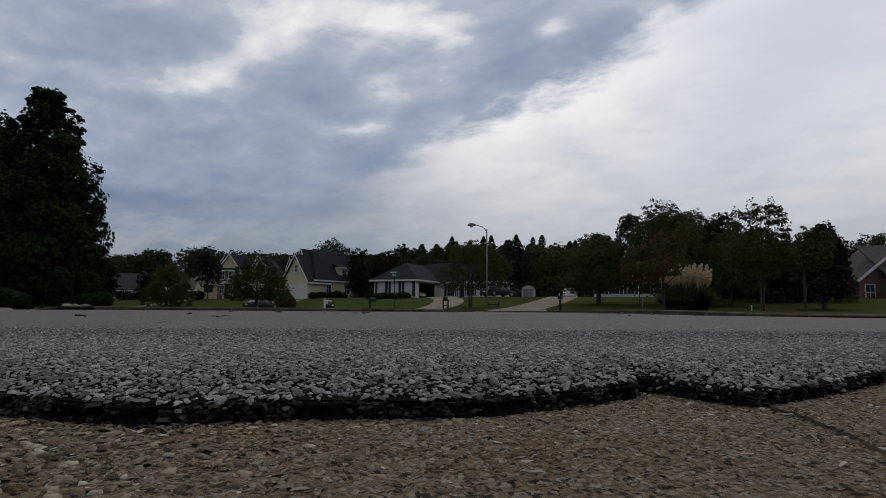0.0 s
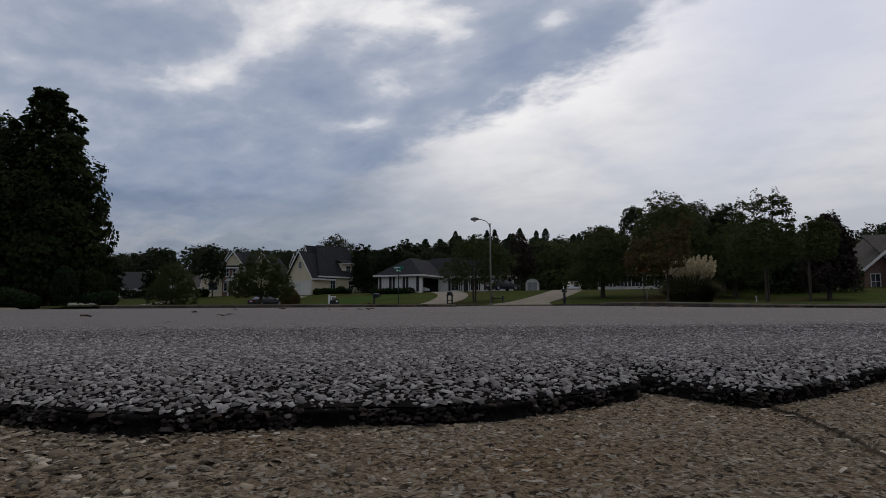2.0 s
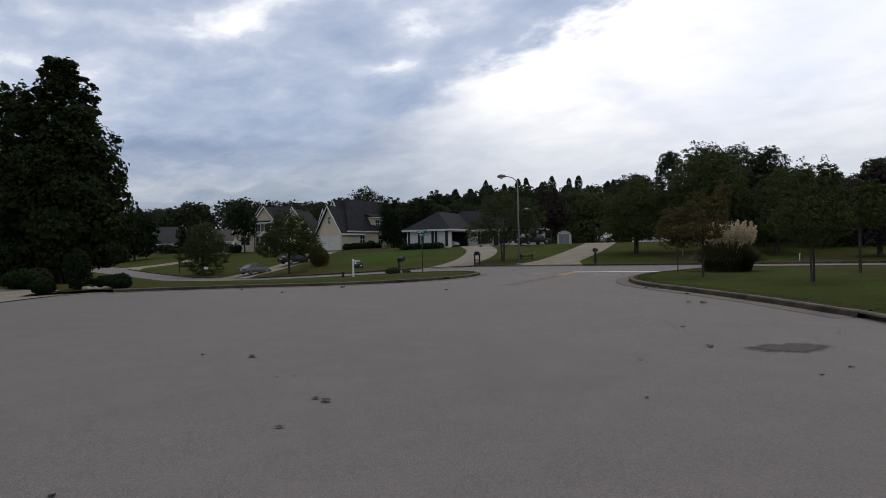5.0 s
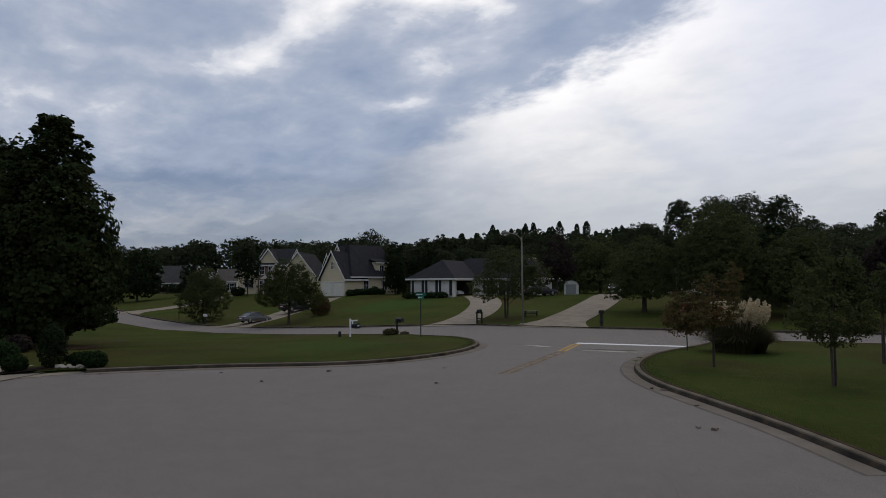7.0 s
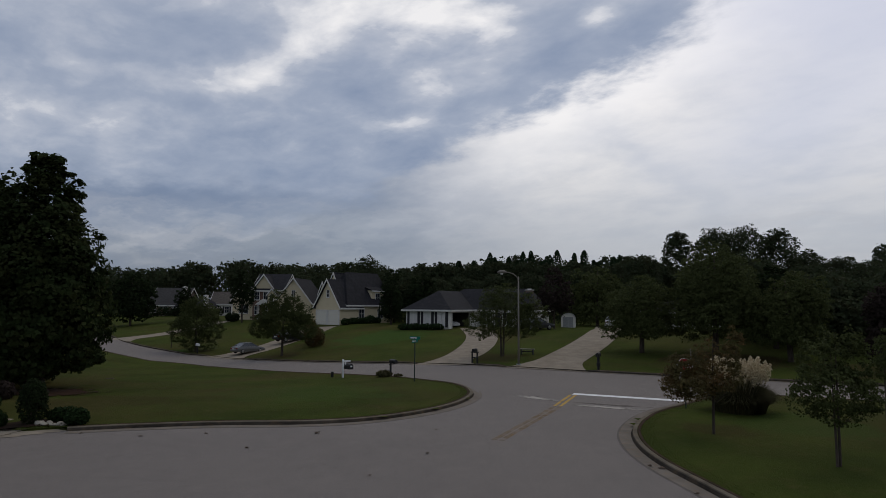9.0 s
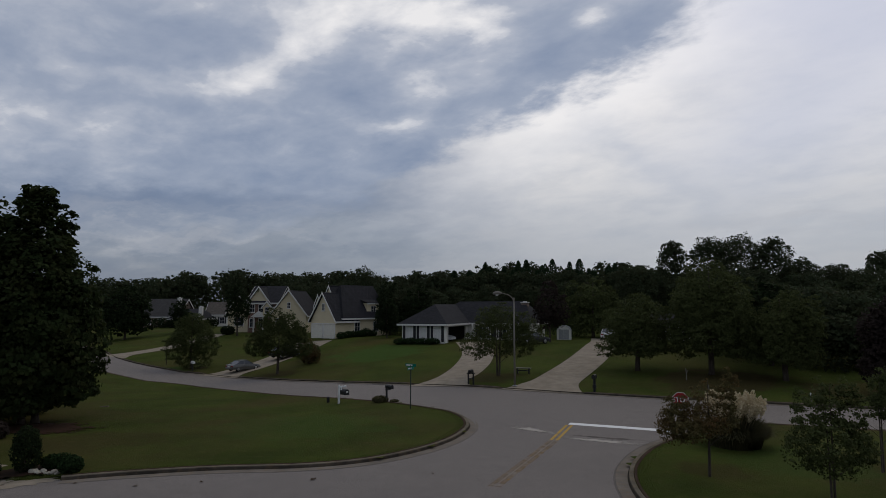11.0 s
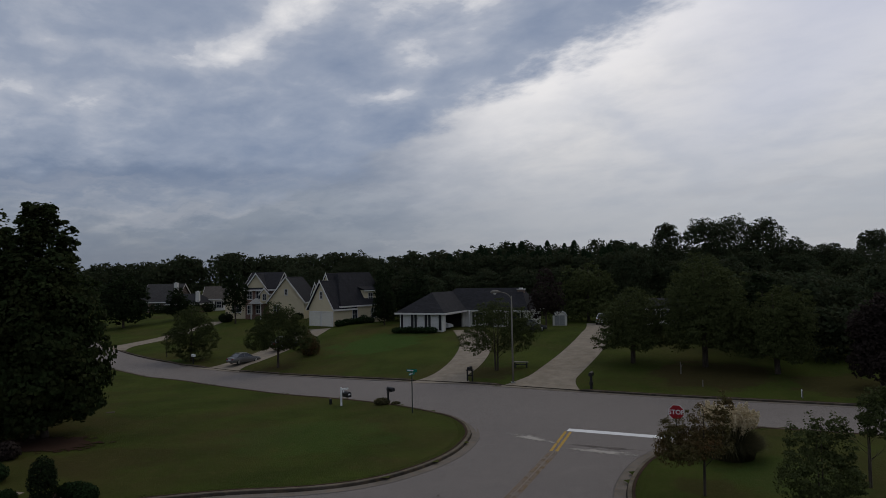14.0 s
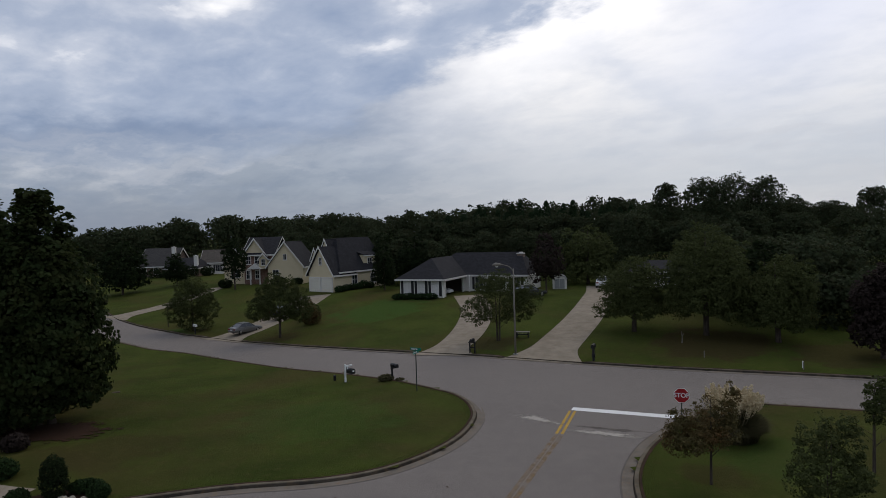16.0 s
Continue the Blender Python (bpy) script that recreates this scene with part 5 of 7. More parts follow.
# trees round the turning circle, behind the start
spots = [(a * 14 - 60, -26 + 3 * math.sin(a * 2.1), 11, 5.5, "leafy") for a in range(10)] + [(38, -8, 10, 5, "leafy"), (44, 4, 10, 5, "leafy"), (-46, -8, 11, 5, "leafy"), (-50, 8, 11, 5, "leafy"), (-48, 24, 11, 5, "leafy")]
woods("rear_woods", spots, "woods", 0.8, 700, "dark woods behind the turning circle", 67)

# ---- buildings ----
def wall_block(parent, x0, x1, y0, y1, z0, z1, mat, name="wall"):
    s = Shape()
    s.box((x0 + x1) / 2, (y0 + y1) / 2, z0, x1 - x0, y1 - y0, z1 - z0)
    return part(name, s, M[mat], parent)


def gable_wall(parent, x0, x1, y, eave, apex, mat, thick=0.2):
    s = Shape()
    s.prism([(x0, eave - 0.02), (x1, eave - 0.02), ((x0 + x1) / 2, apex - 0.04)], y, y + thick)
    return part("gable", s, M[mat], parent)


def gable_roof(parent, x0, x1, y0, y1, eave, apex, mat, over=0.4, along="y", trim=True):
    """A pitched roof with its ridge along y (or x), with white edge boards."""
    s, b = Shape(), Shape()
    if along == "y":
        mid, half = (x0 + x1) / 2, (x1 - x0) / 2
        k = (apex - eave) / half
        lo = eave - k * over
        ya, yb = y0 - over, y1
        s.sheet([(x0 - over, ya, lo), (mid, ya, apex), (mid, yb, apex), (x0 - over, yb, lo)][::-1], 0.14)
        s.sheet([(mid, ya, apex), (x1 + over, ya, lo), (x1 + over, yb, lo), (mid, yb, apex)][::-1], 0.14)
        for sx, ex in ((x0 - over, mid), (x1 + over, mid)):
            b.sheet([(sx, ya - 0.03, lo - 0.2), (sx, ya - 0.03, lo + 0.12), (ex, ya - 0.03, apex + 0.12), (ex, ya - 0.03, apex - 0.22)], 0.05)
            b.sheet([(sx, ya, lo - 0.16), (sx, yb, lo - 0.16), (sx, yb, lo + 0.08), (sx, ya, lo + 0.08)], 0.04)
    else:
        mid, half = (y0 + y1) / 2, (y1 - y0) / 2
        k = (apex - eave) / half
        lo = eave - k * over
        xa, xb = x0 - over, x1 + over
        s.sheet([(xa, y0 - over, lo), (xb, y0 - over, lo), (xb, mid, apex), (xa, mid, apex)], 0.14)
        s.sheet([(xa, mid, apex), (xb, mid, apex), (xb, y1 + over, lo), (xa, y1 + over, lo)], 0.14)
        b.sheet([(xa, y0 - over - 0.03, lo - 0.16), (xb, y0 - over - 0.03, lo - 0.16), (xb, y0 - over - 0.03, lo + 0.08), (xa, y0 - over - 0.03, lo + 0.08)], 0.04)
        for ex in (xa - 0.03, xb):
            for sy in (y0 - over, y1 + over):
                b.sheet([(ex, sy, lo - 0.18), (ex, sy, lo + 0.12), (ex, mid, apex + 0.12), (ex, mid, apex - 0.2)], 0.05)
    r = part("roof", s, M[mat], parent)
    if trim:
        part("fascia", b, M["trim"], r, "white edge boards")
    return r


def hip_roof(parent, x0, x1, y0, y1, eave, apex, mat, ends, over=0.45, along="x"):
    """A hipped roof; ends: how far the ridge stops short at either end."""
    a0, a1, b0, b1 = x0 - over, x1 + over, y0 - over, y1 + over
    if along == "x":
        m = (b0 + b1) / 2
        r0, r1 = (a0 + ends[0], m, apex), (a1 - ends[1], m, apex)
    else:
        m = (a0 + a1) / 2
        r0, r1 = (m, b0 + ends[0], apex), (m, b1 - ends[1], apex)
    c = [(a0, b0, eave), (a1, b0, eave), (a1, b1, eave), (a0, b1, eave)]
    s = Shape()
    vs = c + [r0, r1] + [(x, y, z - 0.18) for x, y, z in c]
    if along == "x":
        fs = [(0, 1, 5, 4), (1, 2, 5), (2, 3, 4, 5), (3, 0, 4)]
    else:
        fs = [(0, 1, 4), (1, 2, 5, 4), (2, 3, 5), (3, 0, 4, 5)]
    fs += [(9, 8, 7, 6)]
    s.add(vs, fs)
    r = part("roof", s, M[mat], parent)
    b = Shape()
    for p, q in zip(c, c[1:] + c[:1]):
        b.sheet([(p[0], p[1], eave - 0.2), (q[0], q[1], eave - 0.2), (q[0], q[1], eave + 0.02), (p[0], p[1], eave + 0.02)], 0.04)
    part("fascia", b, M["trim"], r, "white eave boards")
    return r


def window(parent, x, z, w, h, y=0.0, shutters=False, side=None, bars=2, trim="trim", pane="glass"):
    """A window in a wall that faces -y; side: 'x' puts it on a wall that faces +x at x."""
    f, g = Shape(), Shape()
    def put(shape, u, z0, du, dz, depth):
        if side == "x":
            shape.box(x + depth / 2, u, z0, depth, du, dz)
        else:
            shape.box(u, y - depth / 2, z0, du, depth, dz)
    c = y if side == "x" else x
    # the casing is one ring round the opening
    rings = []
    for depth, grow in ((0.0, 0.08), (0.09, 0.08), (0.09, 0.0), (0.0, 0.0)):
        for du, dz in ((-1, 0), (1, 0), (1, 1), (-1, 1)):
            u, v = c + du * (w / 2 + grow), z + dz * h + (grow if dz else -grow)
            rings.append((x + depth, u, v) if side == "x" else (u, y - depth, v))
    f.add(rings, [(4 * r + k, 4 * r + (k + 1) % 4, 4 * ((r + 1) % 4) + (k + 1) % 4, 4 * ((r + 1) % 4) + k) for r in range(4) for k in range(4)])
    put(g, c, z, w, h, 0.03)
    fr = part("window", f, M[trim], parent, "white window frame")
    part("pane", g, M[pane], fr, "pane backed by a white blind" if pane == "blind" else "dark reflecting pane")
    s = Shape()
    put(s, c, z - 0.15, w + 0.24, 0.07, 0.13)
    part("sill", s, M[trim], fr)
    for k in range(1, bars):
        s = Shape()
        put(s, c - w / 2 + w * k / bars, z, 0.035, h, 0.06)
        part("glazing_bar", s, M[trim], fr)
    s = Shape()
    put(s, c, z + h / 2 - 0.02, w, 0.045, 0.064)
    part("glazing_bar", s, M[trim], fr)
    if shutters:
        for d in (-1, 1):
            s = Shape()
            put(s, c + d * (w / 2 + 0.27), z - 0.05, 0.36, h + 0.12, 0.06)
            for k in range(9):
                put(s, c + d * (w / 2 + 0.27), z + h * (k + 0.3) / 9, 0.28, h / 16, 0.075)
            part("shutter", s, M["shutter"], fr, "black louvred shutter")


def garage_door(parent, x, w, h, y=0.0, z=0.0):
    s = Shape()
    for r in range(4):
        s.box(x, y - 0.03, z + r * h / 4, w, 0.06, h / 4 - 0.02)
        for k in range(4):
            s.box(x - w / 2 + w * (k + 0.5) / 4, y - 0.05, z + r * h / 4 + 0.08, w / 4 - 0.14, 0.05, h / 4 - 0.18)
    d = part("garage_door", s, M["garage"], parent, "cream panelled garage door")
    t = Shape()
    t.box(x, y - 0.06, z + h, w + 0.3, 0.12, 0.14)
    for k in (-1, 1):
        t.box(x + k * (w / 2 + 0.07), y - 0.06, z, 0.14, 0.12, h)
    part("door_trim", t, M["trim"], d)
    return d


def chimney(parent, x, y, z0, z1, mat, w=0.8):
    s = Shape()
    s.box(x, y, z0, w, w * 0.8, z1 - z0)
    c = part("chimney", s, M[mat], parent)
    k = Shape()
    k.box(x, y, z1, w + 0.14, w * 0.8 + 0.14, 0.1).box(x, y, z1 + 0.1, w * 0.5, w * 0.4, 0.14)
    part("cap", k, M["trim"], c)


def cream_house():
    x, y, rz = -12.9, 98.5, -40
    h = thing("house", pose(x, y, ground_at(-13, 99) - 0.12, 0, 0, rz), "cream house with a steep dark roof and double garage", "house")
    wall_block(h, -5.6, 0, 0.0, 1.6, -0.6, 3.0, "cream")
    gable_wall(h, -5.6, 0, 0.0, 3.0, 6.9, "cream")
    gable_roof(h, -5.6, 0, 0.0, 4.5, 3.0, 6.9, "roof_dark", 0.35)
    garage_door(h, -4.15, 2.3, 2.15)
    garage_door(h, -1.45, 2.3, 2.15)
    window(h, -2.8, 4.2, 0.5, 1.0)
    # the main body with its tall roof running back
    wall_block(h, -6.3, 0.0, 1.6, 11.0, -0.6, 3.0, "cream")
    hip_roof(h, -6.3, 0.0, 1.4, 11.0, 3.0, 8.1, "roof_dark", (2.6, 0.8), 0.35, "y")
    for x0, x1, yy, zz, zt in ((-4.9, -3.2, 2.1, 6.5, 8.0), (-6.7, -4.9, 1.45, 4.9, 6.6)):
        gable_wall(h, x0, x1, yy, zz, zt, "cream")
        gable_roof(h, x0, x1, yy, yy + 3.0, zz, zt, "roof_dark", 0.14)
    wall_block(h, -9.4, -6.3, 4.0, 9.0, -0.6, 2.8, "cream")
    gable_roof(h, -9.4, -6.4, 4.0, 9.0, 2.8, 4.6, "roof_dark", 0.3)
    window(h, -8.4, 0.8, 0.8, 1.4, 4.0)
    # dormer on the long slope
    wall_block(h, -2.4, -0.35, 6.6, 9.2, 3.0, 5.3, "cream", "dormer")
    s = Shape()
    s.sheet([(-3.2, 6.3, 6.2), (0.0, 6.3, 5.25), (0.0, 9.5, 5.25), (-3.2, 9.5, 6.2)], 0.12)
    part("dormer_roof", s, M["roof_dark"], h)
    s = Shape()
    s.box(0.02, 7.9, 5.1, 0.06, 3.2, 0.16)
    part("dormer_trim", s, M["trim"], h)
    window(h, -0.35, 3.7, 0.9, 1.1, 7.9, False, "x")
    window(h, 0.0, 1.0, 1.0, 1.4, 4.2, False, "x")
    window(h, 0.0, 1.0, 1.0, 1.4, 8.2, False, "x")
    for k in range(6):
        t = k / 5
        ux, uy = 0.75 + 0.1 * (k % 2), 0.4 + 6.2 * t
        c, s_ = math.cos(radians(rz)), math.sin(radians(rz))
        bush("hedge_bush", x + ux * c - uy * s_, y + ux * s_ + uy * c, 0.75, 0.75, 0.95 + 0.35 * (k == 4), "shrub", 650, 0.16, "clipped dark hedge bush along a house wall", 300 + k, "hedge", group="house hedge")


cream_house()


def ranch_house():
    x, y, rz = -2.75, 88.3, -26
    h = thing("house", pose(x, y, ground_at(1, 88) - 0.1, 0, 0, rz), "low white house with a dark hipped roof and black shutters", "house")
    e = 2.45
    # front wing: real walls round the open garage
    s = Shape()
    s.box(3.1, 0.1, -0.5, 6.2, 0.2, e + 0.5)
    s.box(0.1, 5.65, -0.5, 0.2, 10.9, e + 0.5)
    s.box(6.1, 0.45, -0.5, 0.2, 0.5, e + 0.5)
    s.box(6.1, 7.1, -0.5, 0.2, 0.8, e + 0.5)
    s.box(6.1, 3.7, 2.12, 0.2, 6.0, e - 2.12)
    part("wall", s, M["white_wall"], h)
    s = Shape()
    s.box(3.1, 3.85, -0.5, 5.8, 7.2, 0.52)
    part("garage_floor", s, M["drive"], h)
    s = Shape()
    s.box(0.3, 3.8, 0.02, 0.06, 7.2, 2.35).box(3.1, 7.35, 0.02, 5.7, 0.1, 2.35)
    part("garage_lining", s, M["interior"], h)
    s = Shape()
    s.box(6.22, 0.75, 0, 0.08, 0.16, 2.12).box(6.22, 6.65, 0, 0.08, 0.16, 2.12).box(6.22, 3.7, 2.1, 0.08, 6.1, 0.16)
    part("door_trim", s, M["trim"], h)
    wall_block(h, 6.3, 15.0, 7.5, 14.4, -0.5, e, "white_wall")
    wall_block(h, 0.2, 6.3, 7.5, 14.4, -0.5, e, "white_wall")
    hip_roof(h, 0, 6.2, 0, 12.0, e, e + 2.55, "roof_dark", (3.9, 1.2), 0.5, "y")
    hip_roof(h, 0, 15.0, 7.5, 14.4, e + 0.01, e + 2.95, "roof_dark", (4.0, 2.2), 0.5)
    for wx in (1.1, 3.1, 5.1):
        window(h, wx, 0.3, 0.95, 1.85, 0.0, True, pane="blind")
    window(h, 8.3, 0.5, 1.1, 1.6, 7.5, True)
    window(h, 11.2, 0.5, 1.1, 1.6, 7.5, True)
    window(h, 13.6, 0.5, 1.1, 1.6, 7.5, True)
    s = Shape()
    s.box(9.8, 7.45, 0.0, 0.95, 0.1, 2.05)
    d = part("front_door", s, M["shutter"], h, "dark front door")
    s = Shape()
    s.box(9.2, 7.44, 0.0, 0.12, 0.14, 2.15).box(10.4, 7.44, 0.0, 0.12, 0.14, 2.15).box(9.8, 7.44, 2.07, 1.32, 0.14, 0.14)
    part("door_trim", s, M["trim"], d)
    for k in range(3):
        s = Shape()
        s.tube([(7.2 + 2.6 * k, 6.6, 0), (7.2 + 2.6 * k, 6.6, e)], [0.09, 0.08], 10)
        part("porch_post", s, M["trim"], h)
    s = Shape()
    s.box(11.2, 7.0, -0.4, 9.6, 1.2, 0.42)
    part("porch_floor", s, M["drive"], h)
    chimney(h, 13.4, 10.6, 4.2, 5.15, "brick_dark", 0.9)
    c, s_ = math.cos(radians(rz)), math.sin(radians(rz))
    for k, ux in enumerate((0.3, 1.75, 3.3, 4.85)):
        uy = -0.95
        bush("foundation_bush", x + ux * c - uy * s_, y + ux * s_ + uy * c, 0.95, 0.7, 0.8, "shrub", 800, 0.15, "low clipped dark bush under the windows", 320 + k, "shrub", group="foundation bushes")


ranch_house()


def brick_cream_house():
    g = ground_at(-27, 117)
    h = thing("house", pose(-26.6, 117, g + 0.2, 0, 0, -6), "two-storey brick and cream house with steep gables", "house")
    wall_block(h, -5.0, 0.4, 0.8, 9, -0.6, 5.2, "brick")
    gable_wall(h, -5.0, -1.0, 0.8, 5.2, 7.9, "cream")
    gable_roof(h, -5.0, -1.0, 0.8, 7, 5.2, 7.9, "roof_dark", 0.35)
    gable_roof(h, -5.0, 0.4, 0.8, 9, 5.2, 8.0, "roof_dark", 0.35, "x")
    wall_block(h, 0.0, 6.2, -1.2, 8, -0.6, 3.2, "cream")
    gable_wall(h, 0.0, 6.2, -1.2, 3.2, 7.2, "cream")
    gable_roof(h, 0.0, 6.2, -1.2, 8.5, 3.2, 7.2, "roof_dark", 0.4)
    window(h, 3.1, 4.1, 0.5, 0.9, -1.2)
    window(h, 1.4, 0.8, 1.0, 1.5, -1.2)
    wall_block(h, -1.9, -0.4, -0.2, 2.2, 2.6, 4.4, "cream", "dormer")
    gable_wall(h, -1.9, -0.4, -0.2, 4.4, 5.3, "cream", 0.1)
    gable_roof(h, -1.9, -0.4, -0.2, 2.6, 4.4, 5.3, "roof_grey", 0.2)
    window(h, -1.15, 3.2, 0.6, 1.0, -0.2)
    for wx in (-4.2, -2.6):
        window(h, wx, 3.4, 0.8, 1.3, 0.8)
        window(h, wx, 0.8, 0.8, 1.4, 0.8)
    for px in (-3.6, -1.9):
        s = Shape()
        s.tube([(px, -0.1, -0.2), (px, -0.1, 2.5)], [0.13, 0.11], 12)
        part("porch_column", s, M["trim"], h, "white porch column")
    s = Shape()
    s.prism([(-4.1, 2.5), (-1.4, 2.5), (-2.75, 3.5)], -0.5, 0.8)
    part("porch_roof", s, M["trim"], h)
    wall_block(h, -9.2, -5.0, 2.0, 8, -0.6, 3.6, "cream")
    gable_roof(h, -9.2, -5.0, 2.0, 8, 3.6, 6.3, "roof_grey", 0.35)
    gable_wall(h, -9.2, -5.0, 2.0, 3.6, 6.3, "cream")
    window(h, -7.1, 1.0, 1.6, 1.4, 2.0)


brick_cream_house()


def plain_house(x, y, rz, w, d, eave, apex, wall, roof, label, chim=None, wins=4, hip=True, z=None, gable=False):
    g = (ground_at(x, y) if z is None else z) - 0.1
    h = thing("house", pose(x, y, g, 0, 0, rz), label, "house")
    wall_block(h, -w / 2, w / 2, 0, d, -0.6, eave, wall)
    if gable:
        gable_wall(h, -w / 2, w / 2, 0, eave, apex, wall)
        gable_roof(h, -w / 2, w / 2, 0, d, eave, apex, roof)
    elif hip:
        hip_roof(h, -w / 2, w / 2, 0, d, eave, apex, roof, (w * 0.28, w * 0.28))
    else:
        gable_roof(h, -w / 2, w / 2, 0, d, eave, apex, roof, 0.4, "x")
        for sx in (-w / 2, w / 2 - 0.2):
            s = Shape()
            s.add([(sx, 0, eave), (sx, d, eave), (sx, d / 2, apex - 0.05), (sx + 0.2, 0, eave), (sx + 0.2, d, eave), (sx + 0.2, d / 2, apex - 0.05)], [(0, 1, 2), (5, 4, 3), (0, 3, 4, 1), (1, 4, 5, 2), (2, 5, 3, 0)])
            part("gable", s, M[wall], h)
    for k in range(wins):
        window(h, -w / 2 + w * (k + 0.5) / wins, 0.8, 0.95, 1.4, 0.0, wall == "white_wall")
    if chim:
        chimney(h, chim[0], chim[1], eave * 0.4, chim[2], chim[3])
    return h


plain_house(-60.3, 150, -4, 8.0, 9, 2.7, 6.4, "brick_dark", "roof_grey", "brown brick house with a grey-brown roof", (3.4, 2.0, 6.6, "trim"), 3, False)
plain_house(-53.5, 147, -4, 7.4, 8, 2.0, 4.2, "brick_dark", "roof_dark", "low brick house wing with a dark hipped roof", (3.2, 0.6, 4.6, "trim"), 3)
plain_house(-48.6, 153, 8, 4.6, 8, 3.0, 5.6, "white_wall", "roof_brown", "white-sided house with a brown roof", None, 2, False)
brick_house = plain_house(51.2, 61.5, -14, 9.0, 10, 2.8, 6.7, "brick", "roof_brown", "red brick house with a steep brown gable and garage wing", None, 0, False, 0.9, True)
wall_block(brick_house, -2.4, 6.5, -2.2, 0.0, -0.6, 2.8, "brick", "garage_wing")
wing = Shape()
wing.sheet([(-2.8, -2.7, 2.55), (6.9, -2.7, 2.55), (6.9, 4.2, 6.5), (-2.8, 4.2, 6.5)], 0.14)
part("wing_roof", wing, M["roof_brown"], brick_house)
garage_door(brick_house, 1.2, 4.6, 2.1, -2.2)
window(brick_house, -3.5, 0.7, 0.8, 1.5)
plain_house(32.5, 87.0, -20, 10.0, 7, 2.3, 3.6, "white_wall", "roof_dark", "low white house behind the lawn trees", None, 5)
plain_house(50, 76, -20, 7, 6, 1.9, 3.4, "white_wall", "roof_grey", "small white garage beyond the street trees", None, 1, True, 0.1)


def shed():
    x, y = 18.9, 90.5
    h = thing("garden_shed", pose(x, y, ground_at(x, y), 0, 0, -14), "small white garden shed with a grey arched roof", "shed")
    out = [(-1.15, 0), (1.15, 0), (1.15, 1.5), (0.85, 2.0), (0.35, 2.22), (0, 2.27), (-0.35, 2.22), (-0.85, 2.0), (-1.15, 1.5)]
    s = Shape()
    s.prism(out, 0, 2.4)
    part("body", s, M["white_wall"], h)
    s = Shape()
    s.prism([(-1.22, 1.48), (-0.9, 2.05), (-0.37, 2.29), (0, 2.34), (0.37, 2.29), (0.9, 2.05), (1.22, 1.48), (1.16, 1.46), (0.85, 2.0), (0.35, 2.23), (0, 2.28), (-0.35, 2.23), (-0.85, 2.0), (-1.16, 1.46)], -0.1, 2.5)
    part("roof", s, M["steel"], h)
    for k in (-1, 1):
        s = Shape()
        s.box(k * 0.42, -0.03, 0.08, 0.8, 0.05, 1.6)
        part("door", s, M["steel"], h)
    h.matrix_world = h.matrix_world @ Matrix.Scale(0.82, 4)


shed()


# ---- street furniture and vehicles ----
def street_lamp():
    x, y = 7.75, 55.95
    t = thing("street_lamp", Matrix.Translation((x, y, ground_at(x, y))), "grey street lamp with a curved arm beside a driveway", "street lamp")
    s = Shape()
    s.tube([(0, 0, -0.2), (0, 0, 3.0), (0, 0, 7.0)], [0.085, 0.07, 0.05], 12)
    p = part("pole", s, M["lamp_pole"], t, smooth=True)
    s = Shape()
    s.box(0, 0, 0.0, 0.34, 0.34, 0.05, bevel=0.02)
    part("base_plate", s, M["steel"], p)
    s = Shape()
    s.tube([(0, 0, 6.6), (-0.12, 0, 6.95), (-0.4, 0, 7.2), (-0.8, 0, 7.32), (-1.05, 0, 7.34)], [0.035] * 5, 8)
    part("arm", s, M["lamp_pole"], t, smooth=True)
    s = Shape()
    s.tube([(-0.95, 0, 7.34), (-1.1, 0, 7.36), (-1.4, 0, 7.37), (-1.62, 0, 7.33), (-1.7, 0, 7.3)], [0.05, 0.12, 0.16, 0.11, 0.03], 12)
    hd = part("lamp_head", s, M["lamp_pole"], t, smooth=True)
    s = Shape()
    s.tube([(-1.35, 0, 7.26), (-1.35, 0, 7.16), (-1.35, 0, 7.12)], [0.14, 0.11, 0.04], 12)
    part("lens", s, M["lens"], hd)


street_lamp()


def street_sign():
    x, y = -0.2, 46.1
    t = thing("street_sign", Matrix.Translation((x, y, ground_at(x, y))), "green street name sign on a dark pole", "street sign")
    s = Shape()
    s.tube([(0, 0, -0.2), (0, 0, 2.75)], [0.034, 0.034], 8)
    part("pole", s, M["sign_pole"], t)
    for rz, z in ((-28, 2.66), (62, 2.46)):
        s = Shape()
        s.box(0, 0, z, 0.78, 0.012, 0.19, rz)
        b = part("blade", s, M["sign_green"], t)
        c, d = math.cos(radians(rz)), math.sin(radians(rz))
        s = Shape()
        for k in (-1, 1):
            s.box(-0.1 * c - k * 0.008 * -d, -0.1 * d - k * 0.008 * c, z + 0.06, 0.46, 0.003, 0.075, rz)
        part("lettering", s, M["sign_white"], b, "white bar in place of the street name")


street_sign()


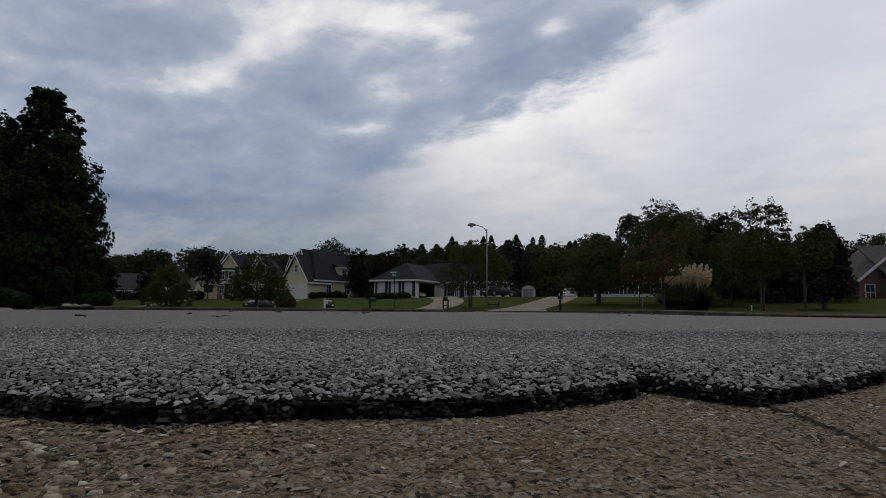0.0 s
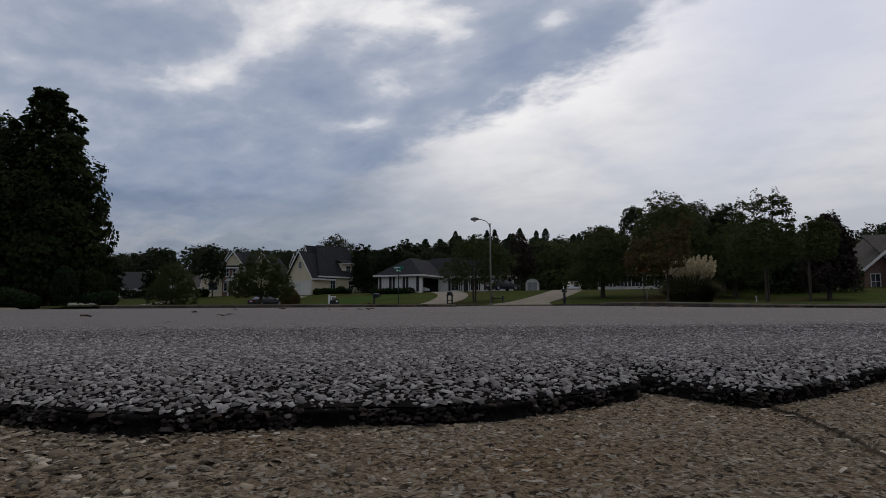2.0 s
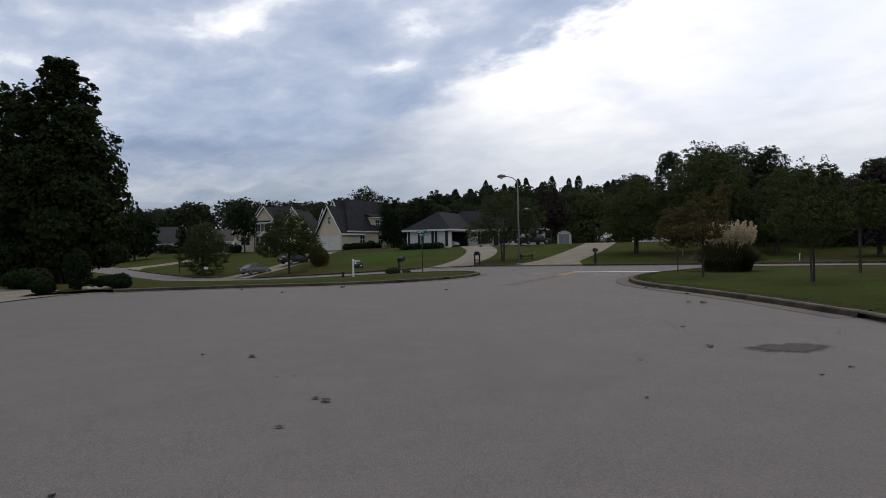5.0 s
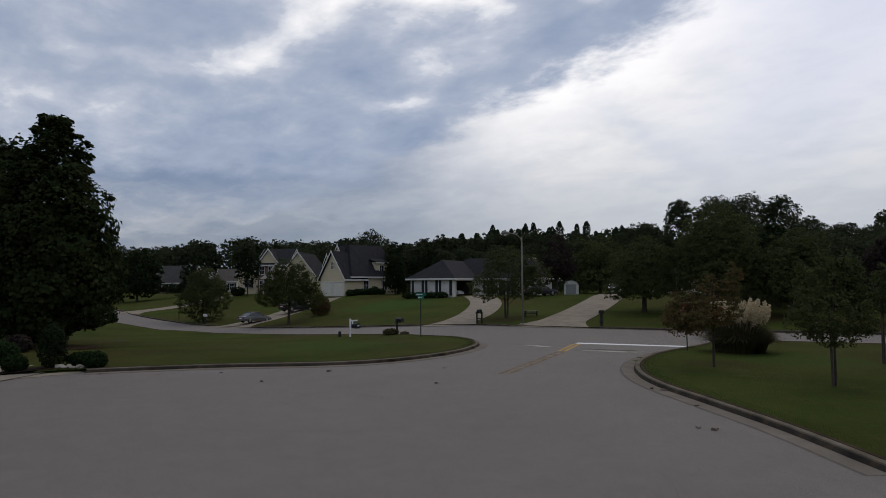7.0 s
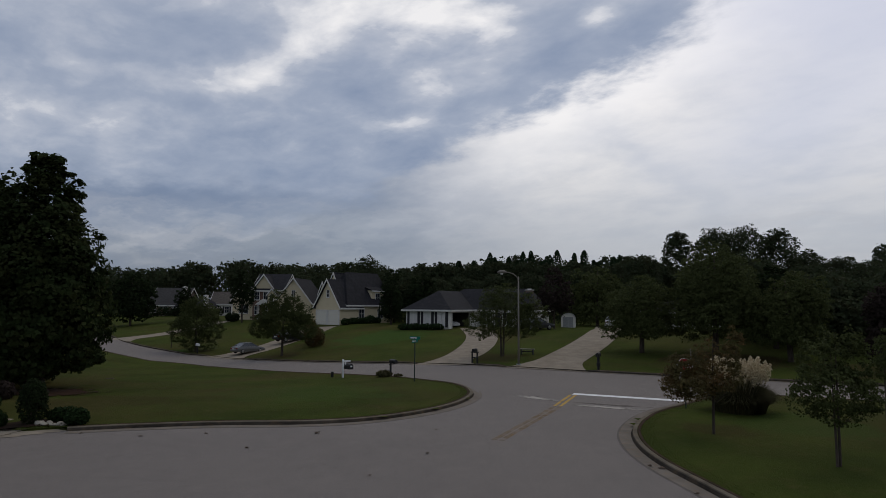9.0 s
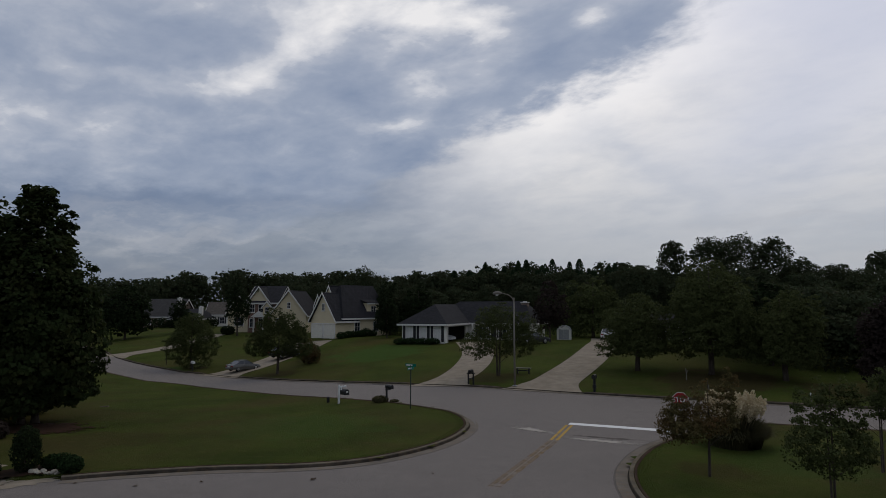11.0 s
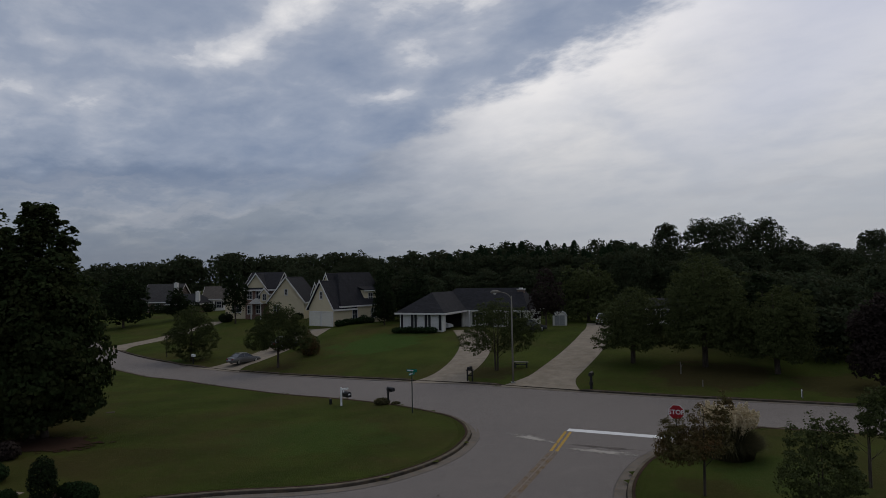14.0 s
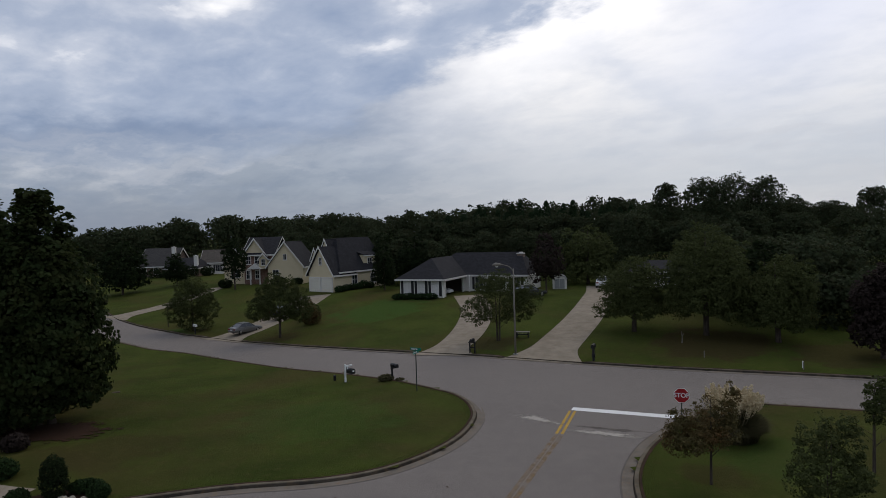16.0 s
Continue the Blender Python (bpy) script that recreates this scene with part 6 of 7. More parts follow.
def stop_sign():
    x, y = 12.8, 34.9
    t = thing("stop_sign", pose(x, y, ground_at(x, y), 0, 0, -22), "red octagonal stop sign with white lettering", "stop sign")
    s = Shape()
    s.box(0, 0.03, -0.2, 0.05, 0.03, 2.5)
    part("post", s, M["sign_pole"], t)
    zc, r = 1.95, 0.38
    def octagon(rad):
        return [(rad * math.cos(radians(22.5 + 45 * k)), zc + rad * math.sin(radians(22.5 + 45 * k))) for k in range(8)]
    s = Shape()
    s.prism(octagon(r), -0.006, 0.006)
    p = part("panel", s, M["sign_white"], t, "white border")
    s = Shape()
    s.prism(octagon(r - 0.025), -0.011, -0.007)
    part("face", s, M["sign_red"], p, "red face")
    cu = bpy.data.curves.new("lettering", "FONT")
    cu.body, cu.size, cu.extrude, cu.align_x, cu.align_y = "STOP", 0.30, 0.002, "CENTER", "CENTER"
    cu.offset = 0.006
    tmp = new("lettering_curve", cu)
    bpy.context.view_layer.update()
    me = bpy.data.meshes.new_from_object(tmp.evaluated_get(bpy.context.evaluated_depsgraph_get()))
    bpy.data.objects.remove(tmp)
    me.materials.clear()
    me.materials.append(M["sign_white"])
    me.transform(Matrix.Translation((0, -0.014, zc)) @ Matrix.Rotation(radians(90), 4, "X"))
    ob = new("lettering", me)
    ob.parent = p
    ob["label"] = "white letters reading STOP"


stop_sign()


def mailbox_box(parent, x, z, mat, name="box", rz=0.0, s=1.0):
    """A letter box with a rounded top, its door along -y."""
    b = Shape()
    out = [(-0.09 * s, 0), (0.09 * s, 0), (0.09 * s, 0.12 * s), (0.063 * s, 0.18 * s), (0, 0.205 * s), (-0.063 * s, 0.18 * s), (-0.09 * s, 0.12 * s)]
    b.prism([(x + a, z + c) for a, c in out], -0.26 * s, 0.24 * s)
    return part(name, b, M[mat], parent)


def white_mailbox():
    t = thing("mailbox", pose(-5.45, 50.75, ground_at(-5.45, 50.75), 0, 0, 40), "black mailbox hung from a white wooden post", "mailbox")
    s = Shape()
    s.box(0, 0, -0.2, 0.11, 0.11, 1.5, bevel=0.03)
    part("post", s, M["post_white"], t, "white wooden post")
    s = Shape()
    s.box(0.28, 0, 1.1, 0.62, 0.1, 0.1).box(0.2, 0, 0.92, 0.08, 0.08, 0.25, tilt=0)
    part("arm", s, M["post_white"], t)
    b = mailbox_box(t, 0.38, 0.60, "black", s=1.9)
    s = Shape()
    s.box(0.38, -0.50, 0.76, 0.16, 0.012, 0.1)
    part("number_plate", s, M["sign_white"], b, "pale bar in place of a number")


def black_mailbox():
    t = thing("mailbox", pose(-2.0, 49.85, ground_at(-2.0, 49.85), 0, 0, 40), "black mailbox on a dark post above low plants", "mailbox")
    s = Shape()
    s.box(0, 0, -0.2, 0.1, 0.1, 1.35, bevel=0.03).box(0.12, 0, 0.82, 0.5, 0.07, 0.06)
    part("post", s, M["black"], t)
    mailbox_box(t, 0.22, 0.9, "black", s=1.35)
    bush("border_plant", -2.45, 49.95, 0.55, 0.4, 0.42, "reed", 700, 0.16, "low strappy plants round a mailbox", 341, "plant")
    bush("border_plant", -1.45, 49.6, 0.3, 0.25, 0.16, "reed", 250, 0.12, "low strappy plant beside the street", 342, "plant")
    s = Shape()
    s.box(-6.35, 51.65, ground_at(-6.35, 51.65) - 0.1, 0.16, 0.16, 0.5, 30, bevel=0.03)
    solid("utility_stub", s, M["black"], "short black marker post on the lawn edge", "marker post")


def far_mailboxes():
    t = thing("mailbox", pose(-27.5, 82.2, ground_at(-27.5, 82.2), 0, 0, 40), "white mailbox on a dark post by the kerb", "mailbox")
    s = Shape()
    s.box(0, 0, -0.2, 0.12, 0.12, 1.1)
    part("post", s, M["black"], t)
    mailbox_box(t, 0, 0.9, "post_white", s=1.5)
    t = thing("mailbox", pose(13.3, 52.75, ground_at(13.3, 52.75), 0, 0, -26), "dark mailbox on a thick black post", "mailbox")
    s = Shape()
    s.box(0, 0, -0.2, 0.16, 0.16, 1.1, bevel=0.03).box(0, 0, 0.2, 0.24, 0.24, 0.3, bevel=0.05)
    part("post", s, M["black"], t)
    mailbox_box(t, 0, 0.92, "black", s=1.45)
    t = thing("mailbox", pose(4.35, 57.6, ground_at(4.35, 57.6), 0, 0, -26), "dark wooden mailbox stand beside a driveway", "mailbox")
    s = Shape()
    s.box(-0.22, 0, -0.2, 0.1, 0.1, 1.1).box(0.22, 0, -0.2, 0.1, 0.1, 1.1).box(0, 0, 0.8, 0.6, 0.34, 0.07).box(0, 0, 0.35, 0.5, 0.06, 0.08)
    part("stand", s, M["black"], t)
    mailbox_box(t, 0, 0.87, "black", s=1.3)


def lawn_stakes():
    s = Shape()
    s.box(26.4, 47.4, ground_at(26.4, 47.4) - 0.1, 0.06, 0.06, 0.6, 20, bevel=0.02)
    solid("marker_stake", s, M["post_white"], "short white marker stake on the lawn", "marker post")
    x, y, z = 21.6, 56.2, ground_at(21.6, 56.2)
    s = Shape()
    s.tube([(x, y, z - 0.1), (x + 0.03, y, z + 0.5), (x - 0.02, y, z + 0.95)], [0.05, 0.04, 0.03], 7).tube([(x, y, z + 0.45), (x + 0.16, y, z + 0.8)], [0.03, 0.015], 6)
    solid("garden_stake", s, M["lamp_pole"], "pale forked wooden stake on the lawn", "stake")


lawn_stakes()
white_mailbox()
black_mailbox()
far_mailboxes()


def bench():
    t = thing("garden_bench", pose(9.3, 62.0, ground_at(9.3, 62.0), 0, 0, -18), "low dark garden bench with a pale seat board", "bench")
    s = Shape()
    s.box(0, 0, 0.44, 1.3, 0.4, 0.06, bevel=0.015)
    part("seat", s, M["lamp_pole"], t, "pale seat board")
    for sx in (-0.52, 0.52):
        s = Shape()
        s.box(sx, 0, -0.03, 0.1, 0.36, 0.47)
        part("leg", s, M["black"], t)
    s = Shape()
    s.box(0, 0, 0.2, 0.95, 0.06, 0.1)
    part("stretcher", s, M["black"], t)


bench()
for px, py, h, lab in ((26.2, 47.0, 0.5, "short white marker post by the kerb"), (21.4, 51.6, 0.5, "short white marker post under the maples")):
    s = Shape()
    s.tube([(px, py, ground_at(px, py) - 0.1), (px, py, ground_at(px, py) + h)], [0.04, 0.035], 8)
    solid("marker_post", s, M["lamp_pole"], lab, "marker post")
s = Shape()
s.box(-22.1, 51.1, ground_at(-22.1, 51.1) - 0.05, 0.55, 0.4, 0.1, 20, bevel=0.03)
solid("utility_cover", s, M["kerb_dark"], "dull concrete utility cover in the lawn", "utility cover")
s = Shape()
s.tube([(-32.6, 86.9, ground_at(-32.6, 86.9) - 0.1), (-32.6, 86.9, ground_at(-32.6, 86.9) + 2.9)], [0.06, 0.05], 8)
solid("utility_post", s, M["bark"], "thin dark post beside the kerb", "post")


def car(x, y, rz, paint, label, z=None):
    """A saloon, nose along +y."""
    t = thing("car", pose(x, y, ground_at(x, y) + 0.03 if z is None else z, 0, 0, rz), label, "car")
    prof = [(-2.3, 0.45, 0.78, 0.80), (-2.2, 0.28, 0.92, 0.84), (-1.6, 0.25, 0.98, 0.88), (-0.9, 0.24, 0.98, 0.90), (0.2, 0.24, 0.95, 0.90), (1.0, 0.24, 0.92, 0.89), (1.7, 0.26, 0.82, 0.87), (2.15, 0.30, 0.70, 0.82), (2.3, 0.42, 0.60, 0.74)]
    vs, fs = [], []
    for py, lo, hi, hw in prof:
        vs += [(-hw, py, lo), (-hw - 0.02, py, (lo + hi) / 2), (-hw + 0.05, py, hi - 0.03), (-hw * 0.6, py, hi), (hw * 0.6, py, hi), (hw - 0.05, py, hi - 0.03), (hw + 0.02, py, (lo + hi) / 2), (hw, py, lo)]
    for i in range(len(prof) - 1):
        for k in range(8):
            fs.append((i * 8 + k, i * 8 + (k + 1) % 8, i * 8 + 8 + (k + 1) % 8, i * 8 + 8 + k))
    fs += [tuple(range(7, -1, -1)), tuple(8 * (len(prof) - 1) + k for k in range(8))]
    s = Shape()
    s.add(vs, fs)
    part("body", s, M[paint], t, smooth=False)
    cab = [(-1.75, 0.97, 0.78), (-1.0, 1.40, 0.60), (0.15, 1.42, 0.60), (1.0, 0.93, 0.78)]
    s = Shape()
    vs = []
    for py, hz, hw in cab:
        vs += [(-hw, py, hz), (hw, py, hz)]
    vs2 = [(-0.80, -1.75, 0.93), (0.80, -1.75, 0.93), (0.80, 1.0, 0.90), (-0.80, 1.0, 0.90)]
    s.add(vs + vs2, [(0, 1, 3, 2), (4, 5, 7, 6), (2, 4, 6, 11, 8, 0), (1, 9, 10, 7, 5, 3)])
    part("glazing", s, M["glass"], t, "dark car windows")
    s = Shape()
    s.sheet([(-0.60, -1.0, 1.405), (0.60, -1.0, 1.405), (0.60, 0.15, 1.425), (-0.60, 0.15, 1.425)], 0.04)
    for k in (-1, 1):
        s.tube([(k * 0.79, -1.75, 0.96), (k * 0.61, -1.0, 1.40), (k * 0.61, 0.15, 1.42), (k * 0.79, 1.0, 0.93)], [0.035] * 4, 6)
        s.tube([(k * 0.80, -0.4, 0.93), (k * 0.61, -0.4, 1.41)], [0.03, 0.03], 6)
    part("roof", s, M[paint], t)
    for wx in (-0.80, 0.80):
        for wy in (-1.42, 1.42):
            s = Shape()
            s.tube([(wx - 0.1, wy, 0.32), (wx - 0.07, wy, 0.32), (wx + 0.07, wy, 0.32), (wx + 0.1, wy, 0.32)], [0.29, 0.325, 0.325, 0.29], 18)
            w = part("wheel", s, M["tyre"], t)
            s = Shape()
            ox = wx + (0.1 if wx > 0 else -0.1)
            s.tube([(ox, wy, 0.32), (ox + (0.02 if wx > 0 else -0.02), wy, 0.32)], [0.2, 0.17], 14)
            part("rim", s, M["rim"], w)
    for k in (-1, 1):
        s = Shape()
        s.box(k * 0.62, -2.27, 0.66, 0.34, 0.08, 0.14)
        part("tail_lamp", s, M["tail"], t)
        s = Shape()
        s.box(k * 0.58, 2.2, 0.52, 0.36, 0.14, 0.12)
        part("headlamp", s, M["head"], t)
        s = Shape()
        s.box(k * 0.95, 0.78, 0.9, 0.16, 0.1, 0.1)
        part("mirror", s, M[paint], t)
    for by, bz in ((-2.32, 0.38), (2.27, 0.34)):
        s = Shape()
        s.box(0, by, bz, 1.45, 0.1, 0.2, bevel=0.03)
        part("bumper", s, M[paint], t)
    s = Shape()
    s.box(0, -2.36, 0.6, 0.5, 0.02, 0.12)
    part("plate", s, M["sign_white"], t, "blank pale number plate")
    return t


car(25.2, 91.5, -20, "van", "white car parked at the end of a driveway")
car(13.2, 82.0, -60, "black", "dark car parked beside the white house")
small = car(-20.9, 80.3, -38, "car_paint", "silver saloon car parked on a driveway")
small.matrix_world = small.matrix_world @ Matrix.Scale(0.84, 4)
car(-17.2, 86.2, -42, "black", "dark saloon car parked on a driveway")
car(1.95, 90.1, -116, "van", "white car parked inside the open garage", ground_at(1, 88) - 0.05)


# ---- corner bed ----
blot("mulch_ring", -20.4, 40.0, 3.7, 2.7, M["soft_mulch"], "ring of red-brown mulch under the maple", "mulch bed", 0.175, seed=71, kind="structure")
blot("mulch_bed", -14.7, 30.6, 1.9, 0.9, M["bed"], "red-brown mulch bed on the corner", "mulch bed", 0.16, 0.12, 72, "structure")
bush("cone_shrub", -14.7, 30.6, 0.55, 0.55, 1.75, "dark", 3600, 0.085, "tall clipped dark evergreen shrub", 351, top=[((0, 0, 0.75), (0.53, 0.53, 0.78)), ((0, 0, 1.12), (0.48, 0.48, 0.64))])
bush("ball_shrub", -16.0, 30.3, 0.46, 0.44, 0.66, "shrub", 2400, 0.09, "low clipped ball-shaped evergreen", 352)
bush("ball_shrub", -12.75, 30.25, 0.42, 0.40, 0.64, "shrub", 2400, 0.09, "low clipped ball-shaped evergreen by the kerb", 353)
bush("ball_shrub", -13.6, 30.95, 0.75, 0.36, 0.56, "shrub", 2200, 0.09, "low clipped evergreen behind garden rocks", 354)
bush("ball_shrub", -18.6, 33.0, 0.9, 0.7, 0.9, "shrub", 2200, 0.11, "low clipped evergreen beside the driveway", 355)
bush("red_shrub", -20.2, 36.8, 0.65, 0.6, 0.9, "purple", 1500, 0.13, "reddish shrub behind the corner bed", 356)


def rock(x, y, r, seed):
    rng = np.random.default_rng(seed)
    bm = bmesh.new()
    bmesh.ops.create_icosphere(bm, subdivisions=2, radius=r)
    for v in bm.verts:
        v.co *= 1 + 0.45 * noise.noise(v.co * 4 / r + Vector((seed, 0, 0)))
        v.co.z *= 0.65
    me = bpy.data.meshes.new("garden_rock")
    bm.to_mesh(me)
    bm.free()
    me.materials.append(M["rock"])
    ob = new("garden_rock", me)
    ob.matrix_world = pose(x, y, ground_at(x, y) + r * 0.35, 0, 0, float(rng.uniform(0, 360)))
    tagged(ob, "pale rounded garden rock in the mulch", "rock", "bed rocks")


rr = random.Random(5)
for k in range(15):
    rock(-14.35 + 1.2 * k / 14 + rr.uniform(-0.06, 0.06), 30.35 - 0.25 * k / 14 + rr.uniform(-0.12, 0.12), rr.uniform(0.07, 0.15), 400 + k)

# ---- the worn road edge at the start ----
EDGE_X = [p[0] for p in EDGE]
EDGE_Y = [p[1] for p in EDGE]
GUTTER_Z = -0.0128
CRACK = [(-0.165, 2.43), (-0.173, 2.383), (-0.172, 2.348), (-0.176, 2.33), (-0.186, 2.287), (-0.2, 2.245), (-0.2, 2.19), (-0.21, 2.1), (-0.19, 1.9)]


def edge_y(x):
    return float(np.interp(x, EDGE_X, EDGE_Y)) + 0.004 * math.sin(x * 61) + 0.003 * math.sin(x * 137 + 1)


def build_edge():
    # tar face below the lip of the asphalt
    vs, fs = [], []
    xs = np.linspace(-1.0, 0.3, 420)
    rng = np.random.default_rng(91)
    for i, x in enumerate(xs):
        y = edge_y(x)
        for d, z in ((0.03, -0.004), (0.012, -0.0035), (-0.002, -0.0045), (0.003, -0.008), (0.001, -0.012), (-0.006, GUTTER_Z - 0.004)):
            vs.append((x, y + d + rng.uniform(-0.0022, 0.0022), z + rng.uniform(-0.0008, 0.0008)))
        if i:
            a = (i - 1) * 6
            fs += [(a + k, a + k + 1, a + 7 + k, a + 6 + k) for k in range(5)]
    tagged(new("asphalt_lip", mesh_from("asphalt_lip", vs, fs, M["tar"], True)), "crumbling black edge of the asphalt layer", "road edge", kind="structure")
    # concrete gutter pan, with a raised grain and a crack
    gx = np.concatenate([np.linspace(-1.3, -0.86, 40), np.linspace(-0.85, 0.12, 270), np.linspace(0.13, 0.7, 50)])
    gy = np.concatenate([np.linspace(1.55, 2.07, 60), np.linspace(2.075, 2.5, 125), np.linspace(2.51, 2.78, 30)])
    X, Y = np.meshgrid(gx, gy)
    crack = CRACK
    x, y = X.ravel(), Y.ravel()
    dist, _, _ = nearest(x, y, crack, False)
    z = GUTTER_Z + 0.0011 * np.sin(x * 9 + 1) * np.cos(y * 7) + 0.0007 * np.sin(x * 83) * np.sin(y * 71 + x * 30)
    grain = np.array([noise.noise((a * 190, b * 190, 0)) + 0.8 * noise.noise((a * 430, b * 430, 5)) for a, b in zip(x.tolist(), y.tolist())])
    z = z + 0.0013 * grain
    z = z - 0.004 * np.exp(-(dist / 0.0032) ** 2) + np.where(x > np.interp(y, [c[1] for c in crack[::-1]], [c[0] for c in crack[::-1]]), 0.0012, 0.0)
    i = np.arange(len(x)).reshape(X.shape)
    q = np.stack([i[:-1, :-1].ravel(), i[:-1, 1:].ravel(), i[1:, 1:].ravel(), i[1:, :-1].ravel()], 1)
    tagged(new("gutter", mesh_arrays("gutter", np.stack([x, y, z], 1), q, M["gutter"], True)), "worn brown concrete gutter with exposed aggregate", "gutter", kind="structure")
    vs, fs = [], []
    run = curve_through(CRACK, 0.004)
    for i, (px, py) in enumerate(run):
        w = 0.0008 * rng.uniform(0.3, 1.2)
        ox = rng.uniform(-0.0012, 0.0012)
        pz = GUTTER_Z + 0.0011 * math.sin(px * 9 + 1) * math.cos(py * 7) - 0.0006
        vs += [(px + ox - w, py, pz), (px + ox + w, py, pz + 0.0012)]
        if i:
            fs.append((2 * i - 2, 2 * i - 1, 2 * i + 1, 2 * i))
    tagged(new("gutter_crack", mesh_from("gutter_crack", vs, fs, M["kerb_shade_crack"])), "thin dark crack across the gutter concrete", "crack", kind="structure")
    line = [(-9, 3.6), (-6, 2.6), (-3.5, 1.75), (-1.3, 1.62), (0.7, 1.9), (2.6, 2.8), (4.9, 4.5)]
    sweep("kerb_start", curve_through(line, 0.4), [(-0.10, -0.05), (-0.08, 0.11), (-0.05, 0.13), (0.09, 0.135), (0.11, -0.05)], M["kerb"], "weathered concrete kerb behind the gutter", "kerb")
    # gutter either side of the start
    for a, b in (([(-9, 4.1), (-6, 3.1), (-3.5, 2.35), (-1.3, 2.05)], "gutter_left"), ([(0.7, 2.35), (2.6, 3.25), (4.9, 5.0)], "gutter_right")):
        vs, fs = [], []
        pts = curve_through(a, 0.3)
        for k, (px, py) in enumerate(pts):
            vs += [(px, py - 0.75, -0.012), (px, py + 0.75, -0.018)]
            if k:
                fs.append((2 * k - 2, 2 * k - 1, 2 * k + 1, 2 * k))
        tagged(new(b, mesh_from(b, vs, fs, M["gutter"])), "worn brown concrete gutter", "gutter", kind="structure")


build_edge()


def octa():
    v = np.array([(1, 0, 0), (0, 1, 0), (-1, 0, 0), (0, -1, 0), (0.15, 0.1, 0.8), (0, 0, -0.8)], float)
    f = np.array([(0, 1, 4), (1, 2, 4), (2, 3, 4), (3, 0, 4), (1, 0, 5), (2, 1, 5), (3, 2, 5), (0, 3, 5)])
    return v, f


def chip():
    """A flat-topped broken stone with five corners."""
    v, f = [], []
    for r, z in ((1.08, -0.35), (0.84, 0.5)):
        v += [(r * math.cos(k * math.pi * 0.4), r * math.sin(k * math.pi * 0.4), z) for k in range(5)]
    for a in range(5):
        b = (a + 1) % 5
        f += [(a, b, b + 5), (a, b + 5, a + 5)]
    f += [(5, 6, 7), (5, 7, 8), (5, 8, 9)]
    return np.array(v), np.array(f)


def pebbles(name, x, y, z, size, material, label, seed, flat=0.55, coarse=False, tilt=0.28, jag=0.36, slope=None):
    """Angular stones with broken, flattish tops, each turned and shaped on its own."""
    rng = np.random.default_rng(seed)
    base, tri = octa() if coarse else chip()
    n, k = len(x), len(base)
    if coarse:
        v = base[None] * (1 + rng.uniform(-jag, jag, (n, k)))[:, :, None]
        v[:, :, 2] = np.minimum(v[:, :, 2], rng.uniform(0.35, 0.75, n)[:, None])
    else:
        corner = np.tile(1 + rng.uniform(-jag, jag, (n, 5)), (1, 2)) + rng.uniform(-0.08, 0.08, (n, k))
        v = base[None] * np.stack([corner, corner, 1 + rng.uniform(-0.2, 0.2, (n, k))], 2)
        turn = np.tile(rng.uniform(-0.42, 0.42, (n, 5)), (1, 2))
        ct, st = np.cos(turn), np.sin(turn)
        v[:, :, 0], v[:, :, 1] = v[:, :, 0] * ct - v[:, :, 1] * st, v[:, :, 0] * st + v[:, :, 1] * ct
    sc = np.stack([size * rng.uniform(0.8, 1.45, n), size * rng.uniform(0.6, 1.0, n), size * flat * rng.uniform(0.7, 1.2, n)], 1)
    v = v * sc[:, None, :]
    a, b = rng.uniform(0, 2 * np.pi, n), rng.normal(0, tilt, n)
    ca, sa, cb, sb = np.cos(a), np.sin(a), np.cos(b), np.sin(b)
    vx, vy, vz = v[:, :, 0], v[:, :, 1], v[:, :, 2]
    vy, vz = vy * cb[:, None] - vz * sb[:, None], vy * sb[:, None] + vz * cb[:, None]
    vx, vy = vx * ca[:, None] - vy * sa[:, None], vx * sa[:, None] + vy * ca[:, None]
    if slope is not None:
        vz = vz + vy * slope[:, None]
    w = np.stack([vx + x[:, None], vy + y[:, None], vz + z[:, None]], 2).reshape(-1, 3)
    f = (tri[None] + (np.arange(n) * k)[:, None, None]).reshape(-1, 3)
    ob = new(name, mesh_arrays(name, w, f, material))
    return tagged(ob, label, "stones", kind="stuff")


def shoulder(x, y):
    """The height of the road's rounded rim, and its slope towards the gutter."""
    d = np.maximum(y - np.interp(x, EDGE_X, EDGE_Y), 0)
    fade = np.clip((3.6 - y) / 1.0, 0, 1)
    e = np.exp(-d / 0.035)
    wob = 0.0002 * np.sin(x * 57 + y * 31) * np.sin(y * 49 - x * 23)
    return (0.005 - 0.0085 * e + wob) * fade, 0.0085 / 0.035 * e * fade


def single_stones(parent, name, material, count, lo, hi, place, height, tilt):
    """Larger broken stones that can be told apart, each an object on one of a few shared meshes."""
    rng = np.random.default_rng(count)
    shapes = []
    for k in range(9):
        base, tri = chip()
        corner = np.tile(1 + rng.uniform(-0.45, 0.45, 5), 2)
        v = base * np.stack([corner * 1.25, corner * rng.uniform(0.6, 0.95), np.full(10, 0.55)], 1)
        v[5:, 2] += rng.uniform(-0.15, 0.15, 5)
        shapes.append(mesh_arrays(name, v, tri, material))
    for k in range(count):
        x = -0.80 + 0.95 * (k + float(rng.uniform(0, 1))) / count
        y = place(x, float(np.interp(x, EDGE_X, EDGE_Y)), float(rng.uniform(0, 1)))
        ob = new(name, shapes[k % 9])
        r = float(rng.uniform(lo, hi))
        ob.matrix_world = Matrix.LocRotScale((x, y, height(x, y)), Euler((float(rng.normal(0, tilt)), float(rng.normal(0, tilt)), float(rng.uniform(0, 6.28)))), (r, r, r))
        ob.parent = parent


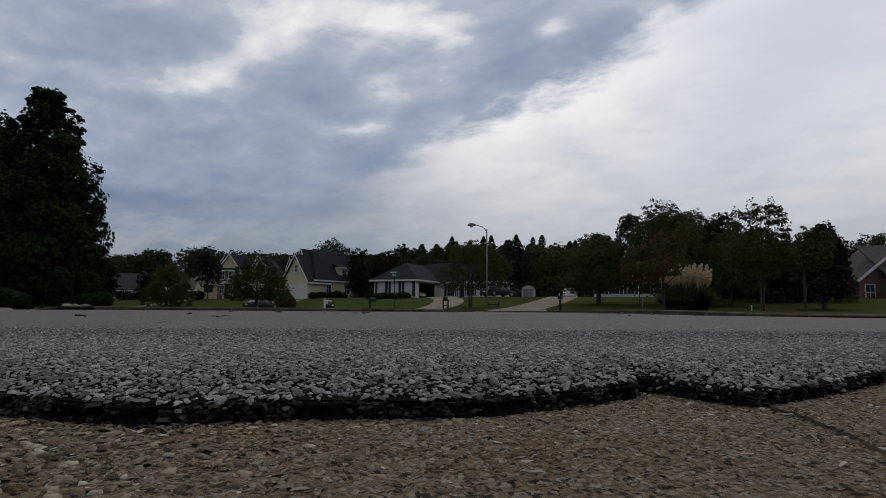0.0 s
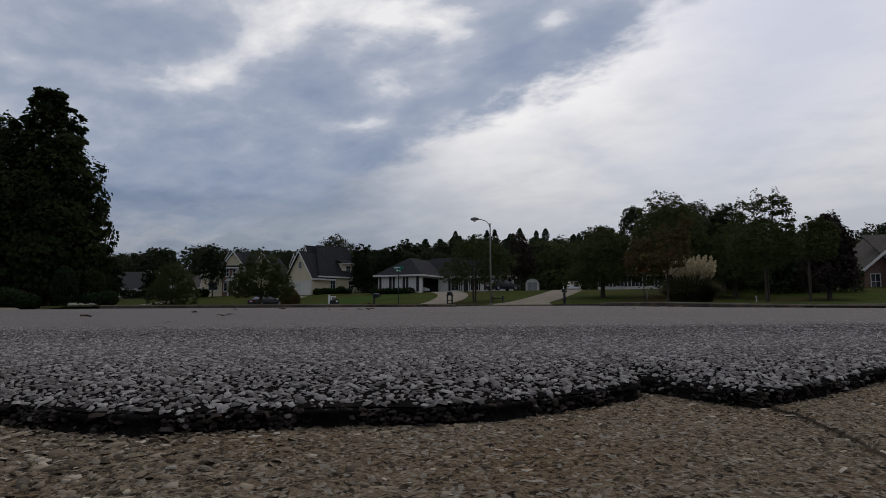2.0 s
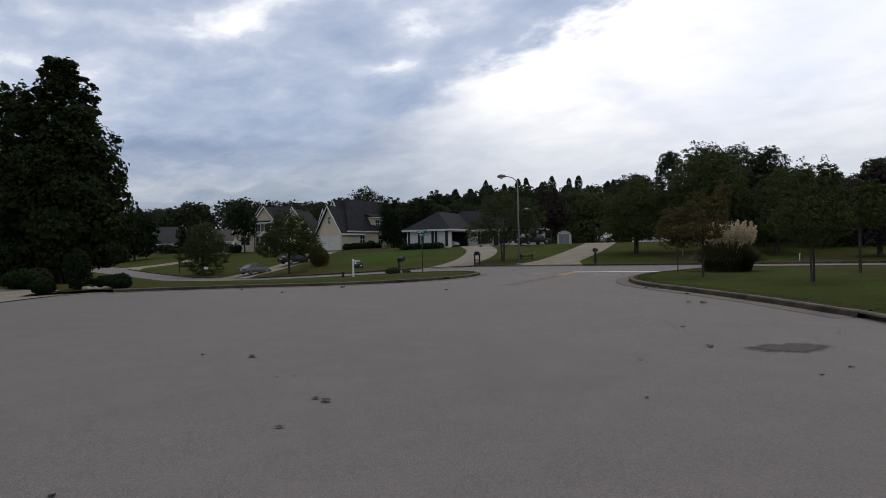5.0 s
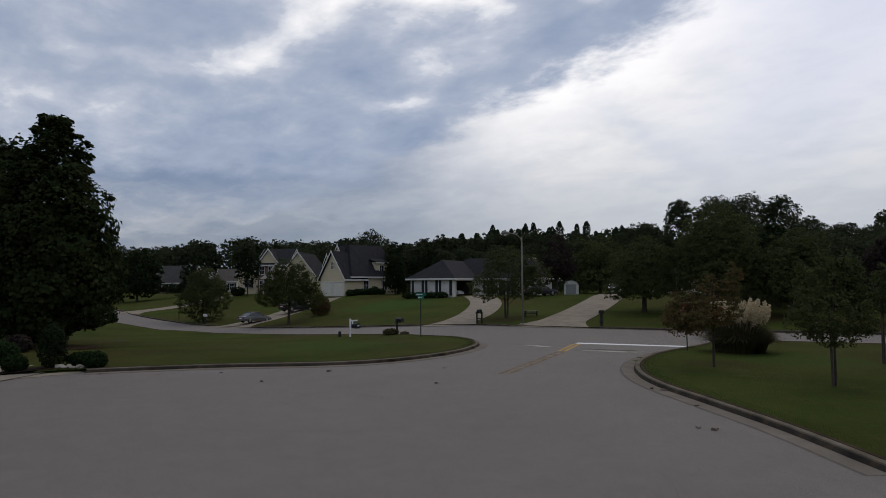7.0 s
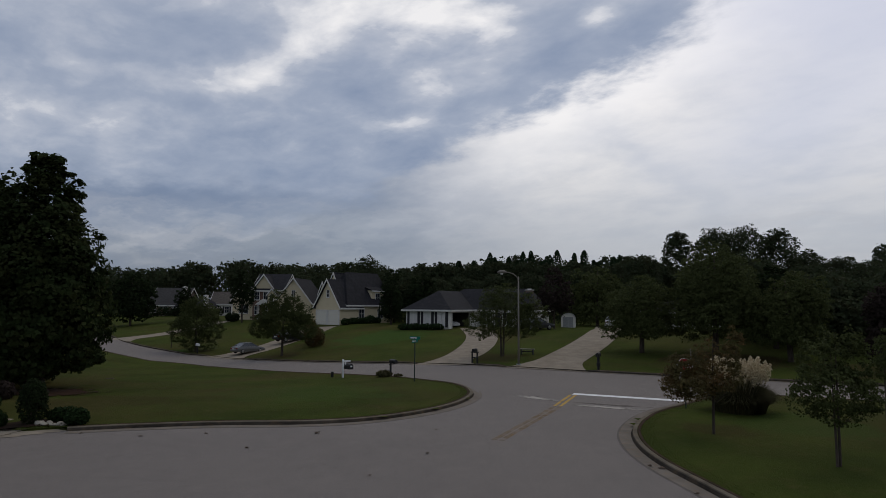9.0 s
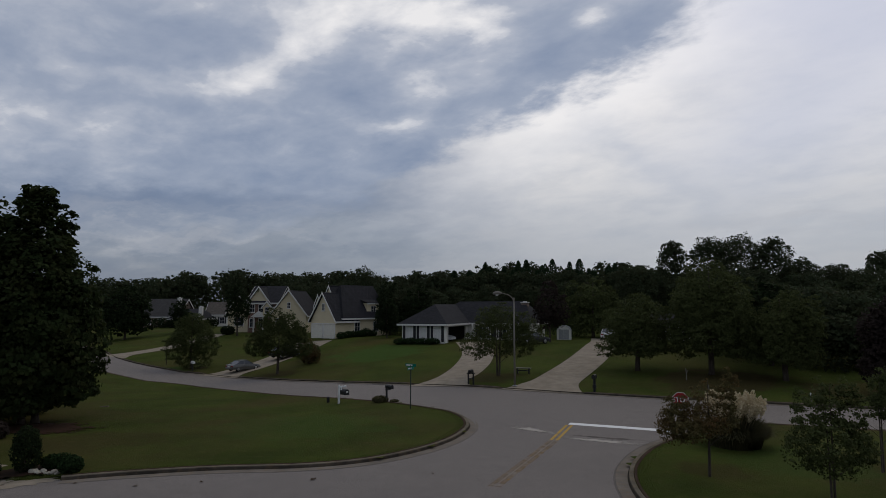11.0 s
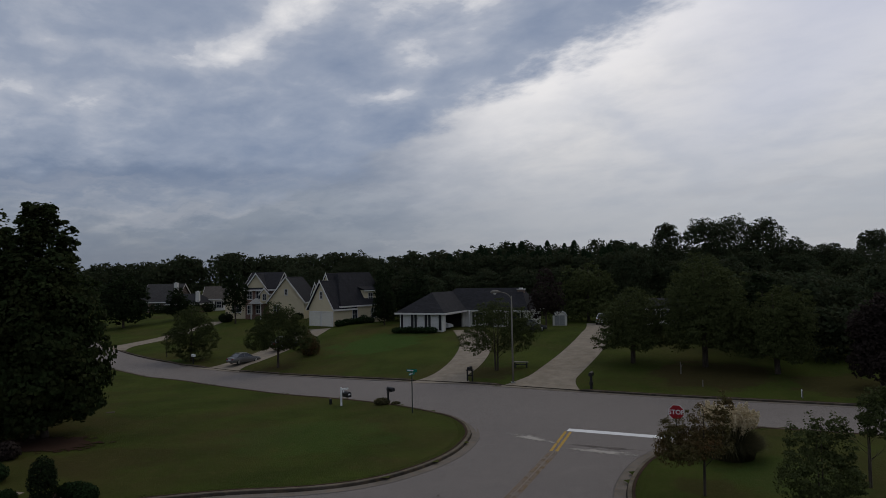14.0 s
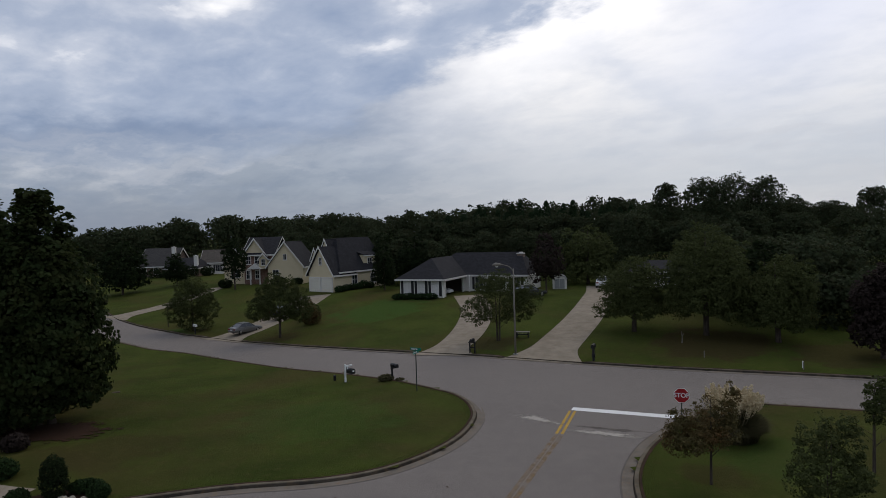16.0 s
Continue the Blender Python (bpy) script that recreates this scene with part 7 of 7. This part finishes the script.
def lay_stones():
    rng = np.random.default_rng(92)

    def field(x0, x1, y0, y1, step, lo, hi, seed, coarse, odds):
        X, Y = np.meshgrid(np.arange(x0, x1, step), np.arange(y0, y1, step * 0.94))
        X[1::2] += step / 2
        x, y = X.ravel(), Y.ravel()
        keep = np.abs(x + 0.33) < 0.24 + 0.76 * np.maximum(y - 2.2, 0)
        x, y = x[keep], y[keep]
        x, y = x + rng.uniform(-0.34, 0.34, len(x)) * step, y + rng.uniform(-0.34, 0.34, len(x)) * step
        keep = (y > np.interp(x, EDGE_X, EDGE_Y) + 0.001 + rng.uniform(0, 0.007, len(x))) & (rng.uniform(0, 1, len(x)) < odds(y))
        x, y = x[keep], y[keep]
        size = rng.uniform(lo, hi, len(x)) * np.where(rng.uniform(0, 1, len(x)) < 0.12, 1.4, 1.0)
        z, slope = shoulder(x, y)
        z = z - (0.1 if coarse else 0.0) * size + rng.uniform(-0.0003, 0.0004, len(x))
        pebbles("road_stones", x, y, z, size, M["stone"], "angular grey stones bedded in the asphalt", seed, 0.62, coarse, 0.32, 0.5, slope)

    field(-1.5, 0.9, 2.3, 3.25, 0.0048, 0.0014, 0.0022, 93, False, lambda y: np.clip((3.05 - y) / 0.4, 0, 0.94))
    field(-2.2, 1.6, 2.65, 3.9, 0.0074, 0.0020, 0.0032, 99, True, lambda y: np.clip((y - 2.65) / 0.4, 0, 1) * np.clip((3.9 - y) / 1.1, 0, 0.75))
    # small chippings between the larger stones
    field(-1.1, 0.5, 2.3, 2.85, 0.0040, 0.0009, 0.0017, 101, True, lambda y: np.clip((2.85 - y) / 0.25, 0, 0.35))
    # a tar bed under the stones
    xs = np.linspace(-1.45, 0.95, 220)
    ds = np.concatenate([np.linspace(0.0, 0.16, 22), np.linspace(0.2, 1.25, 16)])
    X, D = np.meshgrid(xs, ds)
    Yv = np.interp(X, EDGE_X, EDGE_Y) + 0.002 + D
    x, y = X.ravel(), Yv.ravel()
    z = shoulder(x, y)[0] - 0.007 * ease((y - 2.7) / 0.6)
    i = np.arange(len(x)).reshape(X.shape)
    q = np.stack([i[:-1, :-1].ravel(), i[:-1, 1:].ravel(), i[1:, 1:].ravel(), i[1:, :-1].ravel()], 1)
    inner = np.abs(x + 0.33) < 0.22 + 0.76 * np.maximum(y - 2.2, 0)
    under = np.stack([x, y, z - 0.0016 + 0.004 * ease((y - 2.75) / 0.6) - 0.012 * ease((D.ravel() - 0.8) / 0.45)], 1)
    tagged(new("rim_asphalt", mesh_arrays("rim_asphalt", under, q, M["asphalt"], True)), "grey asphalt at the road's rim", "road surface", kind="structure")
    q = q[inner[q].all(1)]
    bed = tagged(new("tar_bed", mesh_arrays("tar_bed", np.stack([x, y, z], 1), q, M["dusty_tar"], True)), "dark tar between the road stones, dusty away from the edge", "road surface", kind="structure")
    single_stones(bed, "stone", M["single_stone"], 300, 0.0023, 0.0036, lambda x, e, q: e + 0.004 + 0.07 * q * q, lambda x, y: float(shoulder(np.array(x), np.array(y))[0]) + 0.0006, 0.30)
    single_stones(bpy.data.objects["gutter"], "stone", M["single_grit"], 260, 0.0016, 0.0031, lambda x, e, q: e - 0.015 - 0.17 * q, lambda x, y: GUTTER_Z + 0.0004, 0.15)
    # stones caught in the broken face of the layer
    m = 2600
    x = rng.uniform(-0.95, 0.28, m)
    q = rng.uniform(0, 1, m)
    pebbles("edge_stones", x, np.interp(x, EDGE_X, EDGE_Y) + 0.001 + 0.004 * math.sin(1) * rng.uniform(-1, 1, m), -0.004 - 0.0082 * q, rng.uniform(0.0012, 0.0028, m), M["coated"], "dark tar-coated stones in the broken road edge", 98, 0.8, False, 0.7)
    # loose grit in the gutter
    m = 13500
    x = rng.uniform(-0.85, 0.25, m)
    y = np.interp(x, EDGE_X, EDGE_Y) - 0.35 * rng.uniform(0, 1, m) ** 1.3
    keep = nearest(x, y, CRACK, False)[0] > 0.0028
    x, y = x[keep], y[keep]
    m = len(x)
    big = rng.uniform(0, 1, m)
    pebbles("gutter_grit", x, y, GUTTER_Z + rng.uniform(-0.0008, 0.0006, m), 0.0008 + 0.0022 * big ** 3, M["grit"], "pale stones showing in the worn gutter", 94, 0.42, False, 0.45)
    # larger flat stones worn out of the concrete
    m = 1500
    x = rng.uniform(-0.85, 0.2, m)
    y = np.interp(x, EDGE_X, EDGE_Y) - 0.01 - 0.33 * rng.uniform(0, 1, m)
    keep = nearest(x, y, CRACK, False)[0] > 0.005
    x, y = x[keep], y[keep]
    pebbles("gutter_stones", x, y, GUTTER_Z + rng.uniform(-0.0012, 0.0, len(x)), rng.uniform(0.0020, 0.0038, len(x)), M["grit"], "flat stones worn out of the gutter concrete", 194, 0.34, False, 0.2)
    # straw caught in the notch
    for k in range(9):
        a = rng.uniform(0, np.pi)
        px, py = -0.235 + rng.uniform(-0.035, 0.03), 2.41 + rng.uniform(-0.012, 0.03)
        l = rng.uniform(0.008, 0.02)
        s = Shape()
        s.tube([(px, py, GUTTER_Z + 0.001), (px + l * 0.5 * math.cos(a), py + l * 0.5 * math.sin(a), GUTTER_Z + 0.0035 + rng.uniform(0, 0.002)), (px + l * math.cos(a), py + l * math.sin(a), GUTTER_Z + 0.002)], [0.0006, 0.0006, 0.0003], 4)
        solid("straw", s, M["straw"], "dry straw caught at the road edge", "straw", "loose straw")


def grit_material():
    m = Mat("gutter_grit", 0.9, spec=0.25)
    m.color(m.ramp(m.island(), (0.0, (0.045, 0.032, 0.02)), (0.5, (0.20, 0.152, 0.10)), (0.88, (0.33, 0.268, 0.19)), (1.0, (0.52, 0.455, 0.36))))
    m.bump(m.noise(700, 4), 0.4, 0.001)
    return m.m


def coated_material():
    m = Mat("tar_coated_stone", 1.0, spec=0.1)
    m.color(m.ramp(m.island(), (0.0, (0.010, 0.009, 0.009)), (0.7, (0.035, 0.027, 0.022)), (0.93, (0.07, 0.055, 0.045)), (1.0, (0.22, 0.20, 0.19))))
    return m.m


def single_material(name, stops):
    m = Mat(name, 1.0, spec=0.1)
    c = m.ramp(m.thing_random(), *stops)
    m.color(m.mix(m.ramp(m.noise(420, 4), (0.45, 0.0), (0.75, 0.4)), c, (0.08, 0.072, 0.066)))
    m.bump(m.noise(700, 4, 0.7), 0.7, 0.003)
    return m.m


M["single_stone"] = single_material("large_road_stone", ((0.0, (0.13, 0.116, 0.107)), (0.5, (0.28, 0.255, 0.24)), (1.0, (0.52, 0.485, 0.46))))
M["single_grit"] = single_material("large_gutter_stone", ((0.0, (0.10, 0.078, 0.055)), (0.5, (0.26, 0.215, 0.16)), (1.0, (0.46, 0.41, 0.34))))
M["coated"] = coated_material()
M["grit"] = grit_material()
lay_stones()


def dead_leaf(x, y, l, rz, seed):
    rnd = random.Random(seed)
    s = Shape()
    z = float(level(x, y)) + 0.006
    n = 6
    top, bot = [], []
    for k in range(n + 1):
        t = k / n
        w = 0.32 * l * math.sin(math.pi * min(0.98, t + 0.02)) ** 0.8
        u, h = (t - 0.5) * l, 0.12 * l * math.sin(t * 5 + seed) ** 2
        top.append((u, w, z + h + rnd.uniform(0, 0.12) * l))
        bot.append((u, -w, z + h + rnd.uniform(0, 0.1) * l))
    c, d = math.cos(rz), math.sin(rz)
    vs = [(x + u * c - v * d, y + u * d + v * c, q) for u, v, q in top + bot]
    s.add(vs, [(k, k + 1, n + 2 + k, n + 1 + k) for k in range(n)])
    solid("dead_leaf", s, M["dead"], "curled brown leaf on the asphalt", "leaf", "fallen leaves")


LEAVES = [(-0.94, 8.6, .09), (-1.75, 4.9, .08), (-1.0, 3.75, .035), (-2.0, 7.2, .07), (-1.15, 4.9, .09), (-0.7, 9.5, .14), (-0.82, 9.62, .1), (-2.2, 12.3, .16), (-3.0, 12.6, .08), (-1.5, 10.8, .06),
          (-1.3, 10.8, .05), (3.0, 11.3, .09), (4.3, 12.2, .16), (4.6, 10.1, .07), (5.2, 10.5, .09), (7.3, 19.3, .22), (7.0, 19.5, .16), (4.8, 14.4, .12), (7.0, 13.5, .12), (2.4, 9.3, .06), (-7.4, 29.3, .2), (-3.3, 29.5, .3), (-0.7, 23.6, .15),
          (0.9, 26.3, .2), (8.0, 24.5, .3), (7.7, 24.8, .2), (8.0, 22.0, .18), (-5.2, 27.0, .2), (-9.6, 28.8, .22), (1.2, 30.2, .16), (-12.0, 29.2, .2)]
for k, (lx, ly, ll) in enumerate(LEAVES):
    dead_leaf(lx, ly, ll, k * 1.7, k)


# ---- grass blades at the lawn edges ----
def grass_strip(name, pts, label, seed, h=(0.02, 0.05)):
    rng = np.random.default_rng(seed)
    x, y = pts
    n = len(x)
    z = level(x, y) + 0.125
    ln = rng.uniform(h[0], h[1], n)
    a = rng.uniform(0, 2 * np.pi, n)
    lean = rng.uniform(0.1, 0.6, n) * ln
    w = 0.006
    v = np.stack([np.stack([x - w * np.sin(a), y + w * np.cos(a), z], 1), np.stack([x + w * np.sin(a), y - w * np.cos(a), z], 1), np.stack([x + lean * np.cos(a), y + lean * np.sin(a), z + ln], 1)], 1).reshape(-1, 3)
    f = np.arange(3 * n).reshape(-1, 3)
    tagged(new(name, mesh_arrays(name, v, f, M["blade"])), label, "grass", kind="stuff")


def along_line(line, inner, outer, n, seed):
    """Random places beside a kerb line, on its lawn side."""
    rng = np.random.default_rng(seed)
    p = np.array(line)
    seg = rng.integers(0, len(p) - 1, n)
    t = rng.uniform(0, 1, n)
    d = p[seg + 1] - p[seg]
    s = np.hypot(d[:, 0], d[:, 1])
    o = inner + (outer - inner) * rng.uniform(0, 1, n) ** 3
    q = p[seg] + d * t[:, None]
    return q[:, 0] + d[:, 1] / s * o, q[:, 1] - d[:, 0] / s * o


grass_strip("corner_grass", along_line([p for p in right_line if p[1] > 15 and p[0] < 20], 0.1, 0.7, 16000, 95), "short mown grass blades along the kerb", 96)
grass_strip("lawn_grass", along_line([p for p in left_line if p[0] > -15 and p[1] < 50], 0.1, 0.6, 20000, 97), "short mown grass blades along the kerb", 98)
